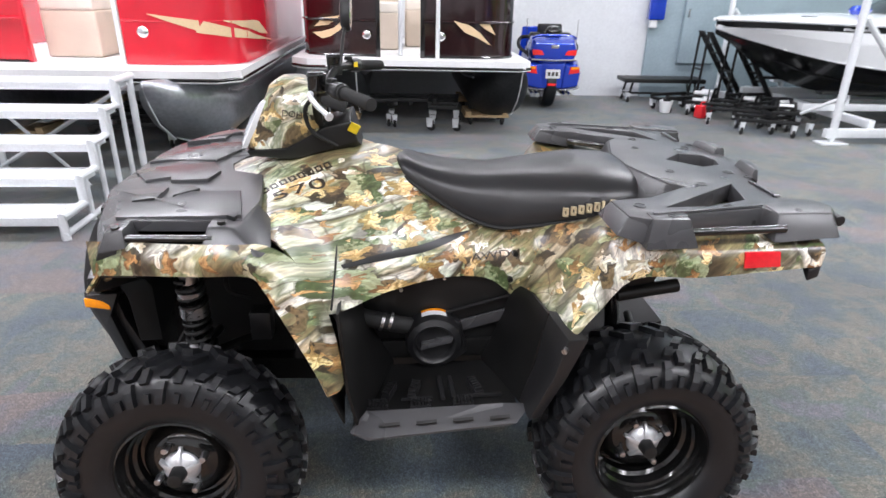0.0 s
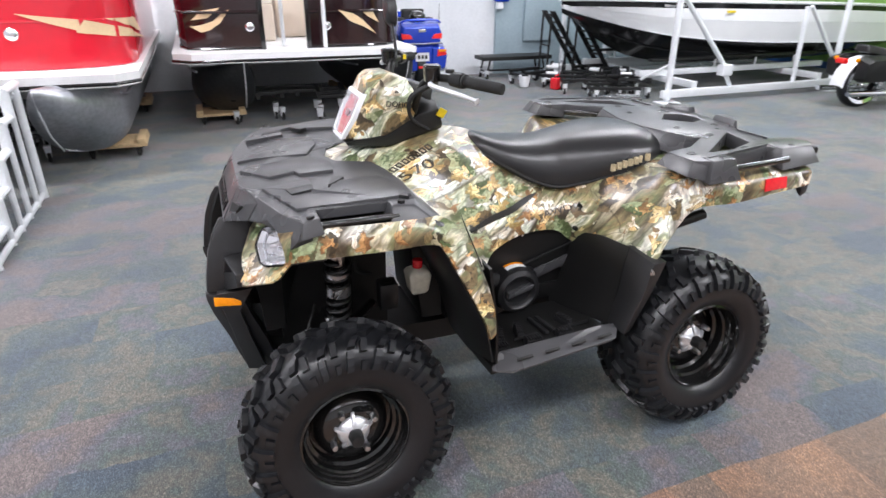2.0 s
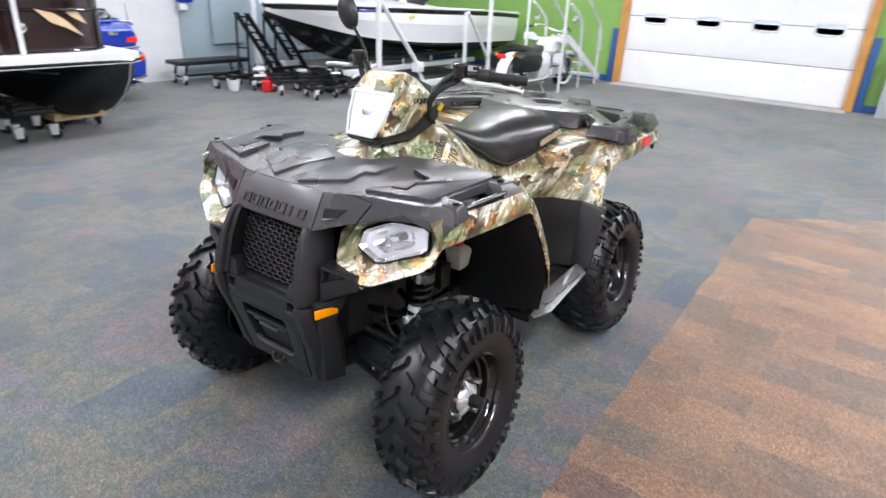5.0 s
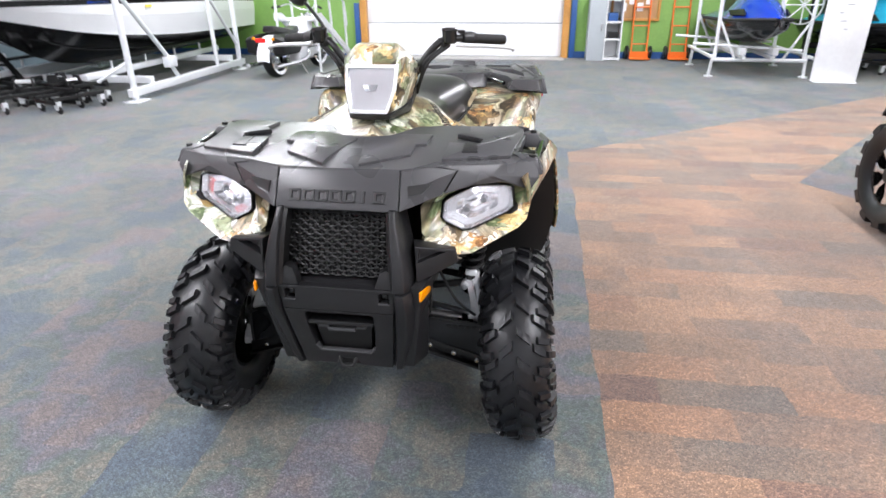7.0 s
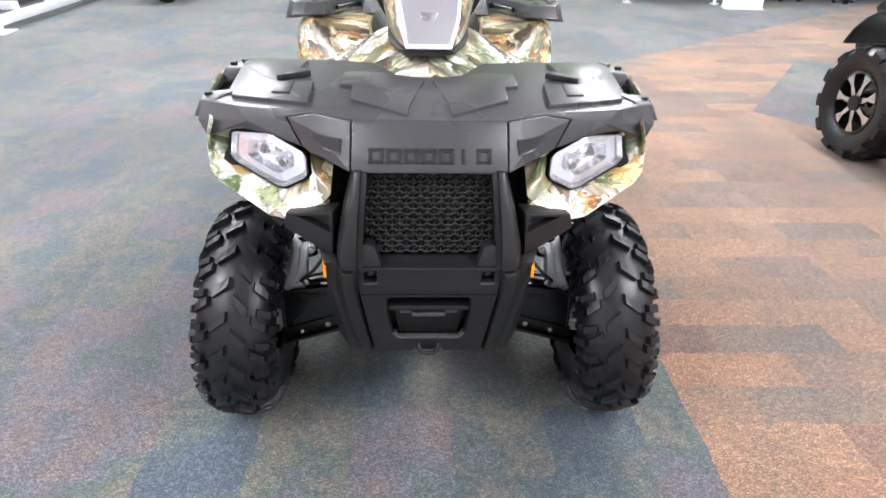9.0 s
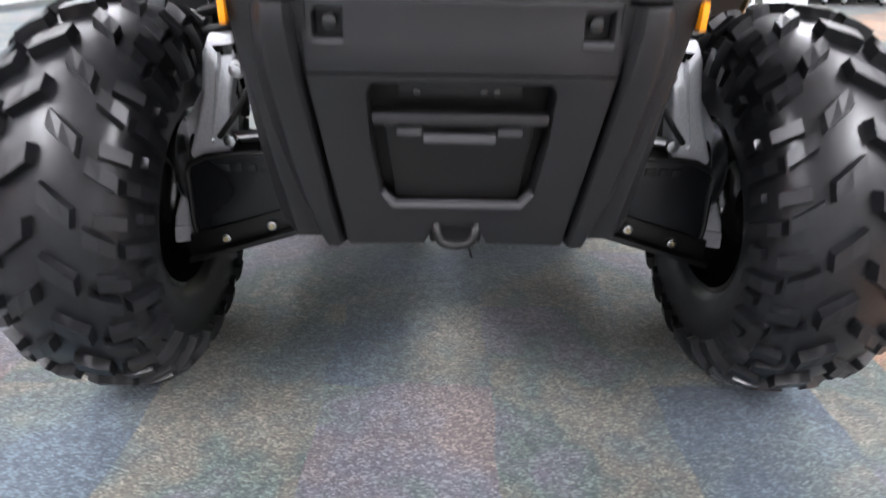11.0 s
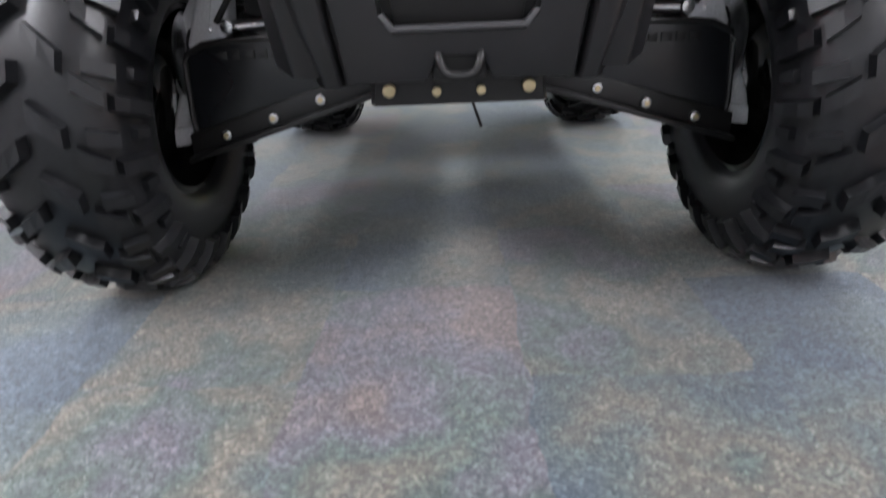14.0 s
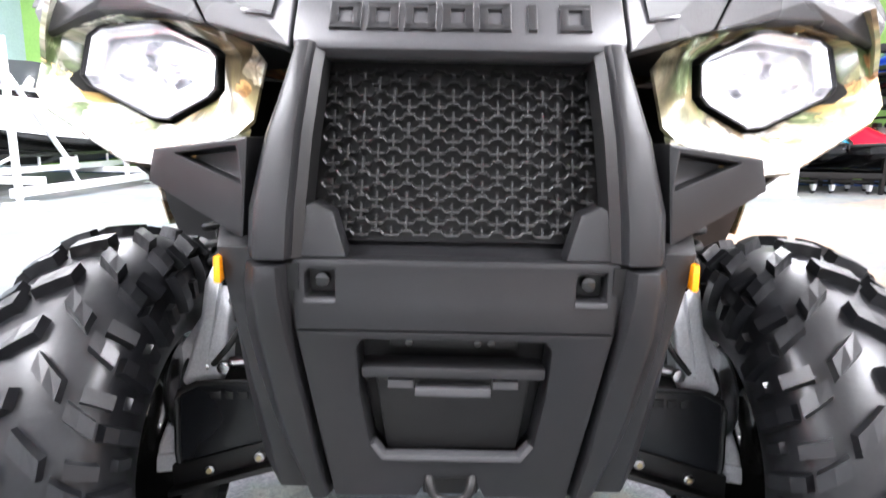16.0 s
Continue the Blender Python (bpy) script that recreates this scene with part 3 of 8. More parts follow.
# ---- the quad bike ----
QUAD = thing("quad_bike", "camouflage quad bike with black plastic racks and knobbly tyres", "quad bike")
QUAD.location, QUAD.rotation_euler = (0, 0, 0.078), (0, 0.0075, 0)


def tyre_curve(w, R, Rin=0.157):
    """Half width w, outer radius R: points (radius, offset) from the inner bead over the crown to the outer bead."""
    h = R - Rin
    half = [(Rin, 0.70), (Rin + 0.10 * h, 0.86), (Rin + 0.28 * h, 0.97), (Rin + 0.48 * h, 1.0), (Rin + 0.66 * h, 0.960), (Rin + 0.80 * h, 0.865), (Rin + 0.895 * h, 0.71), (Rin + 0.950 * h, 0.48), (Rin + 0.980 * h, 0.24)]
    pts = [(r, -o * w) for r, o in half] + [(Rin + 0.99 * h, 0.0)] + [(r, o * w) for r, o in half[::-1]]
    return [(p.x, p.y) for p in smooth_path([(a, b, 0) for a, b in pts], 3)]


TREAD = {}


def bm_tyre(w, R):
    return bm_revolve(tyre_curve(w, R), (0, 0, 0), "y", 72)


def tread_meshes(w, R, step):
    """One shoulder bar, one inner block and one crown block for each side, shared by all pitches."""
    prof = tyre_curve(w, R)
    crown = [p for p in prof if p[0] > 0.157 + 0.46 * (R - 0.157)]
    lens = [0.0]
    for a, b in zip(crown, crown[1:]):
        lens.append(lens[-1] + math.dist(a, b))
    mid = lens[-1] / 2

    def surf(theta, u, lift):
        d = mid + u * mid
        i = max(1, min(len(lens) - 1, next((k for k, l in enumerate(lens) if l >= d), len(lens) - 1)))
        f = (d - lens[i - 1]) / (lens[i] - lens[i - 1])
        a, b = crown[i - 1], crown[i]
        r, o = a[0] + f * (b[0] - a[0]), a[1] + f * (b[1] - a[1])
        tr, to = b[0] - a[0], b[1] - a[1]
        n = math.hypot(tr, to)
        r, o = r + lift * to / n, o - lift * tr / n
        return (r * math.cos(theta), o, r * math.sin(theta))

    def lug(t0, u0, t1, u1, half, lift, n=3, taper=0.78, half2=None):
        rows = []
        for k in range(n + 1):
            f = k / n
            t, u = t0 + f * (t1 - t0), u0 + f * (u1 - u0)
            h = half + f * ((half2 or half) - half)
            du = (0.022 if k == 0 else -0.022 if k == n else 0.0) * (1 if u1 > u0 else -1)
            rows.append([surf(t - h, u, -0.004), surf(t - h * taper, u + du, lift), surf(t + h * taper, u + du, lift), surf(t + h, u, -0.004)])
        bm = bm_loft(rows, closed=True, caps=True)
        bmesh.ops.recalc_face_normals(bm, faces=bm.faces)
        me = bpy.data.meshes.new("tread_lug")
        bm.to_mesh(me)
        bm.free()
        me.materials.append(RUBBER)
        return me

    out = []
    for s in (1, -1):
        a = step / 2 if s < 0 else 0.0
        out += [lug(a, s * 0.60, a + 0.03, s * 0.97, 0.040, 0.016, half2=0.050), lug(a - 0.075, s * 0.34, a - 0.01, s * 0.575, 0.042, 0.017, 2), lug(a + step * 0.16, s * 0.03, a + step * 0.50, s * 0.30, 0.048, 0.017, 2), lug(a + step * 0.50, s * 0.42, a + step * 0.56, s * 0.66, 0.038, 0.016, 1), lug(a + step * 0.52, s * 0.78, a + step * 0.55, s * 0.97, 0.034, 0.010, 1)]
    return out


def quad_wheel(x, y_out, w, s, z=0.285, R=0.307, camber=6.0):
    """A wheel whose tyre's outer face lies at s * y_out; w is half the tyre's width."""
    yc = s * (y_out - w)
    rimprof = [(0.166, w * 0.72), (0.167, w * 0.80), (0.160, w * 0.83), (0.154, w * 0.74), (0.151, w * 0.45), (0.143, w * 0.40), (0.141, w * 0.18), (0.131, w * 0.13), (0.129, w * -0.08), (0.118, w * -0.12), (0.112, 0.012), (0.085, 0.036), (0.045, 0.040), (0.0, 0.040)]
    inner = [(0.166, -w * 0.72), (0.150, -w * 0.74), (0.146, -w * 0.2), (0.146, w * 0.2), (0.152, w * 0.60), (0.166, w * 0.72)]
    bm = bm_revolve([(r, s * o) for r, o in rimprof], (0, 0, 0), "y", 48)
    bm_revolve([(r, s * o) for r, o in inner], (0, 0, 0), "y", 48, bm)
    wheel = part("wheel", bm, GLOSSBLACK, QUAD, "gloss black steel wheel")
    wheel.location = (x, yc, z)
    wheel.rotation_euler = (s * radians(camber), 0, 0)
    part("tyre", bm_tyre(w, R), RUBBER, wheel, "black knobbly rubber tyre", smooth=35)
    step = math.tau / 22
    if (w, R) not in TREAD:
        TREAD[w, R] = tread_meshes(w, R, step)
    for me in TREAD[w, R]:
        for k in range(22):
            lug = new("tread_lug", me)
            lug.parent, lug.rotation_euler = wheel, (0, k * step, 0)
    hub = bm_revolve([(0.036, s * 0.030), (0.050, s * 0.042), (0.048, s * 0.050), (0.040, s * 0.056), (0.024, s * 0.068), (0.0, s * 0.068)], (0, 0, 0), "y", 30)
    hub = part("hub_cap", hub, BARALU, wheel, "bright cast hub cap")
    for k in range(5):
        a = k * math.tau / 5 + 0.3
        ca, sa = math.cos(a), math.sin(a)
        web = [[(r * ca - e * sa, s * o, r * sa + e * ca) for e, o in ((-h, o0), (h, o0), (h * 0.6, o1), (-h * 0.6, o1))] for r, h, o0, o1 in ((0.020, 0.012, 0.050, 0.071), (0.042, 0.009, 0.046, 0.064), (0.061, 0.006, 0.038, 0.050))]
        part("hub_web", bm_loft(web), BARALU, wheel, bevel=0.0015)
    for k in range(4):
        a = k * math.tau / 4 + 0.5
        bm = bm_rod((0.072 * math.cos(a), s * 0.036, 0.072 * math.sin(a)), (0.072 * math.cos(a), s * 0.066, 0.072 * math.sin(a)), 0.011, 6, r2=0.009)
        part("lug_nut", bm, STEEL, wheel, bevel=0.001)
    part("axle_cap", bm_rod((0, s * 0.066, 0), (0, s * 0.108, 0), 0.023, 20, r2=0.019), LINER, wheel, "black plastic axle cap", bevel=0.003)
    return wheel


for s in (1, -1):
    quad_wheel(-0.660, 0.644, 0.106, s, 0.243, 0.318, 5.5)
    quad_wheel(0.652, 0.638, 0.145, s, 0.257, 0.315, 5.0)

# -- front cover, grille and bumper --


def bm_face(loop, holes, thick, lean):
    """An upright plate given by (y, z) outlines with holes; lean(z) is its x, and it is thick towards +x."""
    bm = bm_plate(loop, holes, 0.0, 1.0)
    for v in bm.verts:
        y, z, back = v.co.x, v.co.y, v.co.z < -0.5
        v.co = (lean(z) + (thick if back else 0.0), y, z)
    return bm


def both_sides(points):
    """Closes an outline of (y, z) points, given for +y from the bottom up, over both sides."""
    return list(points) + [(-y, z) for y, z in points[::-1]]


def bumper_x(z):
    return -1.003 if z > 0.51 else -1.003 + (0.51 - z) * 0.30


def front_cover():
    recess = both_sides([(0.082, 0.337), (0.097, 0.355), (0.106, 0.430), (0.107, 0.492), (0.100, 0.502)])
    lower = bm_face(both_sides([(0.030, 0.306), (0.042, 0.278), (0.146, 0.276), (0.152, 0.340), (0.160, 0.400), (0.172, 0.512)]), [recess], 0.05, bumper_x)
    cover = part("bumper", lower, BLACK, QUAD, "black moulded front bumper", bevel=0.004)
    cover.location, cover.scale = (0, 0, 0.006), (1, 0.982, 1)
    pockets = [[(s * 0.145 + a, 0.564 + b) for a, b in ((-0.016, -0.015), (0.016, -0.015), (0.016, 0.010), (0.011, 0.015), (-0.016, 0.015))] for s in (1, -1)]
    bar = bm_face([(-0.172, 0.513), (0.172, 0.513), (0.177, 0.585), (0.172, 0.590), (-0.172, 0.590), (-0.177, 0.585)], pockets, 0.05, bumper_x)
    part("bumper_bar", bar, BLACK, cover, bevel=0.004)
    part("recess", bm_box((-0.900, 0, 0.43), (0.02, 0.24, 0.22)), LINER, cover, "dark winch recess")
    # winch plate with ledges inside the recess
    part("winch_plate", bm_prism([(-0.936, -0.080, 0.344), (-0.936, 0.080, 0.344), (-0.960, 0.092, 0.452), (-0.960, -0.092, 0.452)], (0.02, 0, 0)), LINER, cover, "flat black winch plate", bevel=0.004)
    lip = [(0.099, 0.358), (0.084, 0.338), (-0.084, 0.338), (-0.099, 0.358), (-0.092, 0.360), (-0.080, 0.345), (0.080, 0.345), (0.092, 0.360)]
    part("ledge", bm_prism([(-0.957, y, z) for y, z in lip], (0.018, 0, 0)), RACK, cover, "grey plastic lip", bevel=0.002)
    part("ledge", bm_prism([(-0.985, -0.103, 0.453), (-0.985, 0.103, 0.453), (-0.985, 0.104, 0.466), (-0.985, -0.104, 0.466)], (0.04, 0, 0)), BLACK, cover, bevel=0.003)
    part("ledge", bm_box((-0.974, 0, 0.436), (0.018, 0.086, 0.010)), RACK, cover, bevel=0.002)
    for yy in (0.060, -0.060):
        part("ledge", bm_box((-0.970, yy, 0.443), (0.014, 0.030, 0.010)), RACK, cover, bevel=0.002)
    part("fairlead", bm_box((-0.945, 0.0, 0.486), (0.012, 0.15, 0.018)), LINER, cover, bevel=0.003)
    for yy in (-0.028, -0.044, 0.052):
        part("winch_bolt", bm_rod((-0.945, yy, 0.484), (-0.955, yy, 0.484), 0.005, 8), GLOSSBLACK, cover, bevel=0.001)
    # tow loop below, on its bracket
    part("tow_loop", bm_tube(smooth_path([(-0.925, -0.026, 0.318), (-0.946, -0.026, 0.305), (-0.950, -0.016, 0.286), (-0.950, 0.016, 0.286), (-0.946, 0.026, 0.305), (-0.925, 0.026, 0.318)], 5), 0.006), LINER, cover, "black steel tow loop")
    part("tow_bracket", bm_box((-0.900, 0, 0.305), (0.05, 0.072, 0.06)), LINER, cover, bevel=0.006)
    for s in (1, -1):
        # square pocket with a bolt and a small lip
        pocket = part("bolt_pocket", bm_box((-0.972, s * 0.145, 0.564), (0.008, 0.036, 0.036)), LINER, cover)
        part("bolt", bm_rod((-0.975, s * 0.145, 0.564), (-0.990, s * 0.145, 0.564), 0.0085, 10), GLOSSBLACK, pocket, bevel=0.002)
        part("pocket_lip", bm_box((-1.0035, s * 0.145, 0.5455), (0.007, 0.034, 0.005)), RACK, pocket, bevel=0.0012)
        # upright ears that close the grille's lower corners
        part("bumper_ear", bm_prism(side([(-1.000, 0.116, 0.5905), (-1.000, 0.172, 0.5905), (-0.990, 0.170, 0.640), (-0.990, 0.152, 0.648), (-0.990, 0.132, 0.638)], s), (0.035, 0, 0)), BLACK, cover, bevel=0.004)
        # lower pillar with a long flute beside the bumper
        low = [(-0.932, 0.151, 0.272, 0.189), (-0.955, 0.160, 0.345, 0.212), (-0.972, 0.166, 0.410, 0.227), (-1.010, 0.176, 0.510, 0.232), (-1.024, 0.179, 0.560, 0.229), (-1.026, 0.179, 0.5855, 0.225)]
        part("bumper_pillar", bm_loft([side([(x + 0.016, yi, z), (x - 0.002, yi + 0.006, z), (x, yi + 0.62 * (yo - yi), z), (x + 0.030, yo, z), (x + 0.11, yo + 0.010, z), (x + 0.11, yi, z)], s) for x, yi, z, yo in low]), BLACK, cover, bevel=0.004)
        part("pillar_groove", bm_loft([side([(x + 0.020, yi - 0.012, z), (x + 0.020, yi + 0.004, z), (x + 0.08, yi + 0.004, z), (x + 0.08, yi - 0.012, z)], s) for x, yi, z, yo in low]), LINER, cover)
        # upper pillar up to the hood
        upp = [(-1.022, 0.177, 0.5905, 0.224), (-1.016, 0.175, 0.640, 0.223), (-1.000, 0.169, 0.718, 0.207), (-0.974, 0.163, 0.785, 0.187), (-0.954, 0.161, 0.816, 0.182)]
        part("grille_pillar", bm_loft([side([(x + 0.010, yi - 0.004, z), (x, yi, z), (x + 0.002, yi + 0.72 * (yo - yi), z), (x + 0.030, yo, z), (x + 0.122, yo + 0.006, z), (x + 0.122, yi - 0.004, z)], s) for x, yi, z, yo in upp]), BLACK, cover, bevel=0.004)
        part("grille_pillar_edge", bm_loft([side([(x + 0.024, yi - 0.014, z), (x + 0.014, yi - 0.002, z), (x + 0.07, yi - 0.002, z), (x + 0.07, yi - 0.014, z)], s) for x, yi, z, yo in upp]), LINER, cover)
        # side wing with a triangular pocket
        A, B, C, D = side([(-0.955, 0.232, 0.714), (-0.930, 0.350, 0.699), (-0.930, 0.358, 0.662), (-0.966, 0.238, 0.602)], s)
        a, b, c = side([(-0.962, 0.240, 0.664), (-0.954, 0.246, 0.704), (-0.937, 0.322, 0.694)], s)
        deep, back = Vector((0.030, -s * 0.004, -0.004)), Vector((0.055, -s * 0.012, 0.0))
        wing = bmesh.new()
        for f in ((A, B, c, b), (B, C, D, a, c), (D, A, b, a), (a, b, b + deep, a + deep), (b, c, c + deep, b + deep), (c, a, a + deep, c + deep), (a + deep, b + deep, c + deep),
                  (A, B, B + back, A + back), (B, C, C + back, B + back), (C, D, D + back, C + back), (D, A, A + back, D + back), (A + back, B + back, C + back, D + back)):
            wing.faces.new([wing.verts.new(p) for p in f])
        part("side_wing", wing, BLACK, cover, bevel=0.003, smooth=20)
        # the cover's flank with its amber marker
        flank = bm_prism(side([(-0.992, 0.258, 0.600), (-0.886, 0.292, 0.622), (-0.930, 0.268, 0.535), (-0.905, 0.262, 0.420), (-0.872, 0.252, 0.295), (-0.930, 0.215, 0.285), (-0.968, 0.242, 0.48)], s), (0, -s * 0.035, 0))
        part("bumper_flank", flank, BLACK, cover, bevel=0.004)
        part("marker_light", bm_prism(side([(-1.002, 0.246, 0.596), (-0.922, 0.260, 0.593), (-0.924, 0.260, 0.565), (-1.003, 0.246, 0.567)], s), (0, s * 0.008, 0)), AMBER, QUAD, "amber marker light", bevel=0.003)
    return cover


front_cover()


def grille():
    g = part("grille", bm_prism([(-0.885, -0.165, 0.815), (-0.885, 0.165, 0.815), (-0.945, 0.172, 0.575), (-0.945, -0.172, 0.575)], (0.03, 0, 0)), LINER, QUAD, "black moulded mesh grille")
    part("grille_sill", bm_prism([(-0.992, -0.165, 0.592), (-0.992, 0.165, 0.592), (-0.935, 0.165, 0.606), (-0.935, -0.165, 0.606)], (0, 0, -0.012)), BLACK, g, bevel=0.003)
    # rows of stepped bars, each a flat wave with short ticks up to the next row
    bm = bmesh.new()
    rows, cols, pitch = 15, 9, 0.0335
    for i in range(rows):
        f = i / (rows - 1)
        z, x = 0.619 + f * 0.178, -0.958 + f * 0.050
        for j in range(-cols // 2, cols // 2 + 2):
            y0 = (j - 0.5 + 0.5 * (i % 2)) * pitch
            wave = [(y0, 0.0), (y0 + 0.30 * pitch, 0.0), (y0 + 0.42 * pitch, -0.0050), (y0 + 0.88 * pitch, -0.0050), (y0 + pitch, 0.0)]
            for (ya, za), (yb, zb) in zip(wave, wave[1:]):
                if max(abs(ya), abs(yb)) < 0.154:
                    bm_prism([(x, ya, z + za), (x, yb, z + zb), (x + 0.002, yb, z + zb + 0.0030), (x + 0.002, ya, z + za + 0.0030)], (0.012, 0, 0.0), bm)
            for yt, zt in ((y0 + 0.15 * pitch, 0.0), (y0 + 0.65 * pitch, -0.0050)):
                if abs(yt) < 0.152 and i < rows - 1:
                    bm_prism([(x + 0.001, yt - 0.0013, z + zt), (x + 0.001, yt + 0.0013, z + zt), (x + 0.004, yt + 0.0013, z + zt + 0.0100), (x + 0.004, yt - 0.0013, z + zt + 0.0100)], (0.008, 0, 0), bm)
    part("mesh", bm, LINER, g, "black moulded mesh", smooth=0)


grille()

# -- front rack: badge panel, brows, deck --


SIDE_PANEL = [(-0.825, 0.288), (-0.69, 0.292), (-0.688, 0.382), (-0.648, 0.392), (-0.631, 0.351), (-0.488, 0.336), (-0.446, 0.512), (-0.515, 0.512), (-0.755, 0.482)]
INNER_PANEL = [(-0.792, 0.19), (-0.718, 0.191), (-0.708, 0.224), (-0.604, 0.225), (-0.594, 0.128), (-0.646, 0.012), (-0.812, 0.045), (-0.872, 0.054)]
POCKET_SHADES = ([(-0.65, 0.379), (-0.623, 0.308), (-0.594, 0.333), (-0.627, 0.366)], [(-0.482, 0.513), (-0.454, 0.49), (-0.458, 0.53)], [(-0.764, 0.339), (-0.689, 0.34), (-0.69, 0.378), (-0.753, 0.385)])


def front_rack():
    deck_t = 0.028
    half = [(-0.886, 0.0, 0.921), (-0.884, 0.177, 0.922), (-0.858, 0.275, 0.930), (-0.800, 0.460, 0.926), (-0.752, 0.540, 0.926), (-0.735, 0.500, 0.936), (-0.510, 0.520, 0.944), (-0.440, 0.528, 0.948), (-0.428, 0.385, 0.950), (-0.447, 0.250, 0.954), (-0.468, 0.150, 0.952), (-0.565, 0.090, 0.944), (-0.590, 0.0, 0.943)]
    # deck of facets round a slightly raised middle
    bm = bmesh.new()
    for s in (1, -1):
        pts = [Vector((p[0], s * p[1], p[2])) for p in half]
        mid = [Vector((-0.745, 0, 0.944)), Vector((-0.735, s * 0.15, 0.946)), Vector((-0.62, s * 0.33, 0.957))]
        low = [p - Vector((0, 0, deck_t)) for p in pts]
        tris = [(pts[0], pts[1], mid[1], mid[0]), (pts[1], pts[2], mid[2], mid[1])] + [(pts[k], pts[k + 1], mid[2]) for k in range(2, 9)] + [(mid[1], mid[2], pts[9], pts[10]), (mid[0], mid[1], pts[10], pts[11]), (mid[0], pts[11], pts[12])]
        for t in tris:
            bm.faces.new([bm.verts.new(p) for p in t])
        for a, b, c, d in zip(pts, pts[1:], low, low[1:]):
            bm.faces.new([bm.verts.new(p) for p in (a, b, d, c)])
        bm.faces.new([bm.verts.new(p) for p in low])
    tree = BVHTree.FromBMesh(bm)
    rack = part("front_rack", bm, RACK, QUAD, "black textured plastic front rack", bevel=0.0025, bevel_angle=14, smooth=9)
    # badge panel on the nose
    panel = bm_loft([[(x, -h, z), (x, h, z), (x + d, h, z), (x + d, -h, z)] for x, h, z, d in ((-0.928, 0.176, 0.806, 0.03), (-0.942, 0.179, 0.815, 0.04), (-0.940, 0.180, 0.826, 0.05), (-0.890, 0.178, 0.914, 0.04), (-0.882, 0.176, 0.922, 0.03))])
    badge = part("badge_panel", panel, RACK, rack, "black nose panel with embossed plain blocks", bevel=0.003, smooth=20)
    up = Vector((0.050, 0, 0.088)).normalized()
    nrm = Vector((-up.z, 0, up.x))
    for k in range(7):
        yc = 0.124 - k * 0.0405 - (0.006 if k > 5 else 0.0)
        w = 0.010 if k == 5 else 0.034
        o = Vector((-0.9265, yc, 0.850))
        bm = bmesh.new()
        bits = [((-0.5, 0.5), (0.28, 0.5)), ((-0.5, 0.5), (-0.5, -0.28)), ((-0.5, -0.22), (-0.5, 0.5)), ((0.22, 0.5), (-0.5, 0.5))]
        keep = (2,) if k == 5 else (0, 1, 2, 3)
        for q in keep:
            (a0, a1), (b0, b1) = bits[q]
            if k == 5:
                a0, a1 = -0.5, 0.5
            pts = [o + Vector((0, -a * w, 0)) + up * (b * 0.034) for a, b in ((a0, b0), (a1, b0), (a1, b1), (a0, b1))]
            bm_prism(pts, nrm * 0.004, bm)
        part("embossed_block", bm, BLACK, badge, bevel=0.0008)
    # raised panels on the deck with stepped edges; black plates paint small pockets' shade
    def deck_z(x, y):
        hit = tree.ray_cast(Vector((x, y, 1.2)), Vector((0, 0, -1)))[0]
        return hit.z if hit else 0.945

    def panel_on_deck(name, poly, s, low, high, material):
        pts = [Vector((x, s * y, deck_z(x, s * y) + low)) for x, y in poly]
        part(name, bm_prism(pts, (0, 0, high - low)), material, rack, bevel=0.0018, smooth=20)

    for s in (1, -1):
        panel_on_deck("raised_panel", SIDE_PANEL, s, -0.006, 0.0095, RACK)
        panel_on_deck("raised_panel", INNER_PANEL, s, -0.006, 0.0085, RACK)
        for pk in POCKET_SHADES:
            panel_on_deck("pocket", pk, s, -0.004, 0.0112, BLACK)
        # vent plate beside the badge, and the brow over the headlamp
        for name, rim, proud in (("vent_plate", [(-0.888, 0.182, 0.919), (-0.862, 0.270, 0.927), (-0.846, 0.334, 0.914), (-0.876, 0.297, 0.851), (-0.942, 0.184, 0.816)], (-0.004, 0, 0.002)),
                                 ("brow", [(-0.846, 0.338, 0.914), (-0.858, 0.278, 0.928), (-0.800, 0.462, 0.926), (-0.750, 0.556, 0.924), (-0.770, 0.568, 0.880), (-0.790, 0.545, 0.848), (-0.812, 0.462, 0.876), (-0.842, 0.385, 0.872), (-0.874, 0.301, 0.852)], (-0.010, 0, 0.006))):
            pts = side(rim, s)
            inn = [p + Vector((0.045, -s * 0.008, -0.006)) for p in pts]
            c = sum(pts, Vector()) / len(pts) + Vector(proud)
            ci = sum(inn, Vector()) / len(inn)
            bm = bmesh.new()
            for i in range(len(pts)):
                j = (i + 1) % len(pts)
                bm.faces.new([bm.verts.new(q) for q in (pts[i], pts[j], c)])
                bm.faces.new([bm.verts.new(q) for q in (inn[j], inn[i], ci)])
                bm.faces.new([bm.verts.new(q) for q in (pts[i], inn[i], inn[j], pts[j])])
            br = part(name, bm, RACK, rack, bevel=0.002, bevel_angle=20, smooth=12)
            if name == "vent_plate":
                hole = side([(-0.9080, 0.203, 0.883), (-0.8900, 0.270, 0.888), (-0.9040, 0.246, 0.863), (-0.9200, 0.207, 0.855)], s)
                part("vent", bm_prism(hole, (0.030, 0, -0.006)), LINER, br, "dark triangular vent")
                part("vent_lip", bm_prism([hole[3], hole[2], hole[2] + Vector((-0.004, 0, -0.004)), hole[3] + Vector((-0.004, 0, -0.004))], (0.01, 0, 0)), RACK, br, bevel=0.001)
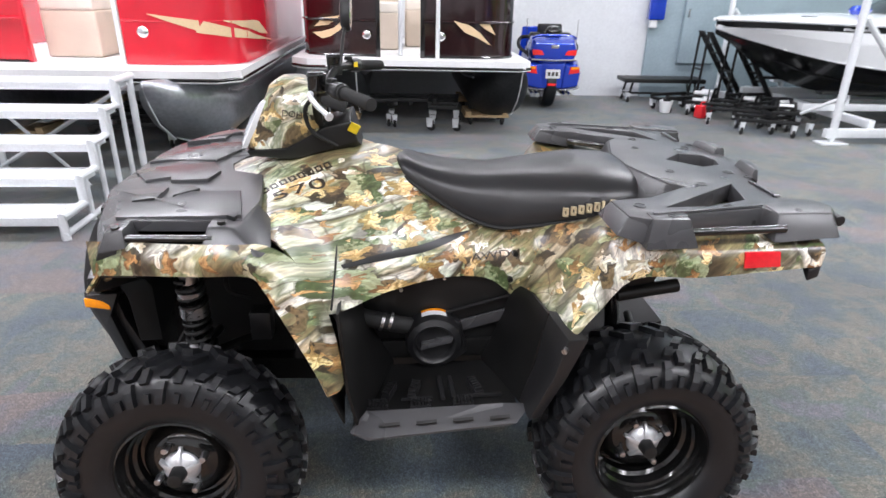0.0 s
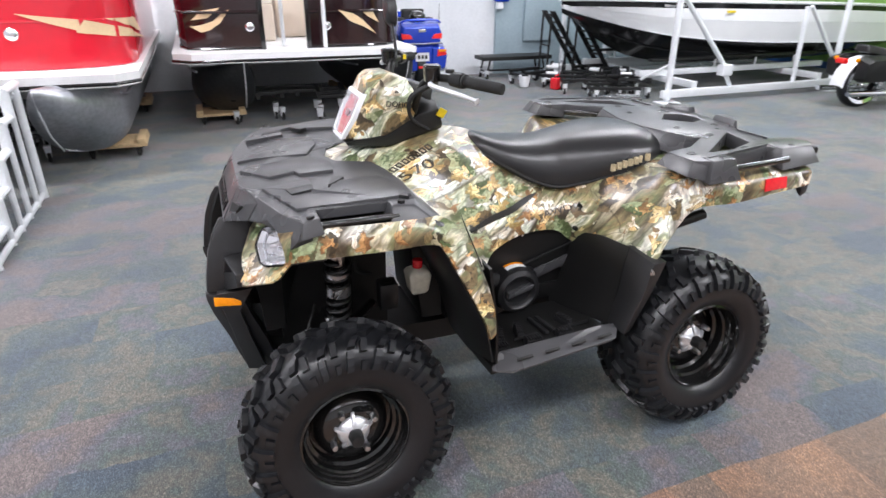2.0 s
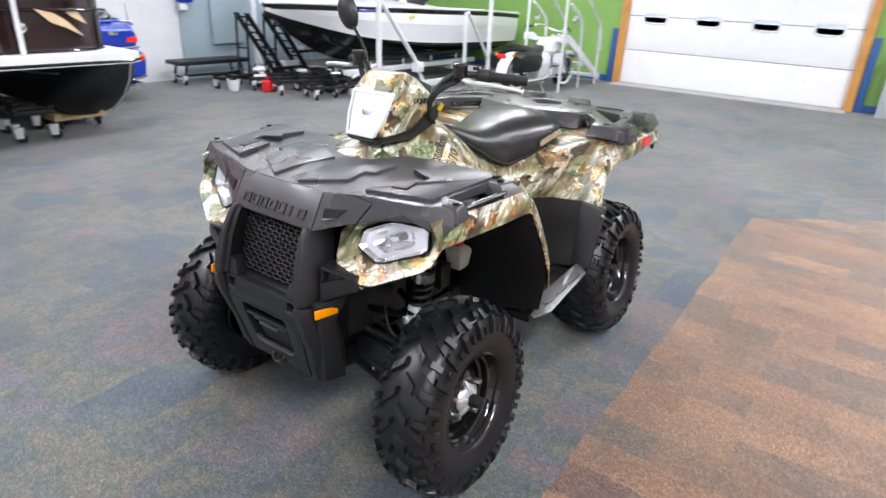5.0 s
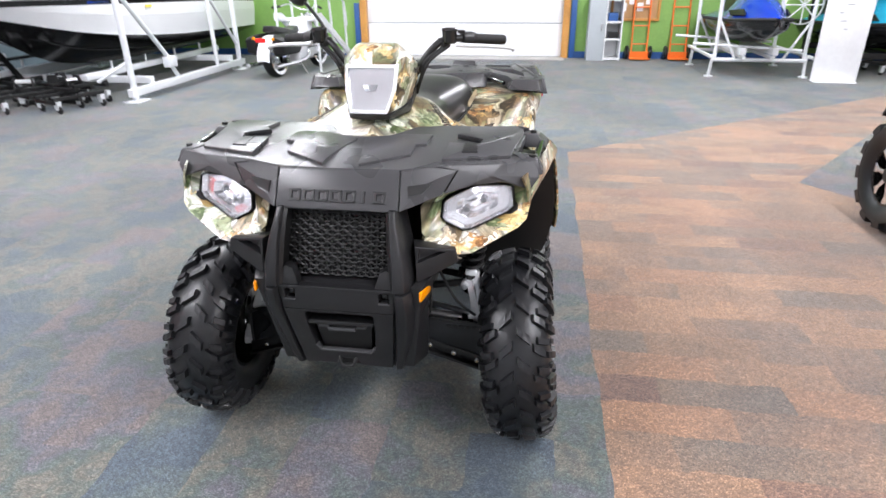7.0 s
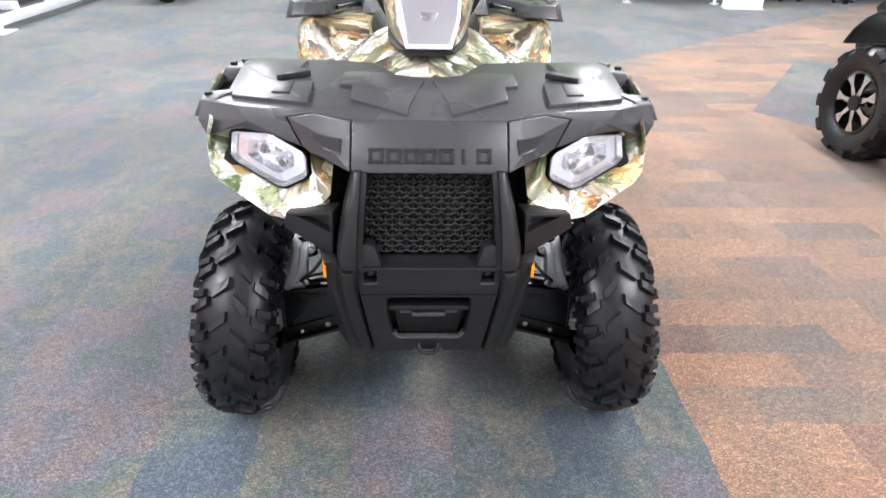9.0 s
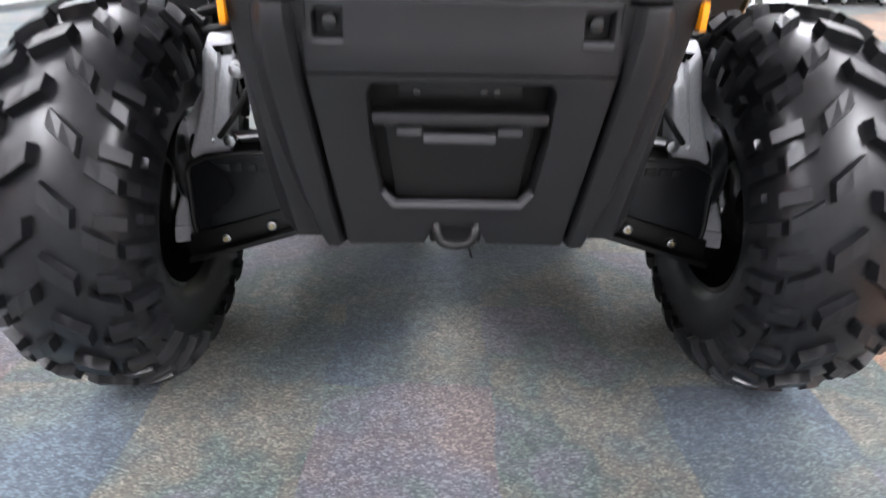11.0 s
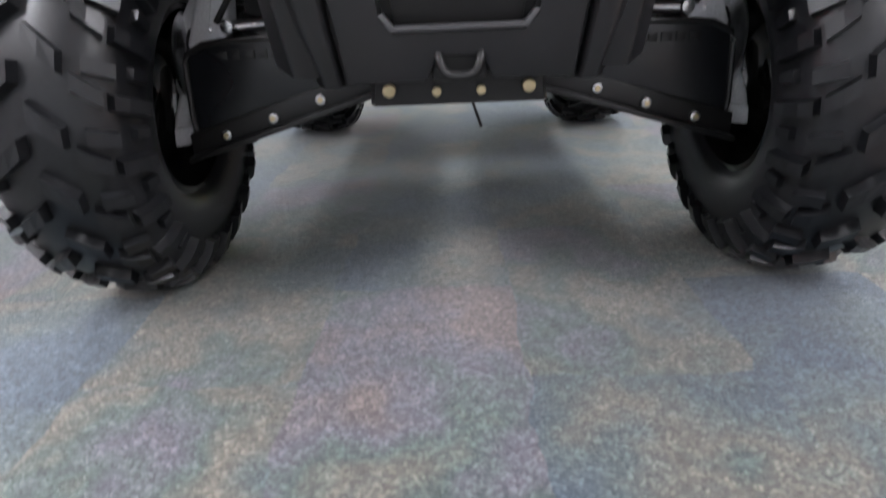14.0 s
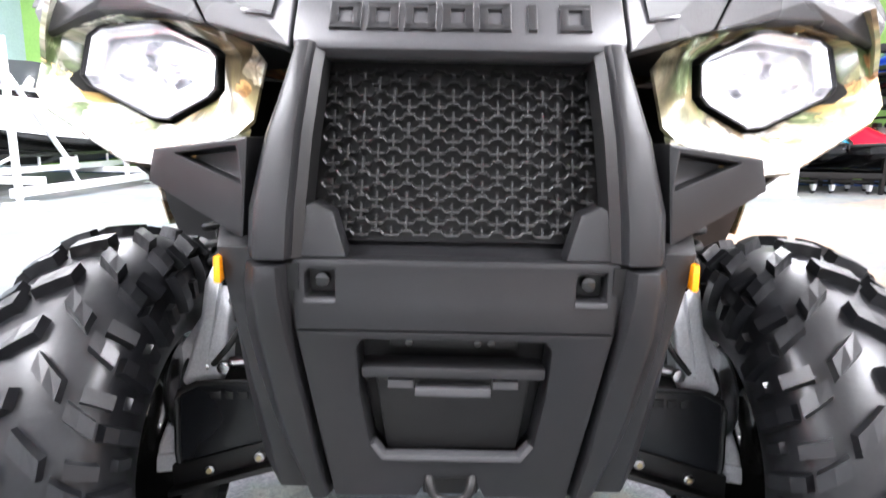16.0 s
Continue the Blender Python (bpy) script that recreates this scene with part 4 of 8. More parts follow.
        # outer rail with its two end blocks
        part("rail_block", bm_loft([side(r, s) for r in ([(-0.768, 0.520, 0.885), (-0.762, 0.580, 0.885), (-0.700, 0.580, 0.895), (-0.700, 0.49, 0.90)], [(-0.756, 0.515, 0.932), (-0.752, 0.562, 0.926), (-0.708, 0.560, 0.936), (-0.708, 0.48, 0.940)])]), RACK, rack, bevel=0.005)
        part("rail_block", bm_loft([side(r, s) for r in ([(-0.525, 0.50, 0.905), (-0.525, 0.590, 0.905), (-0.385, 0.618, 0.888), (-0.368, 0.570, 0.892), (-0.395, 0.42, 0.915)], [(-0.515, 0.48, 0.950), (-0.515, 0.560, 0.945), (-0.455, 0.568, 0.945), (-0.432, 0.505, 0.948), (-0.430, 0.40, 0.948)])]), RACK, rack, bevel=0.006)
        part("rail", bm_rod(side([(-0.72, 0.555, 0.912)], s)[0], side([(-0.50, 0.572, 0.918)], s)[0], 0.010, 12), GLOSSBLACK, rack, "gloss black steel rail")
        for bx, by, bz in ((-0.730, 0.545, 0.934), (-0.485, 0.545, 0.950)):
            part("bolt", bm_rod((bx, s * by, bz - 0.01), (bx, s * by, bz + 0.004), 0.010, 12), LINER, rack)
    return rack


front_rack()

# -- headlamps and camouflage front fenders --


def rounded(ring):
    """Cuts the corners of a closed ring once."""
    out = []
    for p, q in zip(ring, ring[1:] + ring[:1]):
        a, b = Vector(p), Vector(q)
        out += [a.lerp(b, 0.12), a.lerp(b, 0.88)]
    return out


def headlamp(s):
    rim = side([(-0.836, 0.297, 0.822), (-0.858, 0.293, 0.771), (-0.853, 0.362, 0.736), (-0.788, 0.497, 0.789), (-0.774, 0.488, 0.856), (-0.806, 0.385, 0.862)], s)
    c = sum(rim, Vector()) / len(rim)
    rim = rounded(rim)
    out = [c + (p - c) * 1.03 for p in rim]
    fwd = Vector((-0.007, s * 0.003, 0))
    hl = part("headlamp", bm_loft([[p + Vector((0.05, 0, 0)) for p in out], [p + fwd * 0.9 for p in out], [p + fwd * 1.1 for p in rim], [p + Vector((0.002, 0, 0)) for p in rim]], caps=False), LINER, QUAD, "clear faceted headlamp in a black bezel", bevel=0.002)
    # faceted bowl
    bm = bmesh.new()
    rings = []
    for f, d in ((1.0, -0.002), (0.88, 0.010), (0.60, 0.007), (0.40, 0.026), (0.15, 0.018)):
        rings.append([c + (p - c) * f + Vector((d, 0, 0)) for p in rim])
    bm_loft(rings, caps=False, bm=bm)
    bm.faces.new([bm.verts.new(p) for p in rings[-1]])
    part("reflector", bm, REFLECTOR, hl, "silvered reflector", smooth=0)
    for k in (0.35, 0.62):
        p = rim[2].lerp(rim[8], k)
        part("bulb", bm_rod(p + Vector((0.026, 0, -0.008)), p + Vector((0.002, 0, -0.008)), 0.012, 12, r2=0.008), STEEL, hl, "bright bulb cap")
    lens = bmesh.new()
    dome = c + Vector((-0.022, s * 0.010, 0.004))
    mid = [c + (p - c) * 0.55 + Vector((-0.016, s * 0.007, 0.002)) for p in rim]
    vs = [[lens.verts.new(p + fwd) for p in rim], [lens.verts.new(p + fwd * 0.4) for p in mid]]
    n = len(rim)
    for i in range(n):
        lens.faces.new((vs[0][i], vs[0][(i + 1) % n], vs[1][(i + 1) % n], vs[1][i]))
    lens.faces.new(vs[1])
    ob = part("lens", lens, LENS, hl, "clear plastic lens")
    ob.visible_shadow = False


for s in (1, -1):
    headlamp(s)
    # nose camouflage round the headlamp, running back along the wheel arch and down the rear leg
    lamp = [(-0.832, 0.291, 0.827), (-0.856, 0.286, 0.768), (-0.852, 0.362, 0.728), (-0.783, 0.505, 0.786), (-0.770, 0.495, 0.862), (-0.802, 0.385, 0.868)]
    edge = [(-0.862, 0.230, 0.820), (-0.902, 0.240, 0.728), (-0.920, 0.366, 0.680), (-0.836, 0.536, 0.762), (-0.768, 0.556, 0.850), (-0.806, 0.382, 0.892)]
    mid = [((a[0] + b[0]) / 2 - 0.010, (a[1] + b[1]) / 2, (a[2] + b[2]) / 2) for a, b in zip(lamp, edge)]
    lamp, mid, edge = rounded(lamp), rounded(mid), rounded(edge)
    rows = [side(r + r[:1], s) for r in (lamp, mid, edge)]
    part("nose_fairing", bm_sheet(rows, 0.006), CAMO, QUAD, "camouflage film on the headlamp surround")
    part("nose_lip", bm_sheet([side(r, s) for r in ([(-0.917, 0.357, 0.672), (-0.902, 0.240, 0.728)], [(-0.912, 0.352, 0.668), (-0.900, 0.250, 0.695)], [(-0.900, 0.350, 0.664), (-0.885, 0.260, 0.680)])], 0.004), CAMO, QUAD)
    strip = [[(-0.815, 0.522, 0.892), (-0.806, 0.540, 0.850), (-0.803, 0.544, 0.811)],
             [(-0.700, 0.560, 0.905), (-0.690, 0.576, 0.866), (-0.680, 0.568, 0.821)],
             [(-0.560, 0.590, 0.912), (-0.550, 0.608, 0.876), (-0.540, 0.598, 0.832)],
             [(-0.440, 0.600, 0.915), (-0.425, 0.628, 0.880), (-0.418, 0.620, 0.842)],
             [(-0.380, 0.580, 0.905), (-0.365, 0.618, 0.850), (-0.385, 0.630, 0.815)],
             [(-0.315, 0.555, 0.845), (-0.305, 0.612, 0.785), (-0.350, 0.640, 0.750)],
             [(-0.255, 0.560, 0.740), (-0.255, 0.620, 0.690), (-0.305, 0.650, 0.665)],
             [(-0.222, 0.585, 0.630), (-0.228, 0.630, 0.600), (-0.268, 0.654, 0.585)],
             [(-0.208, 0.606, 0.530), (-0.220, 0.630, 0.522), (-0.246, 0.650, 0.520)]]
    part("front_fender", bm_sheet(spline_rows([side(r, s) for r in strip], 4, 4), 0.006), CAMO, QUAD, "camouflage front fender strip over the wheel arch")
    # black liner inside the arch
    part("arch_liner", bm_sheet([side(r, s) for r in ([(-0.902, 0.362, 0.676), (-0.885, 0.265, 0.655), (-0.870, 0.255, 0.60), (-0.86, 0.250, 0.45)], [(-0.822, 0.520, 0.762), (-0.80, 0.30, 0.690), (-0.80, 0.252, 0.64), (-0.80, 0.245, 0.45)], [(-0.792, 0.536, 0.806), (-0.77, 0.30, 0.74), (-0.77, 0.20, 0.70), (-0.77, 0.19, 0.55)], [(-0.70, 0.555, 0.815), (-0.70, 0.30, 0.80), (-0.70, 0.15, 0.80), (-0.70, 0.14, 0.70)])], 0.005), LINER, QUAD, "flat black arch liner")
    part("arch_roof", bm_sheet([side(r, s) for r in ([(-0.70, 0.565, 0.850), (-0.70, 0.12, 0.880)], [(-0.42, 0.61, 0.865), (-0.42, 0.12, 0.90)], [(-0.36, 0.60, 0.84), (-0.34, 0.12, 0.88)])], 0.005), LINER, QUAD)
    part("arch_rear", bm_sheet([side(r, s) for r in ([(-0.405, 0.615, 0.845), (-0.42, 0.42, 0.845), (-0.40, 0.30, 0.82)], [(-0.330, 0.635, 0.700), (-0.345, 0.43, 0.70), (-0.34, 0.28, 0.68)], [(-0.262, 0.640, 0.560), (-0.275, 0.44, 0.545), (-0.27, 0.26, 0.52)], [(-0.215, 0.605, 0.40), (-0.23, 0.44, 0.36), (-0.22, 0.26, 0.34)])], 0.006), LINER, QUAD, "black moulded panel behind the front wheel", bevel=0.002)

# -- body sides, seat, rear fenders --
BODY_TREES = {}
for s in (1, -1):
    body = [[(-0.600, 0.0, 0.935), (-0.590, 0.06, 0.935), (-0.570, 0.12, 0.928), (-0.500, 0.20, 0.925), (-0.470, 0.32, 0.912), (-0.440, 0.46, 0.895)],
            [(-0.500, 0.0, 0.962), (-0.495, 0.08, 0.958), (-0.470, 0.16, 0.950), (-0.420, 0.25, 0.945), (-0.385, 0.37, 0.918), (-0.365, 0.51, 0.880)],
            [(-0.380, 0.0, 0.985), (-0.380, 0.09, 0.985), (-0.360, 0.18, 0.978), (-0.330, 0.28, 0.940), (-0.305, 0.42, 0.860), (-0.305, 0.555, 0.825)],
            [(-0.220, 0.0, 1.016), (-0.220, 0.09, 1.014), (-0.210, 0.17, 0.985), (-0.200, 0.26, 0.885), (-0.215, 0.41, 0.770), (-0.252, 0.575, 0.715)],
            [(-0.060, 0.0, 0.995), (-0.050, 0.08, 0.950), (-0.045, 0.140, 0.900), (-0.050, 0.225, 0.835), (-0.075, 0.30, 0.735), (-0.105, 0.36, 0.665)],
            [(0.080, 0.0, 0.890), (0.080, 0.10, 0.865), (0.080, 0.135, 0.832), (0.080, 0.192, 0.776), (0.070, 0.235, 0.715), (0.060, 0.245, 0.655)],
            [(0.200, 0.0, 0.840), (0.200, 0.10, 0.815), (0.205, 0.145, 0.784), (0.210, 0.200, 0.742), (0.205, 0.228, 0.705), (0.202, 0.234, 0.650)],
            [(0.300, 0.0, 0.840), (0.300, 0.13, 0.820), (0.300, 0.172, 0.786), (0.300, 0.235, 0.742), (0.298, 0.262, 0.670), (0.292, 0.245, 0.590)],
            [(0.390, 0.0, 0.840), (0.390, 0.16, 0.828), (0.385, 0.230, 0.812), (0.380, 0.370, 0.782), (0.378, 0.49, 0.700), (0.375, 0.545, 0.625)],
            [(0.470, 0.0, 0.860), (0.470, 0.19, 0.838), (0.470, 0.280, 0.850), (0.468, 0.470, 0.905), (0.455, 0.538, 0.800), (0.450, 0.548, 0.690)],
            [(0.560, 0.0, 0.880), (0.560, 0.20, 0.862), (0.560, 0.32, 0.890), (0.555, 0.505, 0.906), (0.550, 0.557, 0.852), (0.540, 0.545, 0.795)],
            [(0.700, 0.0, 0.895), (0.700, 0.20, 0.900), (0.700, 0.38, 0.904), (0.700, 0.520, 0.898), (0.700, 0.568, 0.865), (0.700, 0.565, 0.808)],
            [(0.860, 0.0, 0.895), (0.860, 0.20, 0.900), (0.860, 0.38, 0.908), (0.860, 0.530, 0.904), (0.860, 0.575, 0.880), (0.860, 0.574, 0.828)],
            [(1.010, 0.0, 0.900), (1.010, 0.20, 0.904), (1.010, 0.38, 0.910), (1.010, 0.535, 0.908), (1.010, 0.578, 0.892), (1.010, 0.580, 0.846)]]
    BODY_TREES[s] = BVHTree.FromBMesh(bm_sheet(spline_rows([side(r, s) for r in body], 4, 4), 0.006))
    part("body_side", bm_sheet(spline_rows([side(r, s) for r in body], 4, 4), 0.006), CAMO, QUAD, "camouflage body side and rear fender")
    part("reflector", bm_prism(side([(0.800, 0.574, 0.886), (0.890, 0.578, 0.889), (0.898, 0.580, 0.848), (0.806, 0.576, 0.842)], s), (0, s * 0.006, 0)), REDPLASTIC, QUAD, "red side reflector", bevel=0.002)
    part("tail_corner", bm_prism(side([(0.985, 0.50, 0.90), (1.015, 0.50, 0.90), (1.015, 0.575, 0.845), (0.985, 0.575, 0.830)], s), (0, 0, -0.03)), BLACK, QUAD, bevel=0.004)
    for px, py, pz in ((0.285, 0.262, 0.742), (0.275, 0.262, 0.655)):
        part("push_pin", bm_rod((px, s * (py - 0.012), pz), (px, s * (py + 0.003), pz), 0.008, 12), LINER, QUAD)


for s in (1, -1):
    tree = BODY_TREES[s]

    def on_body(x, y, z):
        p, n = tree.find_nearest(Vector((x, s * y, z)))[:2]
        return p
    seam = [on_body(*p) for p in ((-0.30, 0.20, 0.965), (-0.262, 0.255, 0.92), (-0.240, 0.332, 0.847), (-0.237, 0.427, 0.781), (-0.239, 0.549, 0.713))]
    part("panel_seam", bm_tube(smooth_path(seam, 5), 0.0035, 6), LINER, QUAD)
    top = smooth_path([on_body(*p) for p in ((-0.222, 0.413, 0.778), (-0.098, 0.300, 0.766), (0.001, 0.240, 0.764), (0.089, 0.190, 0.776), (0.150, 0.165, 0.781))], 5)
    bot = smooth_path([on_body(*p) for p in ((-0.215, 0.416, 0.768), (-0.090, 0.306, 0.746), (0.010, 0.247, 0.742), (0.095, 0.203, 0.760), (0.150, 0.168, 0.777))], 5)
    # black strip laid a hair above the body along the fold
    fold = bmesh.new()
    out = Vector((0.1, s * 0.75, 0.5)).normalized()
    bm_sheet([[p + out * 0.002 for p in top], [(p + q) / 2 + out * 0.003 for p, q in zip(top, bot)], [q + out * 0.002 for q in bot]], 0.003, fold)
    part("panel_fold", fold, BLACK, QUAD, "dark strip along the fold of the body panel")


def seat():
    rows = []
    st = [(-0.075, 0.060, 0.945, 0.985), (-0.050, 0.095, 0.920, 0.990), (0.03, 0.135, 0.872, 0.968), (0.12, 0.155, 0.820, 0.955), (0.20, 0.163, 0.788, 0.951), (0.26, 0.168, 0.778, 0.953), (0.33, 0.190, 0.792, 0.962), (0.44, 0.222, 0.818, 0.975), (0.55, 0.240, 0.842, 0.980), (0.65, 0.215, 0.862, 0.972), (0.71, 0.170, 0.880, 0.945), (0.735, 0.12, 0.895, 0.915)]
    for x, w, b, t in st:
        h = t - b
        ring = []
        for s in (1, -1):
            half = [(0.0, b), (0.80, b), (0.97, b + 0.04 * h)] + [(math.cos(radians(a)) ** 0.72, b + h * (0.14 + 0.86 * math.sin(radians(a)) ** 0.85)) for a in (0, 12, 24, 36, 48, 58, 68, 78)] + [(0.0, t)]
            pts = [(x, s * w * f, z) for f, z in half]
            ring = ring + (pts if s > 0 else pts[::-1][1:-1])
        rows.append(ring)
    cols = [smooth_path([r[k] for r in rows], 4) for k in range(len(rows[0]))]
    rings = [[c[i] for c in cols] for i in range(len(cols[0]))]
    ob = part("seat", bm_loft(rings), SEATVINYL, QUAD, "black vinyl bench seat", smooth=60)
    for s in (1, -1):
        path = [Vector((x, s * (w + 0.002), b + 0.012)) for x, w, b, t in st[1:-1]]
        part("seat_piping", bm_tube(smooth_path(path, 4), 0.006, 8), GRIP, ob, "dark welt along the seat edge")
        # row of plain tan blocks printed on the seat's flank
        for k in range(7):
            x0 = 0.425 + k * 0.0225
            w = 0.006 if k == 5 else 0.016
            z = 0.852 + (x0 - 0.425) * 0.24
            yy = 0.2215 + 0.014 + (x0 - 0.435) * 0.13
            bits = [((0, 1), (0.75, 1)), ((0, 1), (0, 0.25)), ((0, 0.32), (0, 1)), ((0.68, 1), (0, 1))]
            keep = (2,) if k == 5 else (0, 1, 2, 3)
            bm = bmesh.new()
            for q in keep:
                (a0, a1), (b0, b1) = bits[q]
                if k == 5:
                    a0, a1 = 0, 1
                pts = [(x0 + a * w, yy + 0.13 * a * w, z + c * 0.026) for a, c in ((a0, b0), (a1, b0), (a1, b1), (a0, b1))]
                bm_prism(side(pts, s), (0, -s * 0.01, 0), bm)
            part("printed_block", bm, CREAM, ob, "tan printed block")
    return ob


seat()


# -- headlamp pod and handlebar --


def pod():
    def ring(pts):
        return side(pts, 1) + side(pts[::-1], -1)
    rings = [ring([(-0.452, 0.050, 1.196), (-0.455, 0.088, 1.165), (-0.490, 0.086, 1.09), (-0.532, 0.066, 1.005)]),
             ring([(-0.425, 0.062, 1.215), (-0.420, 0.108, 1.172), (-0.435, 0.108, 1.09), (-0.455, 0.090, 1.004)]),
             ring([(-0.370, 0.070, 1.216), (-0.360, 0.126, 1.165), (-0.370, 0.128, 1.09), (-0.385, 0.110, 1.020)]),
             ring([(-0.300, 0.060, 1.190), (-0.290, 0.125, 1.140), (-0.300, 0.122, 1.09), (-0.310, 0.105, 1.045)])]
    p = part("headlamp_pod", bm_loft(rings), CAMO, QUAD, "camouflage headlamp pod on the handlebar", bevel=0.012, seg=3)
    base = [ring([(-0.525, 0.050, 1.004), (-0.530, 0.072, 1.000), (-0.522, 0.066, 0.985), (-0.51, 0.04, 0.98)]),
            ring([(-0.40, 0.08, 1.02), (-0.40, 0.118, 1.022), (-0.39, 0.110, 0.985), (-0.38, 0.06, 0.975)]),
            ring([(-0.29, 0.08, 1.09), (-0.29, 0.120, 1.085), (-0.27, 0.110, 1.02), (-0.26, 0.06, 0.995)]),
            ring([(-0.21, 0.06, 1.12), (-0.21, 0.095, 1.10), (-0.19, 0.085, 1.04), (-0.18, 0.05, 1.02)])]
    part("pod_base", bm_loft(base), LINER, p, "black lower pod shell", bevel=0.006)
    lamp = [(-0.470, 0.080, 1.148), (-0.502, 0.076, 1.08), (-0.535, 0.056, 1.018)]
    out = side(lamp, 1) + side(lamp[::-1], -1)
    c = sum(out, Vector()) / 6
    bez = [c + (q - c) * 1.13 + Vector((0.004, 0, 0)) for q in out]
    fw = Vector((-0.008, 0, -0.003))
    part("lamp_bezel", bm_loft([[q + Vector((0.01, 0, 0)) for q in bez], [q + fw for q in bez], [q + fw for q in out], [q for q in out]], caps=False), WHITE, p, "pale lamp bezel", bevel=0.002)
    part("lamp_reflector", bm_loft([[c + (q - c) * f + Vector((d, 0, 0)) for q in out] for f, d in ((1, 0.002), (0.84, 0.012), (0.66, 0.004), (0.40, 0.014), (0.16, 0.006))]), REFLECTOR, p, "silvered lamp reflector", smooth=0)
    part("bulb_shield", bm_prism([(-0.492, -0.026, 1.094), (-0.492, 0.026, 1.094), (-0.500, 0.018, 1.074), (-0.500, -0.018, 1.074)], (-0.006, 0, 0)), STEEL, p, "bright bulb shield", bevel=0.002)
    bm = bmesh.new()
    bulge = [(1.0, 0.8), (0.85, 2.0), (0.60, 3.0), (0.30, 3.5)]
    loops = [[bm.verts.new(c + (q - c) * f + fw * d) for q in out] for f, d in bulge]
    for a, b in zip(loops, loops[1:]):
        for k in range(6):
            bm.faces.new((a[k], a[(k + 1) % 6], b[(k + 1) % 6], b[k]))
    bm.faces.new(loops[-1])
    ob = part("lamp_lens", bm, LENS, p, "clear lamp lens")
    ob.visible_shadow = False
    # four-letter mark on both flanks
    for s in (1, -1):
        z_dir = Vector((0.10, 0, 1)).normalized()
        n = Vector((0, s, 0))
        x_dir = z_dir.cross(n)
        rot = Matrix((x_dir, z_dir, n)).transposed().to_4x4()
        part("lettering", bm_text("DOHC", 0.026, 0.002, Matrix.Translation((-0.365, s * 0.132, 1.125)) @ rot), DARKINK, p, "dark printed lettering", smooth=0)
    return p


pod()


def handlebar():
    bar = bmesh.new()
    for s in (1, -1):
        bm_tube(smooth_path(side([(-0.285, 0.03, 1.06), (-0.300, 0.10, 1.09), (-0.300, 0.160, 1.17), (-0.280, 0.205, 1.212), (-0.240, 0.262, 1.220), (-0.140, 0.409, 1.208)], s), 5), 0.0125, 12, bar)
    hb = part("handlebar", bar, LINER, QUAD, "black steel handlebar")
    for s in (1, -1):
        a, b = side([(-0.208, 0.312, 1.217), (-0.133, 0.419, 1.207)], s)
        d = (b - a)
        grip = part("grip", bm_rod(a, b, 0.0165, 16), GRIP, hb, "ribbed black rubber grip", bevel=0.002)
        for k in range(11):
            q = a + d * (0.06 + k * 0.082)
            part("grip_rib", bm_rod(q, q + d * 0.04, 0.0174, 16), GRIP, grip)
        part("grip_flange", bm_rod(a - d * 0.04, a + d * 0.03, 0.0215, 16), GRIP, grip, bevel=0.002)
        # switch housing beside the grip, clamp and round fluid reservoir
        sw = part("switch_box", bm_rod(a - d * 0.36, a - d * 0.05, 0.0225, 10, r2=0.0245), BLACK, hb, "black switch housing", bevel=0.004)
        part("switch", bm_box(side([(-0.240, 0.272, 1.243)], s)[0], (0.022, 0.020, 0.012), rot=Euler((0, 0, s * 0.95))), LINER, sw, bevel=0.003)
        part("clamp", bm_box(side([(-0.278, 0.216, 1.210)], s)[0], (0.030, 0.036, 0.030), rot=Euler((0, 0, s * 0.75))), LINER, hb, bevel=0.004)
        res = part("reservoir", bm_loft([[(-0.285 + r * math.cos(k * math.tau / 16) * (1.0 if abs(math.cos(k * math.tau / 16)) < 0.95 else 0.93), s * 0.236 + r * math.sin(k * math.tau / 16), z) for k in range(16)] for r, z in ((0.020, 1.206), (0.025, 1.212), (0.0265, 1.246), (0.028, 1.248), (0.028, 1.256), (0.024, 1.260))]), GLOSSBLACK, hb, "gloss black brake fluid reservoir", bevel=0.0015)
        for k in (-1, 1):
            part("screw", bm_rod((-0.285 + k * 0.014, s * 0.236, 1.259), (-0.285 + k * 0.014, s * 0.236, 1.262), 0.004, 8), STEEL, res)
        lev = smooth_path(side([(-0.300, 0.262, 1.206), (-0.296, 0.292, 1.202), (-0.280, 0.350, 1.199), (-0.258, 0.410, 1.194), (-0.240, 0.444, 1.188), (-0.231, 0.460, 1.184)], s), 5)
        part("lever", bm_tube(lev, [0.0085 - 0.003 * k / (len(lev) - 1) + (0.005 if k >= len(lev) - 2 else 0) for k in range(len(lev))], 10), CAST, hb, "bright brake lever")
        for k, off in enumerate((0.0, 0.014)):
            part("cable", bm_tube(smooth_path(side([(-0.285, 0.235 - off, 1.20), (-0.330, 0.170 - off, 1.15), (-0.320, 0.135, 1.08), (-0.25, 0.11 - off, 1.03)], s), 6), 0.006, 8), GRIP, hb, "black control cable")
    # one mirror, on the throttle side
    mir = part("mirror_stem", bm_tube(smooth_path([(-0.262, 0.215, 1.225), (-0.258, 0.235, 1.27), (-0.252, 0.285, 1.33), (-0.245, 0.318, 1.350)], 5), 0.006, 10), LINER, hb, "black mirror stem")
    rows = []
    for f, r in ((-0.026, 0.35), (-0.022, 0.75), (-0.010, 0.95), (0.004, 1.0), (0.010, 0.96)):
        rows.append([(-0.243 + f, 0.331 + 0.045 * r * math.cos(a) + 0.25 * 0.06 * r * math.sin(a), 1.392 + 0.066 * r * math.sin(a)) for a in [k * math.tau / 24 for k in range(24)]])
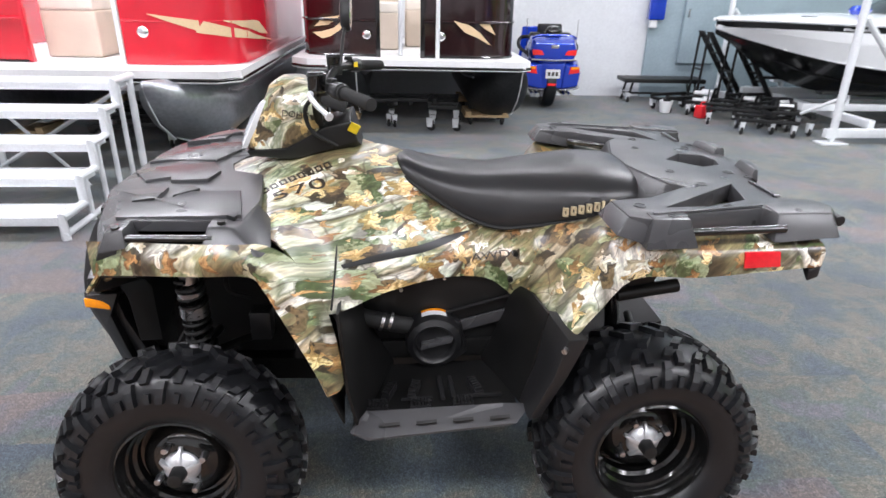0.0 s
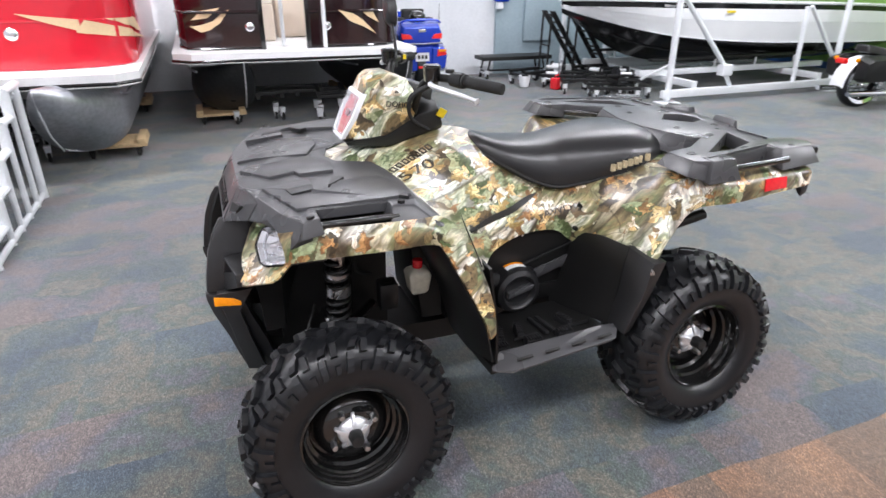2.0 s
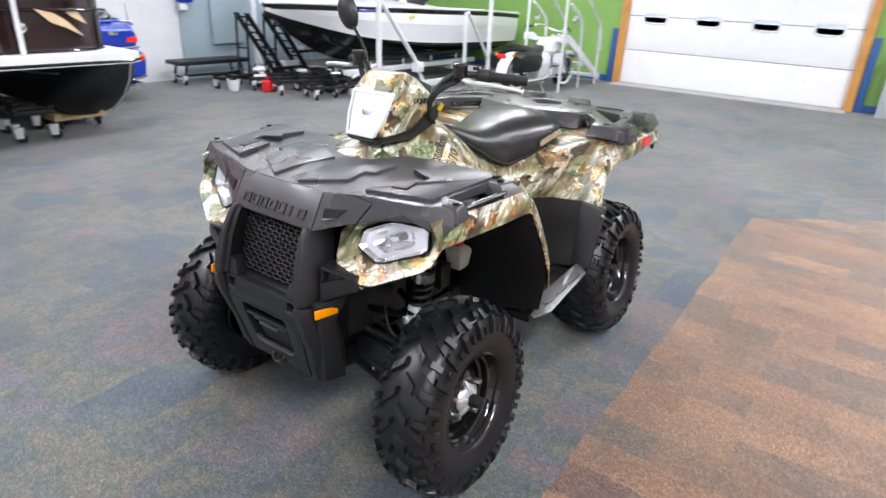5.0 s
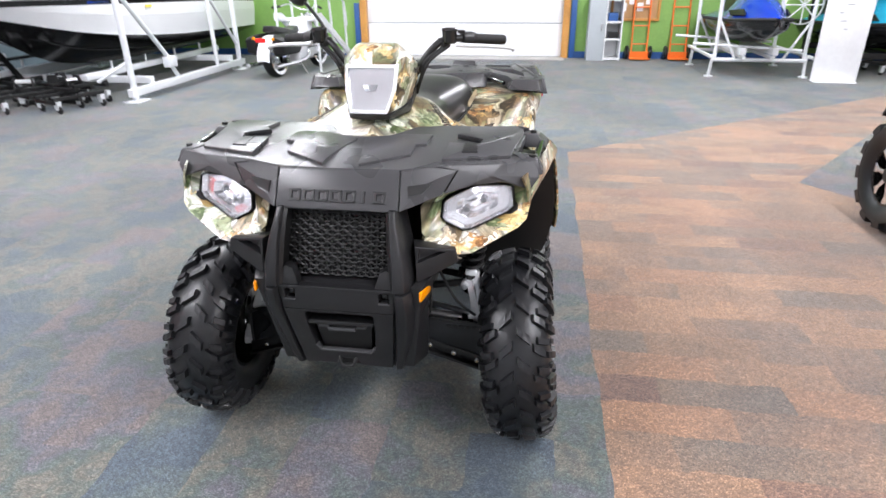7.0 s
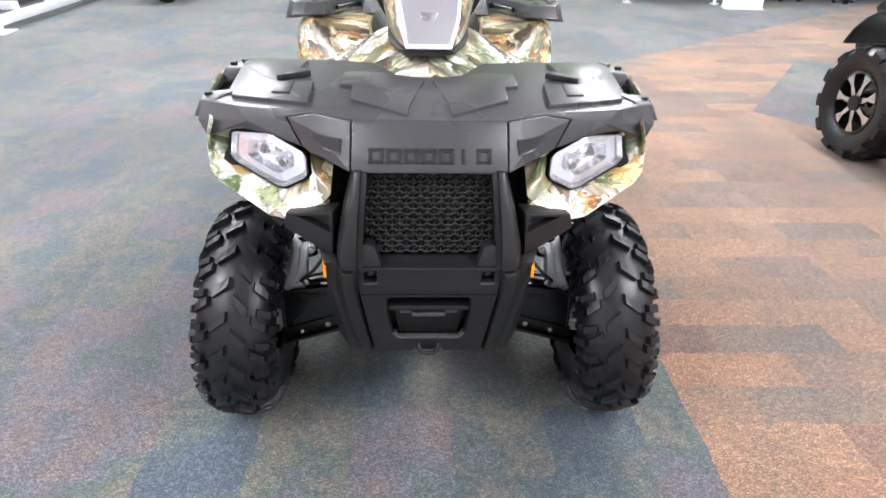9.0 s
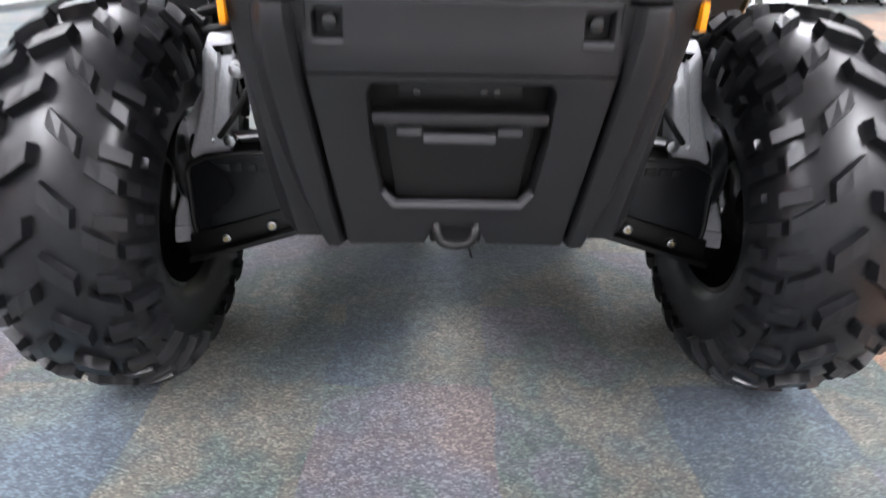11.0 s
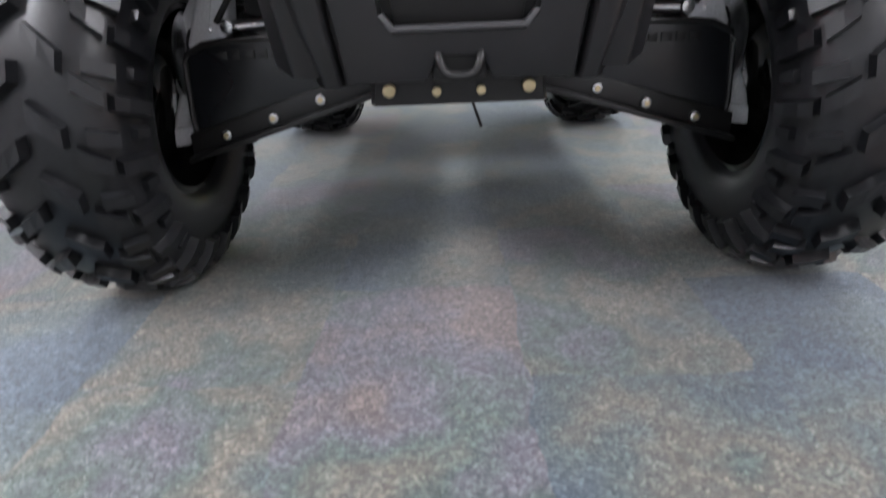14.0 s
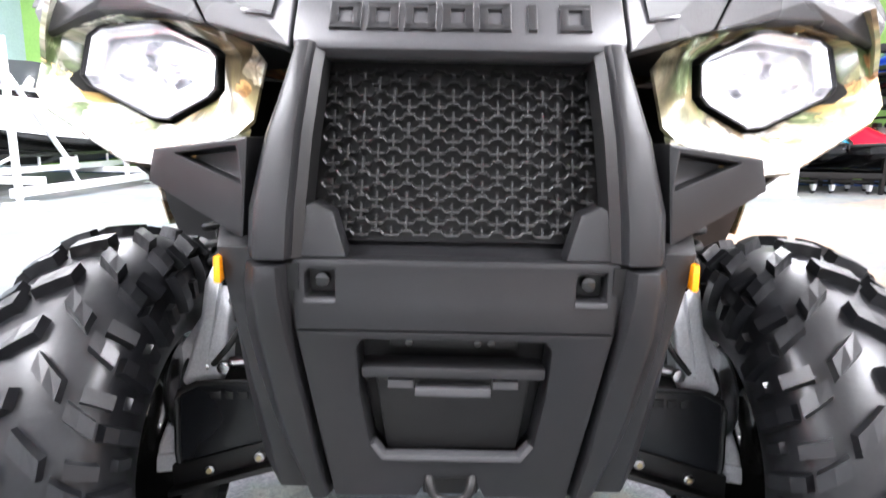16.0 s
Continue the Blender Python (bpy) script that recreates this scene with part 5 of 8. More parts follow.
    head = part("mirror_head", bm_loft(rows), BLACK, mir, "black oval mirror shell")
    part("mirror_glass", bm_loft([[(-0.2325, q[1] + (0.331 - q[1]) * 0.06, q[2] + (1.392 - q[2]) * 0.06) for q in rows[-1]], [(-0.2300, q[1] + (0.331 - q[1]) * 0.10, q[2] + (1.392 - q[2]) * 0.10) for q in rows[-1]]]), CHROME, mir, "mirror glass")
    part("dash", bm_loft([[(-0.30, -0.09, 1.15), (-0.30, 0.09, 1.15), (-0.23, 0.08, 1.12), (-0.23, -0.08, 1.12)], [(-0.31, -0.08, 1.19), (-0.31, 0.08, 1.19), (-0.22, 0.07, 1.16), (-0.22, -0.07, 1.16)]]), LINER, hb, "black instrument housing", bevel=0.008)
    part("tag", bm_box((-0.20, -0.10, 1.082), (0.03, 0.004, 0.03), rot=Euler((0.3, 0.5, 0.2))), YELLOW, hb, "small yellow hang tag")
    part("tag", bm_box((-0.214, 0.268, 1.224), (0.012, 0.014, 0.016)), YELLOW, hb, "small yellow switch")
    part("steering_column", bm_rod((-0.30, 0, 1.08), (-0.36, 0, 0.95), 0.03, 14), LINER, hb)


handlebar()

# -- printed marks on the body --
def lay_on(bm, tree, nrm, origin):
    """Presses a printed mark onto the curved body, a hair above it."""
    for v in bm.verts:
        high = (v.co - origin).dot(nrm)
        hit = tree.ray_cast(v.co + nrm * 0.07, -nrm, 0.14)[0]
        if hit:
            v.co = hit + nrm * (0.0016 if high > 0.001 else -0.0010)
    return bm


for s in (1, -1):
    tree = BODY_TREES[s]
    nrm = Vector((0.06, s * 0.55, 0.83)).normalized()
    xd = Vector((-s * 0.174, 0.108, -s * 0.022))
    xd = (xd - nrm * xd.dot(nrm)).normalized()
    yd = nrm.cross(xd)
    rot = Matrix((xd, yd, nrm)).transposed().to_4x4()
    mid = Vector((-0.345, s * 0.272, 0.948))
    for k in range(9):
        o = mid + xd * (-0.118 + 0.0275 * k) + yd * 0.040
        w = 0.021
        bm = bmesh.new()
        for a0, a1, b0, b1 in ((0, 1, 0.78, 1), (0, 1, 0, 0.22), (0, 0.25, 0.22, 0.78), (0.75, 1, 0.22, 0.78)):
            bm_prism([o + xd * w * a + yd * 0.026 * b for a, b in ((a0, b0), (a1, b0), (a1, b1), (a0, b1))], nrm * 0.003, bm)
        part("printed_block", lay_on(bm, tree, nrm, o), DARKINK, QUAD, "dark printed block")
    bm = bm_text("570", 0.058, 0.003, Matrix.Translation(mid) @ rot @ Matrix.Diagonal((1.9, 0.9, 1, 1)))
    part("lettering", lay_on(bm, tree, nrm, mid), DARKINK, QUAD, "dark printed figures", smooth=0)
    n2 = Vector((0.0, s * 0.97, 0.2)).normalized()
    x2 = Vector((-s * 1.0, 0, -s * 0.12))
    x2 = (x2 - n2 * x2.dot(n2)).normalized()
    rot2 = Matrix((x2, n2.cross(x2), n2)).transposed().to_4x4()
    mid = Vector((0.216, s * 0.235, 0.722))
    part("lettering", lay_on(bm_text("AWD", 0.036, 0.003, Matrix.Translation(mid) @ rot2 @ Matrix.Diagonal((1.4, 0.9, 1, 1))), tree, n2, mid), DARKINK, QUAD, "dark printed lettering", smooth=0)

# -- rear rack --


def rear_rack():
    outer = [(0.660, 0.0), (0.658, 0.075), (0.712, 0.270), (0.748, 0.305), (0.612, 0.402), (0.490, 0.430), (0.498, 0.552), (0.548, 0.575), (0.640, 0.575), (0.655, 0.533), (0.880, 0.488), (0.892, 0.530), (1.035, 0.530), (1.064, 0.500), (1.045, 0.415), (0.974, 0.398), (0.970, 0.258), (1.048, 0.145), (1.054, 0.0)]
    loop = outer + [(x, -y) for x, y in outer[::-1][1:-1]]
    holes = [[(0.822, 0.0), (0.905, 0.088), (0.972, 0.060), (0.988, 0.0), (0.972, -0.060), (0.905, -0.088)]]
    for s in (1, -1):
        holes.append([(0.622, s * 0.482), (0.735, s * 0.474), (0.866, s * 0.418), (0.902, s * 0.274)])
    rk = part("rear_rack", bm_plate(loop, holes, 0.972, 0.052), RACK, QUAD, "black textured plastic rear rack", bevel=0.005)
    for s in (1, -1):
        # sloping skirts: front wedge beside the seat, front and rear rail blocks, centre arm
        part("rack_arm", bm_loft([side(r, s) for r in ([(0.462, 0.418, 0.930), (0.466, 0.565, 0.925), (0.560, 0.585, 0.900), (0.600, 0.400, 0.912)], [(0.488, 0.432, 0.968), (0.496, 0.550, 0.968), (0.552, 0.570, 0.968), (0.605, 0.408, 0.968)])]), RACK, rk, bevel=0.004)
        part("rail_block", bm_loft([side(r, s) for r in ([(0.528, 0.535, 0.905), (0.532, 0.602, 0.900), (0.668, 0.598, 0.903), (0.668, 0.52, 0.905)], [(0.548, 0.530, 0.976), (0.548, 0.582, 0.974), (0.640, 0.582, 0.974), (0.648, 0.525, 0.976)])]), RACK, rk, bevel=0.005)
        part("rail_block", bm_loft([side(r, s) for r in ([(0.868, 0.45, 0.912), (0.872, 0.575, 0.908), (1.045, 0.572, 0.922), (1.078, 0.50, 0.930), (1.066, 0.43, 0.93)], [(0.890, 0.470, 0.978), (0.890, 0.538, 0.975), (1.032, 0.536, 0.976), (1.060, 0.495, 0.978), (1.044, 0.425, 0.978)])]), RACK, rk, bevel=0.005)
        part("centre_arm", bm_loft([side(r, s) for r in ([(0.618, 0.010, 0.905), (0.618, 0.085, 0.905), (0.680, 0.290, 0.905), (0.760, 0.290, 0.915), (0.76, 0.010, 0.915)], [(0.656, 0.010, 0.967), (0.655, 0.076, 0.967), (0.708, 0.272, 0.967), (0.76, 0.290, 0.967), (0.76, 0.010, 0.967)])]), RACK, rk, bevel=0.004)
        part("side_step", bm_prism(side([(0.560, 0.552, 0.9735), (0.880, 0.482, 0.9735), (0.880, 0.472, 0.9735), (0.560, 0.540, 0.9735)], s), (0, 0, 0.005)), RACK, rk, bevel=0.001)
        part("rail", bm_rod(side([(0.64, 0.570, 0.935)], s)[0], side([(0.90, 0.560, 0.942)], s)[0], 0.011, 12), GLOSSBLACK, rk, "gloss black steel rail")
        part("rail", bm_rod(side([(0.590, 0.385, 0.940)], s)[0], side([(0.760, 0.290, 0.940)], s)[0], 0.010, 12), GLOSSBLACK, rk, "gloss black steel rail")
        part("clamp", bm_rod(side([(1.066, 0.485, 0.952)], s)[0], side([(1.066, 0.528, 0.950)], s)[0], 0.014, 12), LINER, rk)
        # raised blocks along the rear edge
        part("raised_block", bm_loft([side(r, s) for r in ([(1.018, 0.070, 0.970), (1.000, 0.205, 0.970), (1.026, 0.205, 0.955), (1.066, 0.145, 0.930), (1.070, 0.070, 0.930)], [(1.030, 0.076, 0.994), (1.012, 0.198, 0.994), (1.022, 0.200, 0.994), (1.052, 0.142, 0.994), (1.056, 0.076, 0.994)])]), RACK, rk, bevel=0.004)
        part("raised_lip", bm_prism(side([(0.960, 0.262, 0.972), (0.974, 0.262, 0.972), (0.978, 0.398, 0.972), (0.964, 0.398, 0.972)], s), (0, 0, 0.006)), RACK, rk, bevel=0.003)
        for bx, by, r in ((0.552, 0.476, 0.0165), (0.786, 0.480, 0.0165), (0.808, 0.284, 0.0165), (0.954, 0.155, 0.0165), (0.992, 0.205, 0.013), (0.770, 0.150, 0.013), (0.600, 0.560, 0.009), (0.955, 0.515, 0.011)):
            z = 0.9725 if r > 0.012 else 0.9755
            ring = part("bolt_socket", bm_revolve([(r * 0.78, 0.0), (r * 0.82, 0.0022), (r, 0.0020), (r * 1.02, 0.0)], (bx, s * by, z), "z", 20), RACK, rk)
            part("bolt", bm_rod((bx, s * by, z - 0.01), (bx, s * by, z + 0.0008), r * 0.78, 16), LINER, ring)
    # tail box below
    part("tail_box", bm_loft([[(0.93, -0.22, 0.84), (0.93, 0.22, 0.84), (1.05, 0.20, 0.86), (1.05, -0.20, 0.86)], [(0.90, -0.24, 0.93), (0.90, 0.24, 0.93), (1.06, 0.22, 0.94), (1.06, -0.22, 0.94)]]), BLACK, QUAD, bevel=0.008)


rear_rack()

# -- footwells, engine covers, chassis --
for s in (1, -1):
    fb = part("footboard", bm_prism(side([(-0.200, 0.250, 0.340), (-0.195, 0.560, 0.350), (0.270, 0.545, 0.372), (0.285, 0.250, 0.362)], s), (0, 0, -0.03)), LINER, QUAD, "black ribbed footboard")
    part("foot_edge", bm_loft([side(r, s) for r in ([(-0.200, 0.572, 0.352), (-0.198, 0.576, 0.354), (-0.196, 0.584, 0.350), (-0.200, 0.580, 0.346)], [(-0.158, 0.538, 0.388), (-0.130, 0.545, 0.392), (-0.130, 0.620, 0.362), (-0.150, 0.616, 0.350)], [(0.22, 0.545, 0.412), (0.24, 0.545, 0.412), (0.255, 0.596, 0.384), (0.235, 0.598, 0.376)], [(0.298, 0.532, 0.398), (0.300, 0.532, 0.398), (0.302, 0.538, 0.395), (0.300, 0.538, 0.393)])]), RACK, fb, "grey worn footboard edge", bevel=0.004)
    for k in range(4):
        x = -0.12 + k * 0.10
        part("edge_groove", bm_prism(side([(x, 0.592, 0.3840 + 0.06 * (x + 0.12)), (x + 0.055, 0.590, 0.3875 + 0.06 * (x + 0.12)), (x + 0.055, 0.597, 0.383 + 0.06 * (x + 0.12)), (x, 0.599, 0.380 + 0.06 * (x + 0.12))], s), (0, 0, 0.003)), LINER, fb)
    # toothed pegs, a low kerb behind them and two centre ribs
    for px, py, lx, ly, turn in ((-0.128, 0.487, 0.060, 0.030, 0.0), (-0.004, 0.487, 0.060, 0.030, 0.0), (0.119, 0.487, 0.060, 0.030, 0.0), (-0.096, 0.415, 0.026, 0.070, 0.35), (-0.022, 0.415, 0.026, 0.070, 0.25), (0.160, 0.415, 0.026, 0.070, -0.3)):
        zb = 0.350 + 0.045 * (px + 0.2)
        rot = Euler((0, 0, s * turn))
        peg = part("foot_peg", bm_box((px, s * py, zb + 0.004), (lx, ly, 0.022), rot=rot), BLACK, fb, bevel=0.002)
        for k in range(6):
            f = (k - 2.5) / 6
            off = Vector((lx * f if lx > ly else 0.0, s * (ly * f if ly > lx else 0.0), 0.019))
            off.rotate(rot)
            part("peg_tooth", bm_box(Vector((px, s * py, zb)) + off, (0.005, ly * 0.9, 0.012) if lx > ly else (lx * 0.9, 0.006, 0.012), rot=rot), BLACK, peg)
    for px in (0.050, 0.082):
        part("board_rib", bm_prism(side([(px, 0.34, 0.352), (px + 0.014, 0.34, 0.352), (px + 0.018, 0.47, 0.366), (px + 0.004, 0.47, 0.366)], s), (0, 0, 0.012)), BLACK, fb, bevel=0.003)
    for xa, xb in ((-0.175, -0.105), (-0.060, 0.030), (0.120, 0.235)):
        part("board_kerb", bm_prism(side([(xa, 0.452, 0.352 + 0.045 * (xa + 0.2)), (xb, 0.452, 0.352 + 0.045 * (xb + 0.2)), (xb, 0.460, 0.352 + 0.045 * (xb + 0.2)), (xa, 0.460, 0.352 + 0.045 * (xa + 0.2))], s), (0, 0, 0.010)), BLACK, fb, bevel=0.001)
    # mudguard between the footwell and the rear wheel
    mud = part("mudguard", bm_sheet([side(r, s) for r in ([(0.300, 0.225, 0.630), (0.330, 0.36, 0.660), (0.345, 0.495, 0.668)], [(0.278, 0.225, 0.54), (0.310, 0.36, 0.56), (0.332, 0.495, 0.60)], [(0.235, 0.230, 0.42), (0.270, 0.36, 0.42), (0.302, 0.505, 0.44)], [(0.205, 0.235, 0.355), (0.250, 0.36, 0.362), (0.285, 0.515, 0.385)])], 0.008), LINER, QUAD, "black rear footwell wall", bevel=0.003)
    part("mudguard_edge", bm_loft([side(r, s) for r in ([(0.335, 0.480, 0.672), (0.375, 0.590, 0.640), (0.43, 0.585, 0.640), (0.40, 0.48, 0.660)], [(0.315, 0.495, 0.52), (0.345, 0.592, 0.52), (0.385, 0.585, 0.52), (0.36, 0.50, 0.52)], [(0.275, 0.510, 0.395), (0.290, 0.590, 0.385), (0.325, 0.580, 0.385), (0.31, 0.51, 0.39)])]), BLACK, mud, bevel=0.006)
    part("bolt", bm_rod((0.375, s * 0.575, 0.612), (0.362, s * 0.60, 0.612), 0.008, 10), STEEL, mud)
    # front footwell wall, engine flank and airbox cap
    part("front_kick_panel", bm_sheet([side(r, s) for r in ([(-0.225, 0.235, 0.70), (-0.225, 0.42, 0.715), (-0.225, 0.575, 0.715)], [(-0.175, 0.235, 0.51), (-0.180, 0.42, 0.50), (-0.205, 0.600, 0.50)], [(-0.090, 0.235, 0.345), (-0.135, 0.40, 0.35), (-0.185, 0.565, 0.36)])], 0.008), LINER, QUAD, "black front footwell wall")
    fl = part("engine_flank", bm_prism(side([(-0.22, 0.215, 0.345), (0.33, 0.215, 0.355), (0.34, 0.215, 0.62), (0.21, 0.215, 0.70), (-0.22, 0.215, 0.74)], s), (0, -s * 0.06, 0)), LINER, QUAD, "black engine side cover")
    # the paler rack plastic on this band stands in for a gloss highlight
    part("flank_band", bm_prism(side([(0.110, 0.222, 0.452), (0.300, 0.222, 0.508), (0.300, 0.222, 0.546), (0.110, 0.222, 0.490)], s), (0, s * 0.012, 0)), RACK, fl, bevel=0.003)
    part("flank_band", bm_prism(side([(0.080, 0.222, 0.520), (0.300, 0.222, 0.585), (0.300, 0.222, 0.592), (0.080, 0.222, 0.527)], s), (0, s * 0.010, 0)), BLACK, fl, bevel=0.002)
    part("flank_panel", bm_prism(side([(-0.16, 0.218, 0.36), (0.29, 0.218, 0.37), (0.29, 0.218, 0.43), (-0.16, 0.218, 0.42)], s), (0, s * 0.014, 0)), LINER, fl, bevel=0.004)
    for kx, kz in ((-0.060, 0.600), (0.075, 0.640), (0.170, 0.665)):
        part("push_pin", bm_rod((kx, s * 0.214, kz), (kx, s * 0.222, kz), 0.006, 10), STEEL, fl)
    cy, cz = 0.200, 0.440
    cap = part("clutch_cover", bm_revolve([(0.092, s * cy), (0.092, s * (cy + 0.058)), (0.086, s * (cy + 0.078)), (0.068, s * (cy + 0.088)), (0.062, s * (cy + 0.084)), (0.056, s * (cy + 0.066)), (0.030, s * (cy + 0.062)), (0.0, s * (cy + 0.062))], (0.045, 0, cz), "y", 40), BLACK, fl, "round black clutch cover")
    part("cover_neck", bm_prism(side([(0.045, cy, cz - 0.092), (0.045, cy, cz + 0.092), (0.130, cy, cz + 0.060), (0.155, cy, cz - 0.050), (0.110, cy, cz - 0.090)], s), (0, s * 0.050, 0)), BLACK, cap, bevel=0.010)
    # handle in paler rack plastic, its bright sheen put into the colour
    part("cover_handle", bm_prism(side([(0.000, cy + 0.060, cz - 0.022), (0.100, cy + 0.060, cz + 0.006), (0.106, cy + 0.060, cz + 0.026), (0.004, cy + 0.060, cz + 0.000)], s), (0, s * 0.026, 0)), RACK, cap, bevel=0.005)
    for nm, rad, o0, o1, mt, lb in (("warning_label", 0.0930, 0.018, 0.054, WHITE, "white warning label with an orange band"), ("label_band", 0.0945, 0.018, 0.030, AMBER, "orange band")):
        rows = [[(0.045 + rad * math.cos(a), s * (cy + o), cz + rad * math.sin(a)) for o in (o0, o1)] for a in [radians(66 + 5 * k) for k in range(11)]]
        part(nm, bm_sheet(rows, 0.0015), mt, cap, lb)
    hose = part("intake_hose", bm_tube(smooth_path(side([(-0.20, 0.235, 0.520), (-0.14, 0.250, 0.512), (-0.09, 0.250, 0.500), (-0.03, 0.235, 0.480)], s), 5), 0.028, 14), GRIP, fl, "black rubber intake hose")
    for hx in (-0.125, -0.100):
        part("hose_clamp", bm_rod((hx, s * 0.250, 0.508), (hx + 0.010, s * 0.250, 0.505), 0.031, 18), STEEL, hose, "steel hose clamp")

ch = bmesh.new()
bm_loft([[(x, -h, z), (x, h, z), (x, h * 0.95, z + 0.075), (x, -h * 0.95, z + 0.075)] for x, h, z in ((-0.792, 0.128, 0.232), (-0.74, 0.140, 0.228), (-0.20, 0.170, 0.236), (0.50, 0.170, 0.262), (0.85, 0.130, 0.350))], bm=ch)
bm_loft([[(x, -h, z), (x, h, z), (x, h, z + 0.06), (x, -h, z + 0.06)] for x, h, z in ((-0.905, 0.125, 0.300), (-0.80, 0.125, 0.280), (-0.70, 0.125, 0.265))], bm=ch)
chassis = part("chassis", ch, LINER, QUAD, "black underbody and frame")
part("engine_block", bm_loft([[(-0.30, -0.17, 0.33), (-0.30, 0.17, 0.33), (0.45, 0.17, 0.33), (0.45, -0.17, 0.33)], [(-0.35, -0.12, 0.80), (-0.35, 0.12, 0.80), (0.55, 0.12, 0.82), (0.55, -0.12, 0.82)]]), LINER, QUAD, "dark engine and airbox mass", bevel=0.02)
part("radiator", bm_box((-0.84, 0, 0.68), (0.08, 0.30, 0.26)), LINER, QUAD)
part("front_frame", bm_loft([[(-0.80, -0.13, 0.33), (-0.80, 0.13, 0.33), (-0.42, 0.13, 0.33), (-0.42, -0.13, 0.33)], [(-0.78, -0.13, 0.86), (-0.78, 0.13, 0.86), (-0.42, 0.13, 0.88), (-0.42, -0.13, 0.88)]]), LINER, QUAD)
for yy in (0.104, -0.104):
    part("bolt", bm_rod((-0.785, yy, 0.256), (-0.806, yy, 0.256), 0.0105, 8), BRASS, chassis, "yellow zinc bolt", bevel=0.002)
    part("bolt", bm_rod((-0.785, yy * 0.32, 0.252), (-0.803, yy * 0.32, 0.252), 0.0075, 8), BRASS, chassis, bevel=0.0015)
part("drain_wire", bm_rod((-0.786, -0.018, 0.240), (-0.806, -0.032, 0.198), 0.0022, 8), LINER, chassis)

# -- suspension --
for s in (1, -1):
    arm = bmesh.new()
    for xa, xb in ((-0.67, -0.66), (-0.50, -0.63)):
        bm_tube(side([(xa, 0.13, 0.285), (xb, 0.43, 0.225)], s), 0.016, 10, arm)
        bm_tube(side([(xa + 0.02, 0.15, 0.43), (xb, 0.37, 0.47)], s), 0.013, 10, arm)
    a = part("front_arm", arm, LINER, QUAD, "black tubular front suspension arms")
    guard = rounded(rounded(side([(-0.703, 0.130, 0.255), (-0.703, 0.130, 0.344), (-0.703, 0.440, 0.328), (-0.703, 0.446, 0.190), (-0.703, 0.420, 0.185)], s)))
    gd = part("arm_guard", bm_prism(guard, (0.012, 0, 0)), GUARD, QUAD, "dark satin plastic suspension arm guard", bevel=0.004)
    part("guard_rim", bm_tube(guard + guard[:1], 0.005, 8), LINER, gd)
    for k in range(5):
        part("raised_mark", bm_box((-0.7045, s * (0.290 + k * 0.022), 0.310), (0.004, 0.014 if k % 2 else 0.017, 0.013)), LINER, gd, bevel=0.001)
    part("guard_flange", bm_prism(side([(-0.708, 0.115, 0.288), (-0.708, 0.455, 0.186), (-0.708, 0.455, 0.145), (-0.708, 0.115, 0.245)], s), (0.012, 0, 0)), LINER, gd, bevel=0.003)
    part("guard_foot", bm_prism(side([(-0.700, 0.115, 0.252), (-0.700, 0.455, 0.150), (-0.700, 0.455, 0.140), (-0.700, 0.115, 0.242)], s), (-0.030, 0, 0)), LINER, gd, bevel=0.003)
    for yy, zz in ((0.226, 0.235), (0.308, 0.208), (0.390, 0.183)):
        part("bolt", bm_rod((-0.705, s * yy, zz), (-0.716, s * yy, zz), 0.0092, 8), STEEL, gd, "bright zinc-plated bolt", bevel=0.002)
        part("bolt_tip", bm_rod((-0.714, s * yy, zz), (-0.719, s * yy, zz), 0.0045, 8), BRASS, gd)
    # ribbed aluminium upright
    up = bm_loft([[Vector((xc + dx, s * (yc + dy), z)) for dx, dy in ((-d, -w), (-d, w), (d, w), (d, -w))] for xc, yc, z, w, d in ((-0.660, 0.362, 0.520, 0.020, 0.018), (-0.662, 0.368, 0.490, 0.027, 0.022), (-0.664, 0.382, 0.420, 0.024, 0.022), (-0.664, 0.398, 0.350, 0.032, 0.024), (-0.662, 0.425, 0.270, 0.036, 0.025), (-0.660, 0.450, 0.210, 0.036, 0.025), (-0.660, 0.466, 0.172, 0.028, 0.024))])
    u = part("upright", up, CAST, QUAD, "cast aluminium steering upright", bevel=0.008, seg=3)
    part("rib", bm_loft([[Vector((-0.684 - d, s * (yc + dy), z)) for d, dy in ((0, -0.004), (0.006, 0), (0, 0.004))] for yc, z in ((0.368, 0.49), (0.382, 0.42), (0.396, 0.36))]), CAST, u)
    part("knuckle", bm_loft([side(q, s) for q in ([(-0.692, 0.440, 0.200), (-0.692, 0.488, 0.194), (-0.640, 0.488, 0.194), (-0.640, 0.440, 0.200)], [(-0.690, 0.450, 0.166), (-0.690, 0.492, 0.160), (-0.645, 0.492, 0.160), (-0.645, 0.450, 0.166)])]), CAST, u, "cast lower knuckle", bevel=0.006)
    part("web", bm_prism(side([(-0.655, 0.385, 0.45), (-0.655, 0.412, 0.43), (-0.650, 0.468, 0.35), (-0.650, 0.488, 0.26), (-0.650, 0.474, 0.18), (-0.655, 0.43, 0.22)], s), (0.012, 0, 0)), CAST, u, bevel=0.003)
    part("mount_ear", bm_rod(side([(-0.690, 0.342, 0.465)], s)[0], side([(-0.650, 0.342, 0.465)], s)[0], 0.014, 12), CAST, u, bevel=0.003)
    for zz, yy in ((0.465, 0.342), (0.353, 0.366)):
        part("bolt", bm_rod((-0.690, s * yy, zz), (-0.700, s * yy, zz), 0.011, 8), STEEL, u, bevel=0.002)
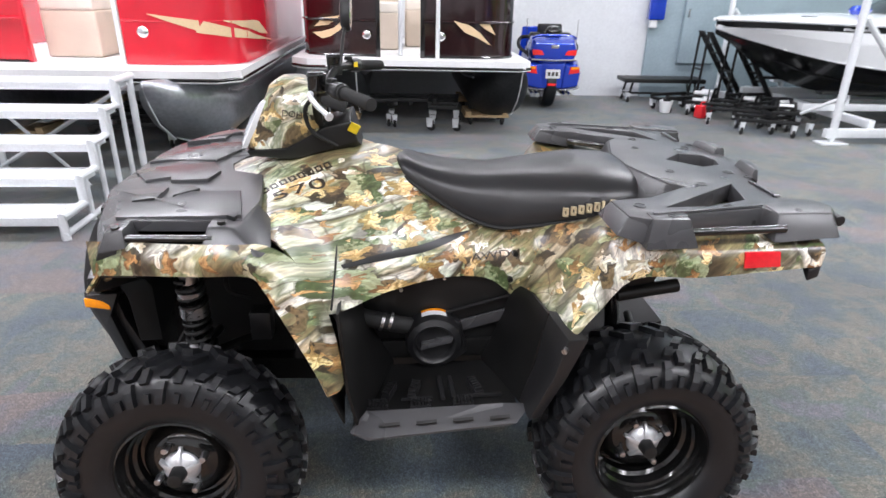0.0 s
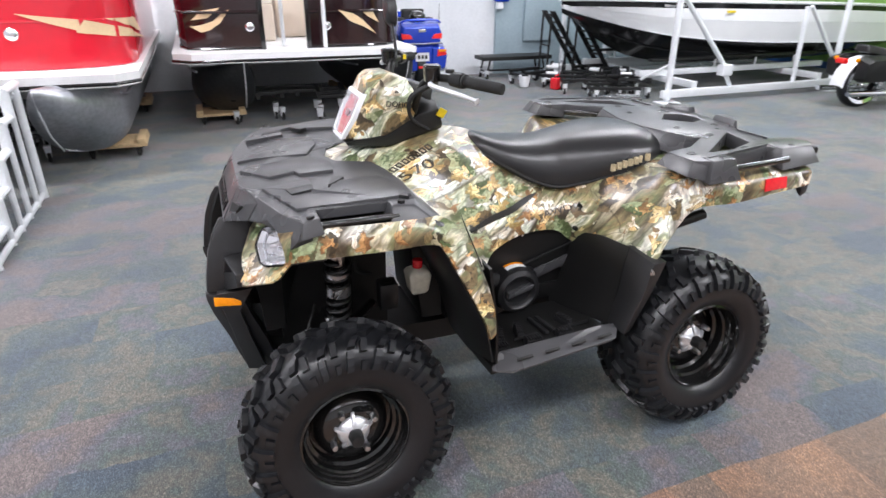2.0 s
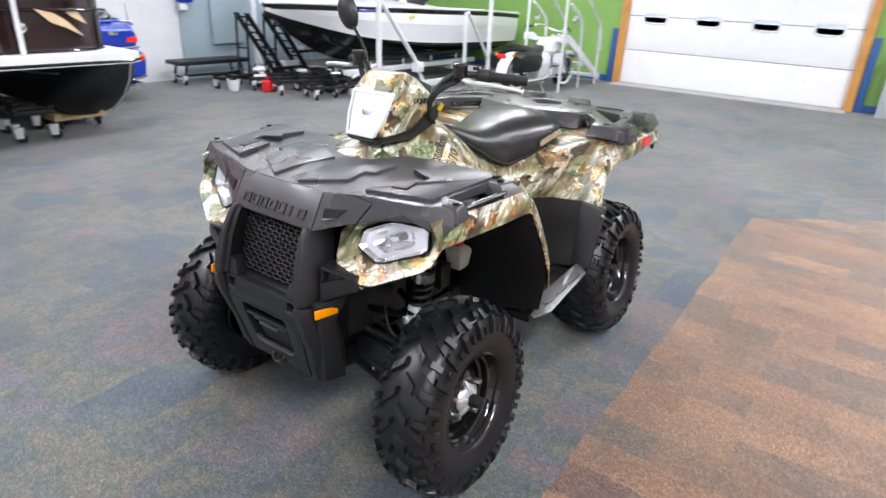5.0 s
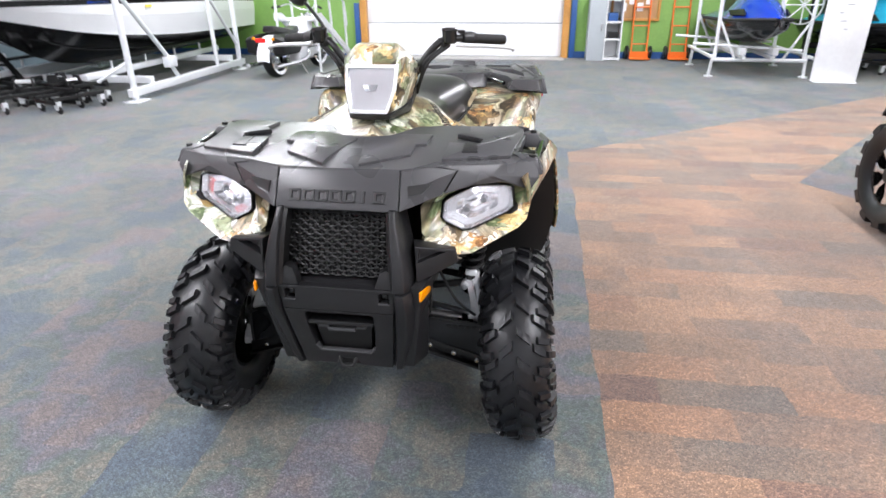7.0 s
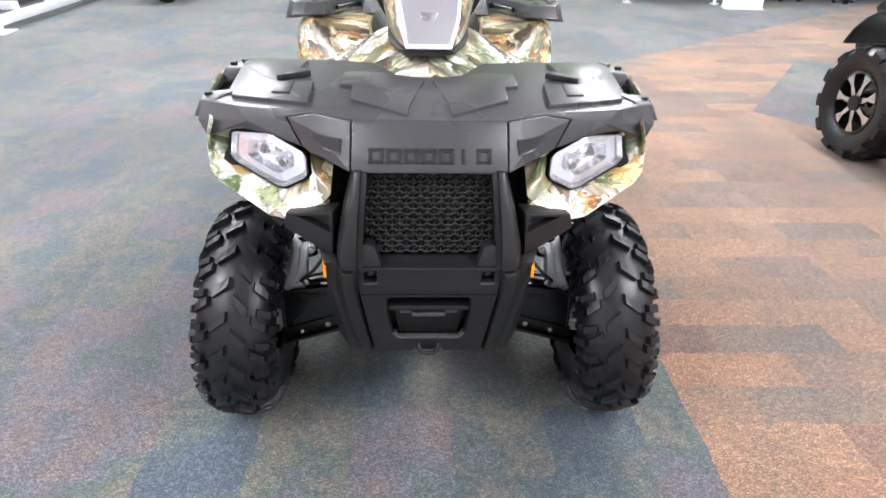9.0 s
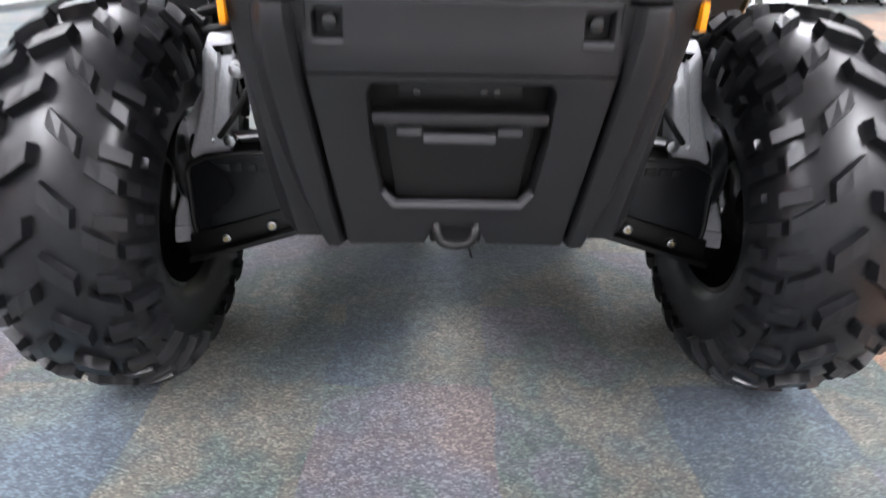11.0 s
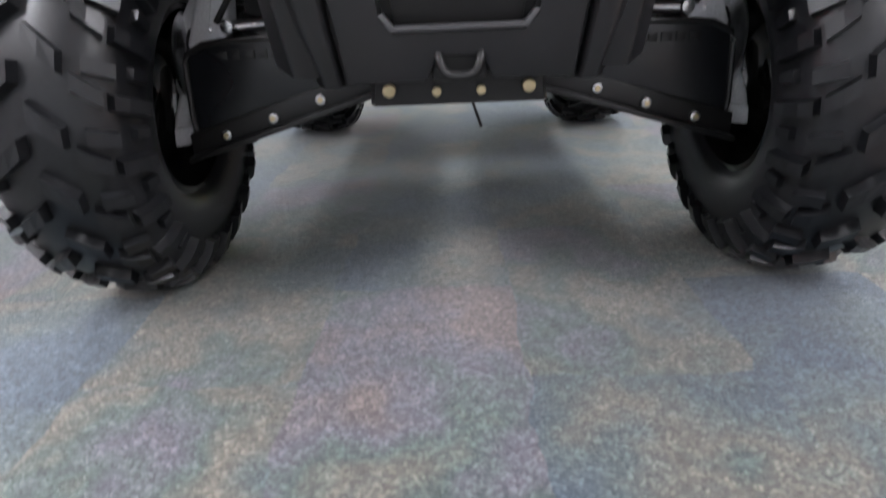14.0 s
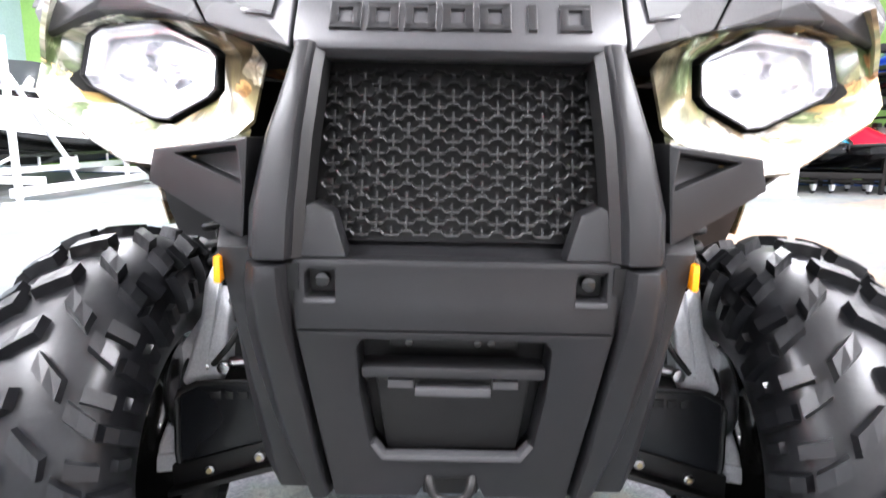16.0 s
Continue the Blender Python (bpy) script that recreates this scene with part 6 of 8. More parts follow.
    part("tie_rod", bm_rod(side([(-0.60, 0.12, 0.36)], s)[0], side([(-0.68, 0.40, 0.35)], s)[0], 0.010, 10), STEEL, u)
    part("brake_line", bm_tube(smooth_path(side([(-0.70, 0.26, 0.52), (-0.735, 0.31, 0.45), (-0.72, 0.345, 0.40), (-0.70, 0.38, 0.36)], s), 6), 0.005, 8), GRIP, u)
    part("drive_shaft", bm_rod(side([(-0.64, 0.12, 0.33)], s)[0], side([(-0.644, 0.44, 0.305)], s)[0], 0.018, 12), STEEL, QUAD, "steel half shaft")
    part("shaft_boot", bm_rod(side([(-0.643, 0.33, 0.312)], s)[0], side([(-0.644, 0.44, 0.305)], s)[0], 0.028, 16, r2=0.048), GRIP, QUAD)
    part("brake_disc", bm_revolve([(0.075, s * 0.452), (0.075, s * 0.456), (0.03, s * 0.458), (0.03, s * 0.45)], (-0.644, 0, 0.305), "y", 32, closed=True), STEEL, QUAD)
    # shock absorber: body, spring, collars
    a0, b0 = side([(-0.640, 0.395, 0.810), (-0.640, 0.352, 0.420)], s)
    d = (b0 - a0)
    sh = part("shock", bm_rod(a0, b0, 0.020, 14), GLOSSBLACK, QUAD, "black coil-over shock absorber")
    sd = d.normalized()
    e1 = sd.cross(Vector((1, 0, 0))).normalized()
    e2 = sd.cross(e1)
    coil = [a0 + d * (0.20 + 0.58 * k / 96) + 0.034 * (math.cos(k * math.tau / 12) * e1 + math.sin(k * math.tau / 12) * e2) for k in range(97)]
    part("spring", bm_tube(coil, 0.0065, 8), LINER, sh, "black coil spring")
    part("collar", bm_rod(a0 + d * 0.30, a0 + d * 0.34, 0.038, 16), STEEL, sh, "bright steel collar")
    part("collar", bm_rod(a0 + d * 0.42, a0 + d * 0.51, 0.040, 16), STEEL, sh, "bright steel collar")
    part("collar", bm_rod(a0 + d * 0.15, a0 + d * 0.24, 0.024, 16), STEEL, sh, "bright steel collar")
    part("collar", bm_rod(a0 + d * 0.79, a0 + d * 0.83, 0.046, 18), GLOSSBLACK, sh)
    # rear
    ra = bmesh.new()
    for xa, xb in ((0.42, 0.60), (0.72, 0.68)):
        bm_tube(side([(xa, 0.13, 0.30), (xb, 0.40, 0.24)], s), 0.018, 10, ra)
        bm_tube(side([(xa, 0.13, 0.46), (xb, 0.38, 0.42)], s), 0.014, 10, ra)
    bm_tube(side([(0.64, 0.12, 0.33), (0.65, 0.36, 0.305)], s), 0.02, 12, ra)
    part("rear_arm", ra, LINER, QUAD, "black rear suspension arms")
    ra0, rb0 = side([(0.60, 0.20, 0.80), (0.62, 0.30, 0.36)], s)
    part("shock", bm_rod(ra0, rb0, 0.024, 12), GLOSSBLACK, QUAD)
    # rear frame bracket and muffler end seen over the wheel
    part("frame_bracket", bm_prism(side([(0.56, 0.40, 0.80), (0.70, 0.40, 0.82), (0.66, 0.40, 0.70), (0.60, 0.40, 0.66)], s), (0, -s * 0.02, 0)), LINER, QUAD, bevel=0.004)
    part("frame_tube", bm_rod(side([(0.56, 0.40, 0.675)], s)[0], side([(0.735, 0.40, 0.705)], s)[0], 0.020, 12), LINER, QUAD)

# coolant bottle, hoses and electrics in the front wheel arch
for s in (-1,):
    bot = part("coolant_bottle", bm_loft([side([(-0.368 - a, 0.330 - b, z), (-0.368 - a, 0.330 + b, z), (-0.368 + a, 0.330 + b, z), (-0.368 + a, 0.330 - b, z)], s) for a, b, z in ((0.022, 0.024, 0.572), (0.030, 0.030, 0.585), (0.038, 0.036, 0.640), (0.034, 0.032, 0.655), (0.016, 0.016, 0.664))]), BOTTLE, QUAD, "milky plastic coolant bottle", bevel=0.008, seg=3)
    part("cap", bm_rod(side([(-0.368, 0.33, 0.662)], s)[0], side([(-0.368, 0.33, 0.690)], s)[0], 0.017, 16), REDPLASTIC, bot, "red screw cap", bevel=0.003)
    bot.location = (0, 0, -0.028)
    part("bracket", bm_box(side([(-0.470, 0.33, 0.570)], s)[0], (0.030, 0.012, 0.05)), GREYCAST, QUAD, "bare metal relay bracket", bevel=0.003)
    part("electrical_box", bm_box(side([(-0.47, 0.32, 0.55)], s)[0], (0.06, 0.06, 0.09)), BLACK, QUAD, bevel=0.006)
    part("hose", bm_tube(smooth_path(side([(-0.50, 0.20, 0.74), (-0.56, 0.28, 0.71), (-0.565, 0.29, 0.64), (-0.51, 0.26, 0.60)], s), 6), 0.007, 10), GRIP, QUAD)

# ---- the things round the hall ----
RED = simple("red_gelcoat", (0.62, 0.012, 0.03), 0.22, coat=0.7, spread=0.05, grain=8, wear=0.05)
DARKRED = simple("black_cherry_gelcoat", (0.016, 0.0045, 0.0055), 0.15, coat=0.7, wear=0.05)
GOLD = simple("tan_gold_graphic", (0.68, 0.50, 0.30), 0.4, spread=0.08)
DECKWHITE = simple("pale_deck_edge", (0.80, 0.80, 0.80), 0.45, spread=0.05)
BEIGE = simple("beige_vinyl", (0.58, 0.49, 0.40), 0.5, grain=300, relief=0.3)
PALEVINYL = simple("pale_vinyl", (0.70, 0.64, 0.56), 0.45, grain=300)
GALV = simple("dull_pontoon_aluminium", (0.44, 0.45, 0.48), 0.38, 0.85, grain=30, spread=0.2)
# float aluminium with the shade and dark reflections under the black boat mixed in
SHADEDALU = simple("shaded_pontoon_aluminium", (0.07, 0.072, 0.075), 0.40, 0.8, grain=30, spread=0.2)
WHITEALU = simple("white_aluminium", (0.80, 0.82, 0.84), 0.4, 0.25, grain=60, spread=0.08)
PLY = simple("bare_plywood", (0.50, 0.36, 0.20), 0.7, grain=50, spread=0.3)
GELWHITE = simple("white_gelcoat", (0.84, 0.85, 0.86), 0.18, coat=0.6, spread=0.03, wear=0.05)
GELBLACK = simple("black_gelcoat", (0.007, 0.007, 0.008), 0.2, coat=0.3, wear=0.05)
BLUEPAINT = simple("metallic_blue_paint", (0.01, 0.05, 0.50), 0.18, 0.3, coat=0.9, wear=0.05)
CYAN = simple("turquoise_gelcoat", (0.02, 0.40, 0.62), 0.25, coat=0.6)
ORANGE = simple("orange_enamel", (0.80, 0.17, 0.02), 0.4)
CORK = simple("cork", (0.45, 0.26, 0.12), 0.8, grain=120, spread=0.35)
GREYSTEEL = simple("grey_enamel", (0.42, 0.46, 0.48), 0.45, spread=0.06)
TINTED = simple("smoked_acrylic", (0.02, 0.022, 0.025), 0.06, wear=0.03)
TAIL = simple("red_tail_lens", (0.85, 0.02, 0.02), 0.15, coat=0.8)
INKBAR = simple("grey_print", (0.30, 0.32, 0.36), 0.6)


def put(ob, x, y, z=0.0, turn=0.0):
    ob.location, ob.rotation_euler = (x, y, z), (0, 0, radians(turn))
    return ob


def small_caster(parent, x, y, z, r=0.045, bright=True):
    fork = part("caster", bm_loft([[(x - 0.022, y - 0.03, z), (x + 0.022, y - 0.03, z), (x + 0.022, y + 0.03, z), (x - 0.022, y + 0.03, z)], [(x - 0.03, y - 0.04, z + r * 2.2), (x + 0.03, y - 0.04, z + r * 2.2), (x + 0.03, y + 0.04, z + r * 2.2), (x - 0.03, y + 0.04, z + r * 2.2)]]), WHITEALU if bright else LINER, parent, "bright swivel caster")
    part("caster_wheel", bm_revolve([(0, -0.016), (r * 0.8, -0.016), (r, -0.010), (r, 0.010), (r * 0.8, 0.016), (0, 0.016)], (x, y - 0.02, z - r + 0.048), "x", 18), GRIP, fork)


def frame_cart(x, y, turn, l=0.7, w=0.45, h=0.16, mat=LINER, name="dolly", label="black steel dolly on swivel casters", group="black steel dollies"):
    t = thing(name, label, "dolly", group)
    for k in (-1, 0, 1):
        part("cross_bar", bm_box((k * l * 0.45, 0, h), (0.05, w, 0.04)), mat, t, bevel=0.004)
    for k in (-1, 1):
        part("side_bar", bm_box((0, k * w * 0.45, h + 0.042), (l, 0.05, 0.04)), mat, t, bevel=0.004)
    for a in (-1, 1):
        for b in (-1, 1):
            small_caster(t, a * l * 0.43, b * w * 0.45, 0.045, 0.047)
    return put(t, x, y, 0, turn)


def wood_dolly(x, y, turn=0.0, w=0.55, l=0.45):
    t = thing("wooden_dolly", "bare plywood dolly on casters under a boat's float", "dolly", "wooden dollies")
    part("board", bm_box((0, 0, 0.115), (w, l, 0.03)), PLY, t, bevel=0.003)
    for a in (-1, 1):
        part("batten", bm_box((a * w * 0.42, 0, 0.15), (0.07, l, 0.04)), PLY, t, bevel=0.004)
        for b in (-1, 1):
            small_caster(t, a * w * 0.36, b * l * 0.36, 0.04, 0.04, False)
    return put(t, x, y, 0, turn)


def bm_float(cx, y0, y1, zc, R, rake=0.75, dx=0.0):
    """A round float with a sharp raked stem towards -y."""
    rings = []
    for f in (0.0, 0.06, 0.16, 0.32, 0.52, 0.76, 1.0):
        hw = R * math.sqrt(max(0.0, 1 - (1 - f) ** 2)) + 0.004
        ring = []
        for k in range(28):
            a = k * math.tau / 28
            z = zc + R * math.sin(a) * (0.96 + 0.04 * f) + 0.06 * (1 - f) * (1 if math.sin(a) > 0 else 0)
            low = 1 - (z - zc + R) / (2 * R)
            ring.append((cx + hw * math.cos(a) + dx * (1 - f) ** 1.5, y0 + 0.85 * f + (1 - f) ** 1.5 * rake * max(0.0, low) ** 1.6, z))
        rings.append(ring)
    rings.append([(cx + R * math.cos(k * math.tau / 28), y1, zc + R * math.sin(k * math.tau / 28)) for k in range(28)])
    return bm_loft(rings)


def fence_panel(parent, pts, z0, z1, mat, label, th=0.03):
    """A fence panel that follows a bent line on the deck, with a rail, a beading and end posts."""
    rows = [[(x, y, z) for x, y in pts] for z in (z0, z0 + 0.04, (z0 + z1) / 2, z1)]
    f = part("fence_panel", bm_sheet(rows, th), mat, parent, label)
    for z in (z0 + 0.37, z1 + 0.012):
        part("fence_rail", bm_tube([(x, y - 0.022, z) for x, y in pts], 0.014, 8), mat if z < z1 else CHROME, f)
    part("sill_strip", bm_tube([(x, y - 0.012, z0 + 0.008) for x, y in pts], 0.012, 6), GLOSSBLACK, f)
    return f


def swoosh(parent, base, pts, depth=-0.008, label="tan graphic stripe"):
    (bx, by), (dx, dy) = base
    for poly in pts:
        q = [(bx + dx * a, by + dy * a, z) for a, z in poly]
        part("graphic", bm_prism(q, (0, depth, 0)), GOLD, parent, label)


def wrapped_stripe(parent, line, rows):
    """A tan stripe pressed onto a bent panel; rows of distance along it, top and bottom height."""
    def spot(d):
        for (xa, ya), (xb, yb) in zip(line, line[1:]):
            n = math.hypot(xb - xa, yb - ya)
            if d <= n:
                f = d / n
                return xa + (xb - xa) * f + 0.034 * (yb - ya) / n, ya + (yb - ya) * f - 0.034 * (xb - xa) / n
            d -= n
        return line[-1]
    fine = []
    for (d0, a0, b0), (d1, a1, b1) in zip(rows, rows[1:]):
        for k in range(5):
            f = k / 5
            fine.append((d0 + (d1 - d0) * f, a0 + (a1 - a0) * f, b0 + (b1 - b0) * f))
    fine.append(rows[-1])
    part("graphic", bm_sheet([[(*spot(d), a) for d, a, b in fine], [(*spot(d), b) for d, a, b in fine]], 0.004), GOLD, parent, "tan graphic stripe")


def round_light(parent, x, y, z):
    part("docking_light", bm_revolve([(0, -0.018), (0.03, -0.016), (0.045, -0.008), (0.05, 0.0)], (x, y, z), "y", 20), CHROME, parent, "round chrome docking light")


def boat_deck(parent, outline, z):
    d = part("deck", bm_prism([(x, y, z - 0.055) for x, y in outline], (0, 0, 0.085)), DECKWHITE, parent, "pale vinyl deck")
    front = outline + outline[:1]
    part("deck_trim", bm_tube([(x, y, z - 0.045) for x, y in front], 0.016, 6), GLOSSBLACK, d, "black edge trim")
    part("deck_trim", bm_tube([(x, y, z - 0.062) for x, y in front], 0.009, 6), DECKWHITE, d, "white edge line")
    for k in range(6):
        y = 0.5 + min(p[1] for p in outline) + k * 0.5
        x0, x1 = min(p[0] for p in outline) + 0.15, max(p[0] for p in outline) - 0.1
        part("cross_member", bm_box(((x0 + x1) / 2, y, z - 0.095), (x1 - x0, 0.05, 0.07)), GALV, d)
    return d


def boat_seat(parent, x, y, z, w, d, h, mat=BEIGE):
    s = part("bench", bm_box((x, y, z + h * 0.25), (w, d, h * 0.5)), mat, parent, "beige vinyl bench", bevel=0.03, seg=3)
    part("cushion", bm_box((x, y, z + h * 0.56), (w * 0.98, d * 1.02, h * 0.14)), PALEVINYL, s, bevel=0.03, seg=3)
    part("back_cushion", bm_box((x, y + d * 0.42, z + h * 0.82), (w * 0.98, d * 0.3, h * 0.45)), mat, s, bevel=0.04, seg=3)
    return s


def red_boat():
    b = thing("pontoon_boat", "red pontoon boat with tan stripes on wooden dollies", "pontoon boat", "pontoon boats")
    Z = 0.84
    boat_deck(b, [(-4.35, 3.46), (-1.58, 3.46), (-1.42, 3.62), (-1.42, 7.9), (-4.35, 7.9)], Z)
    z0 = Z + 0.035
    f = fence_panel(b, [(-2.47, 3.90), (-2.1, 3.88), (-1.75, 3.93), (-1.58, 4.02), (-1.50, 4.2), (-1.49, 5.2), (-1.49, 7.6)], z0, z0 + 0.72, RED, "glossy red fence panel")
    bend = [(-2.47, 3.90), (-2.1, 3.88), (-1.75, 3.93), (-1.58, 4.02), (-1.50, 4.2), (-1.49, 5.2), (-1.49, 7.6)]
    wrapped_stripe(f, bend, [(0.24, 1.302, 1.300), (0.45, 1.275, 1.225), (0.66, 1.250, 1.160)])
    wrapped_stripe(f, bend, [(0.63, 1.165, 1.150), (0.70, 1.245, 1.140), (0.90, 1.195, 1.110), (1.30, 1.120, 1.070), (1.75, 1.055, 1.035), (2.15, 1.005, 1.000)])
    wrapped_stripe(f, bend, [(0.86, 1.252, 1.247), (1.05, 1.245, 1.190), (1.40, 1.235, 1.140), (1.60, 1.215, 1.105), (1.95, 1.085, 1.075)])
    round_light(f, -2.29, 3.855, 1.15)
    part("panel_post", bm_box((-2.50, 3.88, z0 + 0.36), (0.04, 0.05, 0.72)), WHITEALU, f, "pale aluminium post", bevel=0.008)
    g = fence_panel(b, [(-4.28, 7.6), (-4.28, 4.3), (-4.15, 4.05), (-3.8, 3.98), (-3.33, 3.96)], z0, z0 + 0.72, RED, "glossy red fence panel")
    round_light(g, -3.62, 3.935, 1.15)
    part("panel_post", bm_box((-3.31, 3.94, z0 + 0.36), (0.04, 0.05, 0.72)), RED, g, bevel=0.008)
    boat_seat(b, -3.15, 4.75, z0, 0.5, 0.75, 0.85)
    boat_seat(b, -2.2, 5.0, z0, 0.75, 0.9, 0.85)
    boat_seat(b, -2.75, 6.6, z0, 0.55, 0.6, 0.9)
    part("speaker", bm_revolve([(0, -0.012), (0.05, -0.01), (0.065, 0.0)], (-2.72, 6.28, 1.1), "y", 18), LINER, b, "round black speaker")
    for x in (-1.88, -3.95):
        fl = part("float", bm_float(x, 3.22, 7.6, 0.47, 0.305, dx=-0.24), GALV, b, "silver aluminium float with a pointed nose", smooth=50)
        part("strake", bm_tube(smooth_path([(x + 0.27, 3.9, 0.66), (x + 0.315, 4.4, 0.62), (x + 0.315, 7.4, 0.62)], 3), 0.014, 6), GALV, fl)
        part("nose_seam", bm_tube([(x - 0.24, 3.215, 0.80), (x - 0.24, 3.30, 0.62), (x - 0.24, 3.46, 0.42), (x - 0.24, 3.78, 0.22)], 0.008, 6), WHITEALU, fl)
        part("bracket", bm_box((x, 4.4, 0.785), (0.10, 0.9, 0.05)), GALV, fl)
    return b


red_boat()
wood_dolly(-1.80, 4.45)
wood_dolly(-1.86, 6.6)
wood_dolly(-3.95, 4.7)
wood_dolly(-3.95, 6.6)


def black_boat():
    b = thing("pontoon_boat", "black cherry pontoon boat with gold graphics on wooden dollies", "pontoon boat", "pontoon boats")
    Z = 0.82
    boat_deck(b, [(-1.20, 4.95), (-1.02, 4.78), (1.22, 4.68), (1.36, 4.78), (1.36, 7.9), (-1.20, 7.9)], Z)
    z0 = Z + 0.035
    f = fence_panel(b, [(-1.12, 7.4), (-1.12, 5.45), (-1.05, 5.22), (-0.85, 5.12), (-0.30, 5.05)], z0, z0 + 0.72, DARKRED, "glossy black cherry fence panel")
    swoosh(f, ((-0.98, 5.14), (0.56, -0.07)), [[(-0.02, 1.09), (0.16, 1.03), (0.32, 1.05), (0.52, 1.12), (0.70, 1.25), (0.60, 1.23), (0.40, 1.14), (0.16, 1.10)], [(0.02, 1.15), (0.30, 1.17), (0.55, 1.27), (0.20, 1.24)]])
    round_light(f, -0.40, 5.03, 1.08)
    g = fence_panel(b, [(0.22, 5.0), (0.75, 4.97), (1.05, 5.02), (1.20, 5.15), (1.25, 5.4), (1.25, 7.4)], z0, z0 + 0.72, DARKRED, "glossy black cherry fence panel")
    swoosh(g, ((0.52, 4.94), (0.5, 0.06)), [[(0.02, 1.24), (0.36, 1.20), (0.58, 1.13), (0.86, 0.99), (0.55, 1.07), (0.28, 1.12)], [(0.5, 1.24), (0.80, 1.22), (0.95, 1.10), (0.68, 1.17)]])
    round_light(g, 0.40, 4.955, 1.08)
    for x, y in ((-0.28, 5.04), (0.20, 5.0)):
        part("panel_post", bm_box((x, y, z0 + 0.36), (0.05, 0.05, 0.74)), GLOSSBLACK, b, bevel=0.01)
    for x, y in ((-0.04, 5.25), (0.36, 4.90)):
        part("panel_post", bm_rod((x, y, z0), (x, y, z0 + 0.75), 0.022, 12), WHITEALU, b, "bright aluminium post")
    boat_seat(b, -0.35, 6.2, z0, 0.6, 0.7, 0.85)
    boat_seat(b, 0.30, 6.6, z0, 0.55, 0.6, 0.9)
    boat_seat(b, 0.95, 6.0, z0, 0.45, 0.9, 0.85)
    for x in (-0.76, 1.06):
        fl = part("float", bm_float(x, 4.86, 7.8, 0.43, 0.31, dx=0.24), SHADEDALU, b, "aluminium float with a pointed nose, darkened for the shade under the deck", smooth=50)
        for s in (1, -1):
            part("strake", bm_tube(smooth_path([(x + s * 0.24, 5.4, 0.60), (x + s * 0.318, 6.0, 0.57), (x + s * 0.318, 7.3, 0.57)], 3), 0.012, 6), GALV, fl)
        part("nose_seam", bm_tube([(x + 0.24, 4.855, 0.74), (x + 0.24, 4.93, 0.56), (x + 0.24, 5.08, 0.38), (x + 0.24, 5.38, 0.18)], 0.008, 6), WHITEALU, fl)
        part("bracket", bm_box((x, 5.9, 0.755), (0.10, 0.9, 0.045)), GALV, fl)
    return b


black_boat()
wood_dolly(-0.80, 5.6)
wood_dolly(1.02, 5.75)
wood_dolly(-0.78, 6.9)
wood_dolly(1.04, 6.9)
for cx, cy, ct in ((-0.40, 5.55, 8), (0.10, 5.62, -6), (0.48, 5.5, 84)):
    frame_cart(cx, cy, ct, 0.62, 0.34, 0.28)
frame_cart(-2.75, 4.5, 12, 0.8, 0.5, 0.20)
frame_cart(-2.9, 5.3, -10, 0.8, 0.5, 0.20)


def boarding_stairs():
    t = thing("boarding_stairs", "white aluminium boarding stairs against the red boat", "stairs")
    x0, x1 = -3.35, -2.22
    steps = [(1.90, 0.15), (2.20, 0.32), (2.45, 0.50), (2.70, 0.68), (2.95, 0.85)]
    for y, z in steps:
        tr = part("tread", bm_box(((x0 + x1) / 2, y + 0.13, z - 0.03), (x1 - x0 - 0.06, 0.29, 0.06)), WHITEALU, t, "ribbed white tread", bevel=0.006)
        for k in range(4):
            part("tread_rib", bm_box(((x0 + x1) / 2, y + 0.03 + k * 0.065, z + 0.003), (x1 - x0 - 0.10, 0.012, 0.006)), WHITEALU, tr)
    for x in (x0, x1):
        pts = []
        for y, z in steps:
            pts += [(x, y - 0.02, z - 0.17 if z > 0.16 else 0.0), (x, y - 0.02, z + 0.005)]
        pts += [(x, 3.28, 0.855)]
        part("stringer", bm_tube(pts, 0.030, 8), WHITEALU, t, "white box-tube stringer")
        for y, z in steps[1:]:
            part("leg", bm_rod((x, y + 0.06, 0), (x, y + 0.06, z), 0.020, 8), WHITEALU, t)
        part("leg", bm_rod((x, 3.24, 0), (x, 3.24, 0.85), 0.028, 10), WHITEALU, t)
        part("foot_rail", bm_rod((x, 1.86, 0.03), (x, 3.26, 0.03), 0.022, 8), WHITEALU, t)
    part("brace", bm_rod((x0, 3.2, 0.12), (x1, 3.2, 0.8), 0.016, 8), WHITEALU, t)
    part("brace", bm_rod((x0, 3.2, 0.70), (x1 - 0.3, 2.9, 0.05), 0.014, 8), WHITEALU, t)
    return t


boarding_stairs()


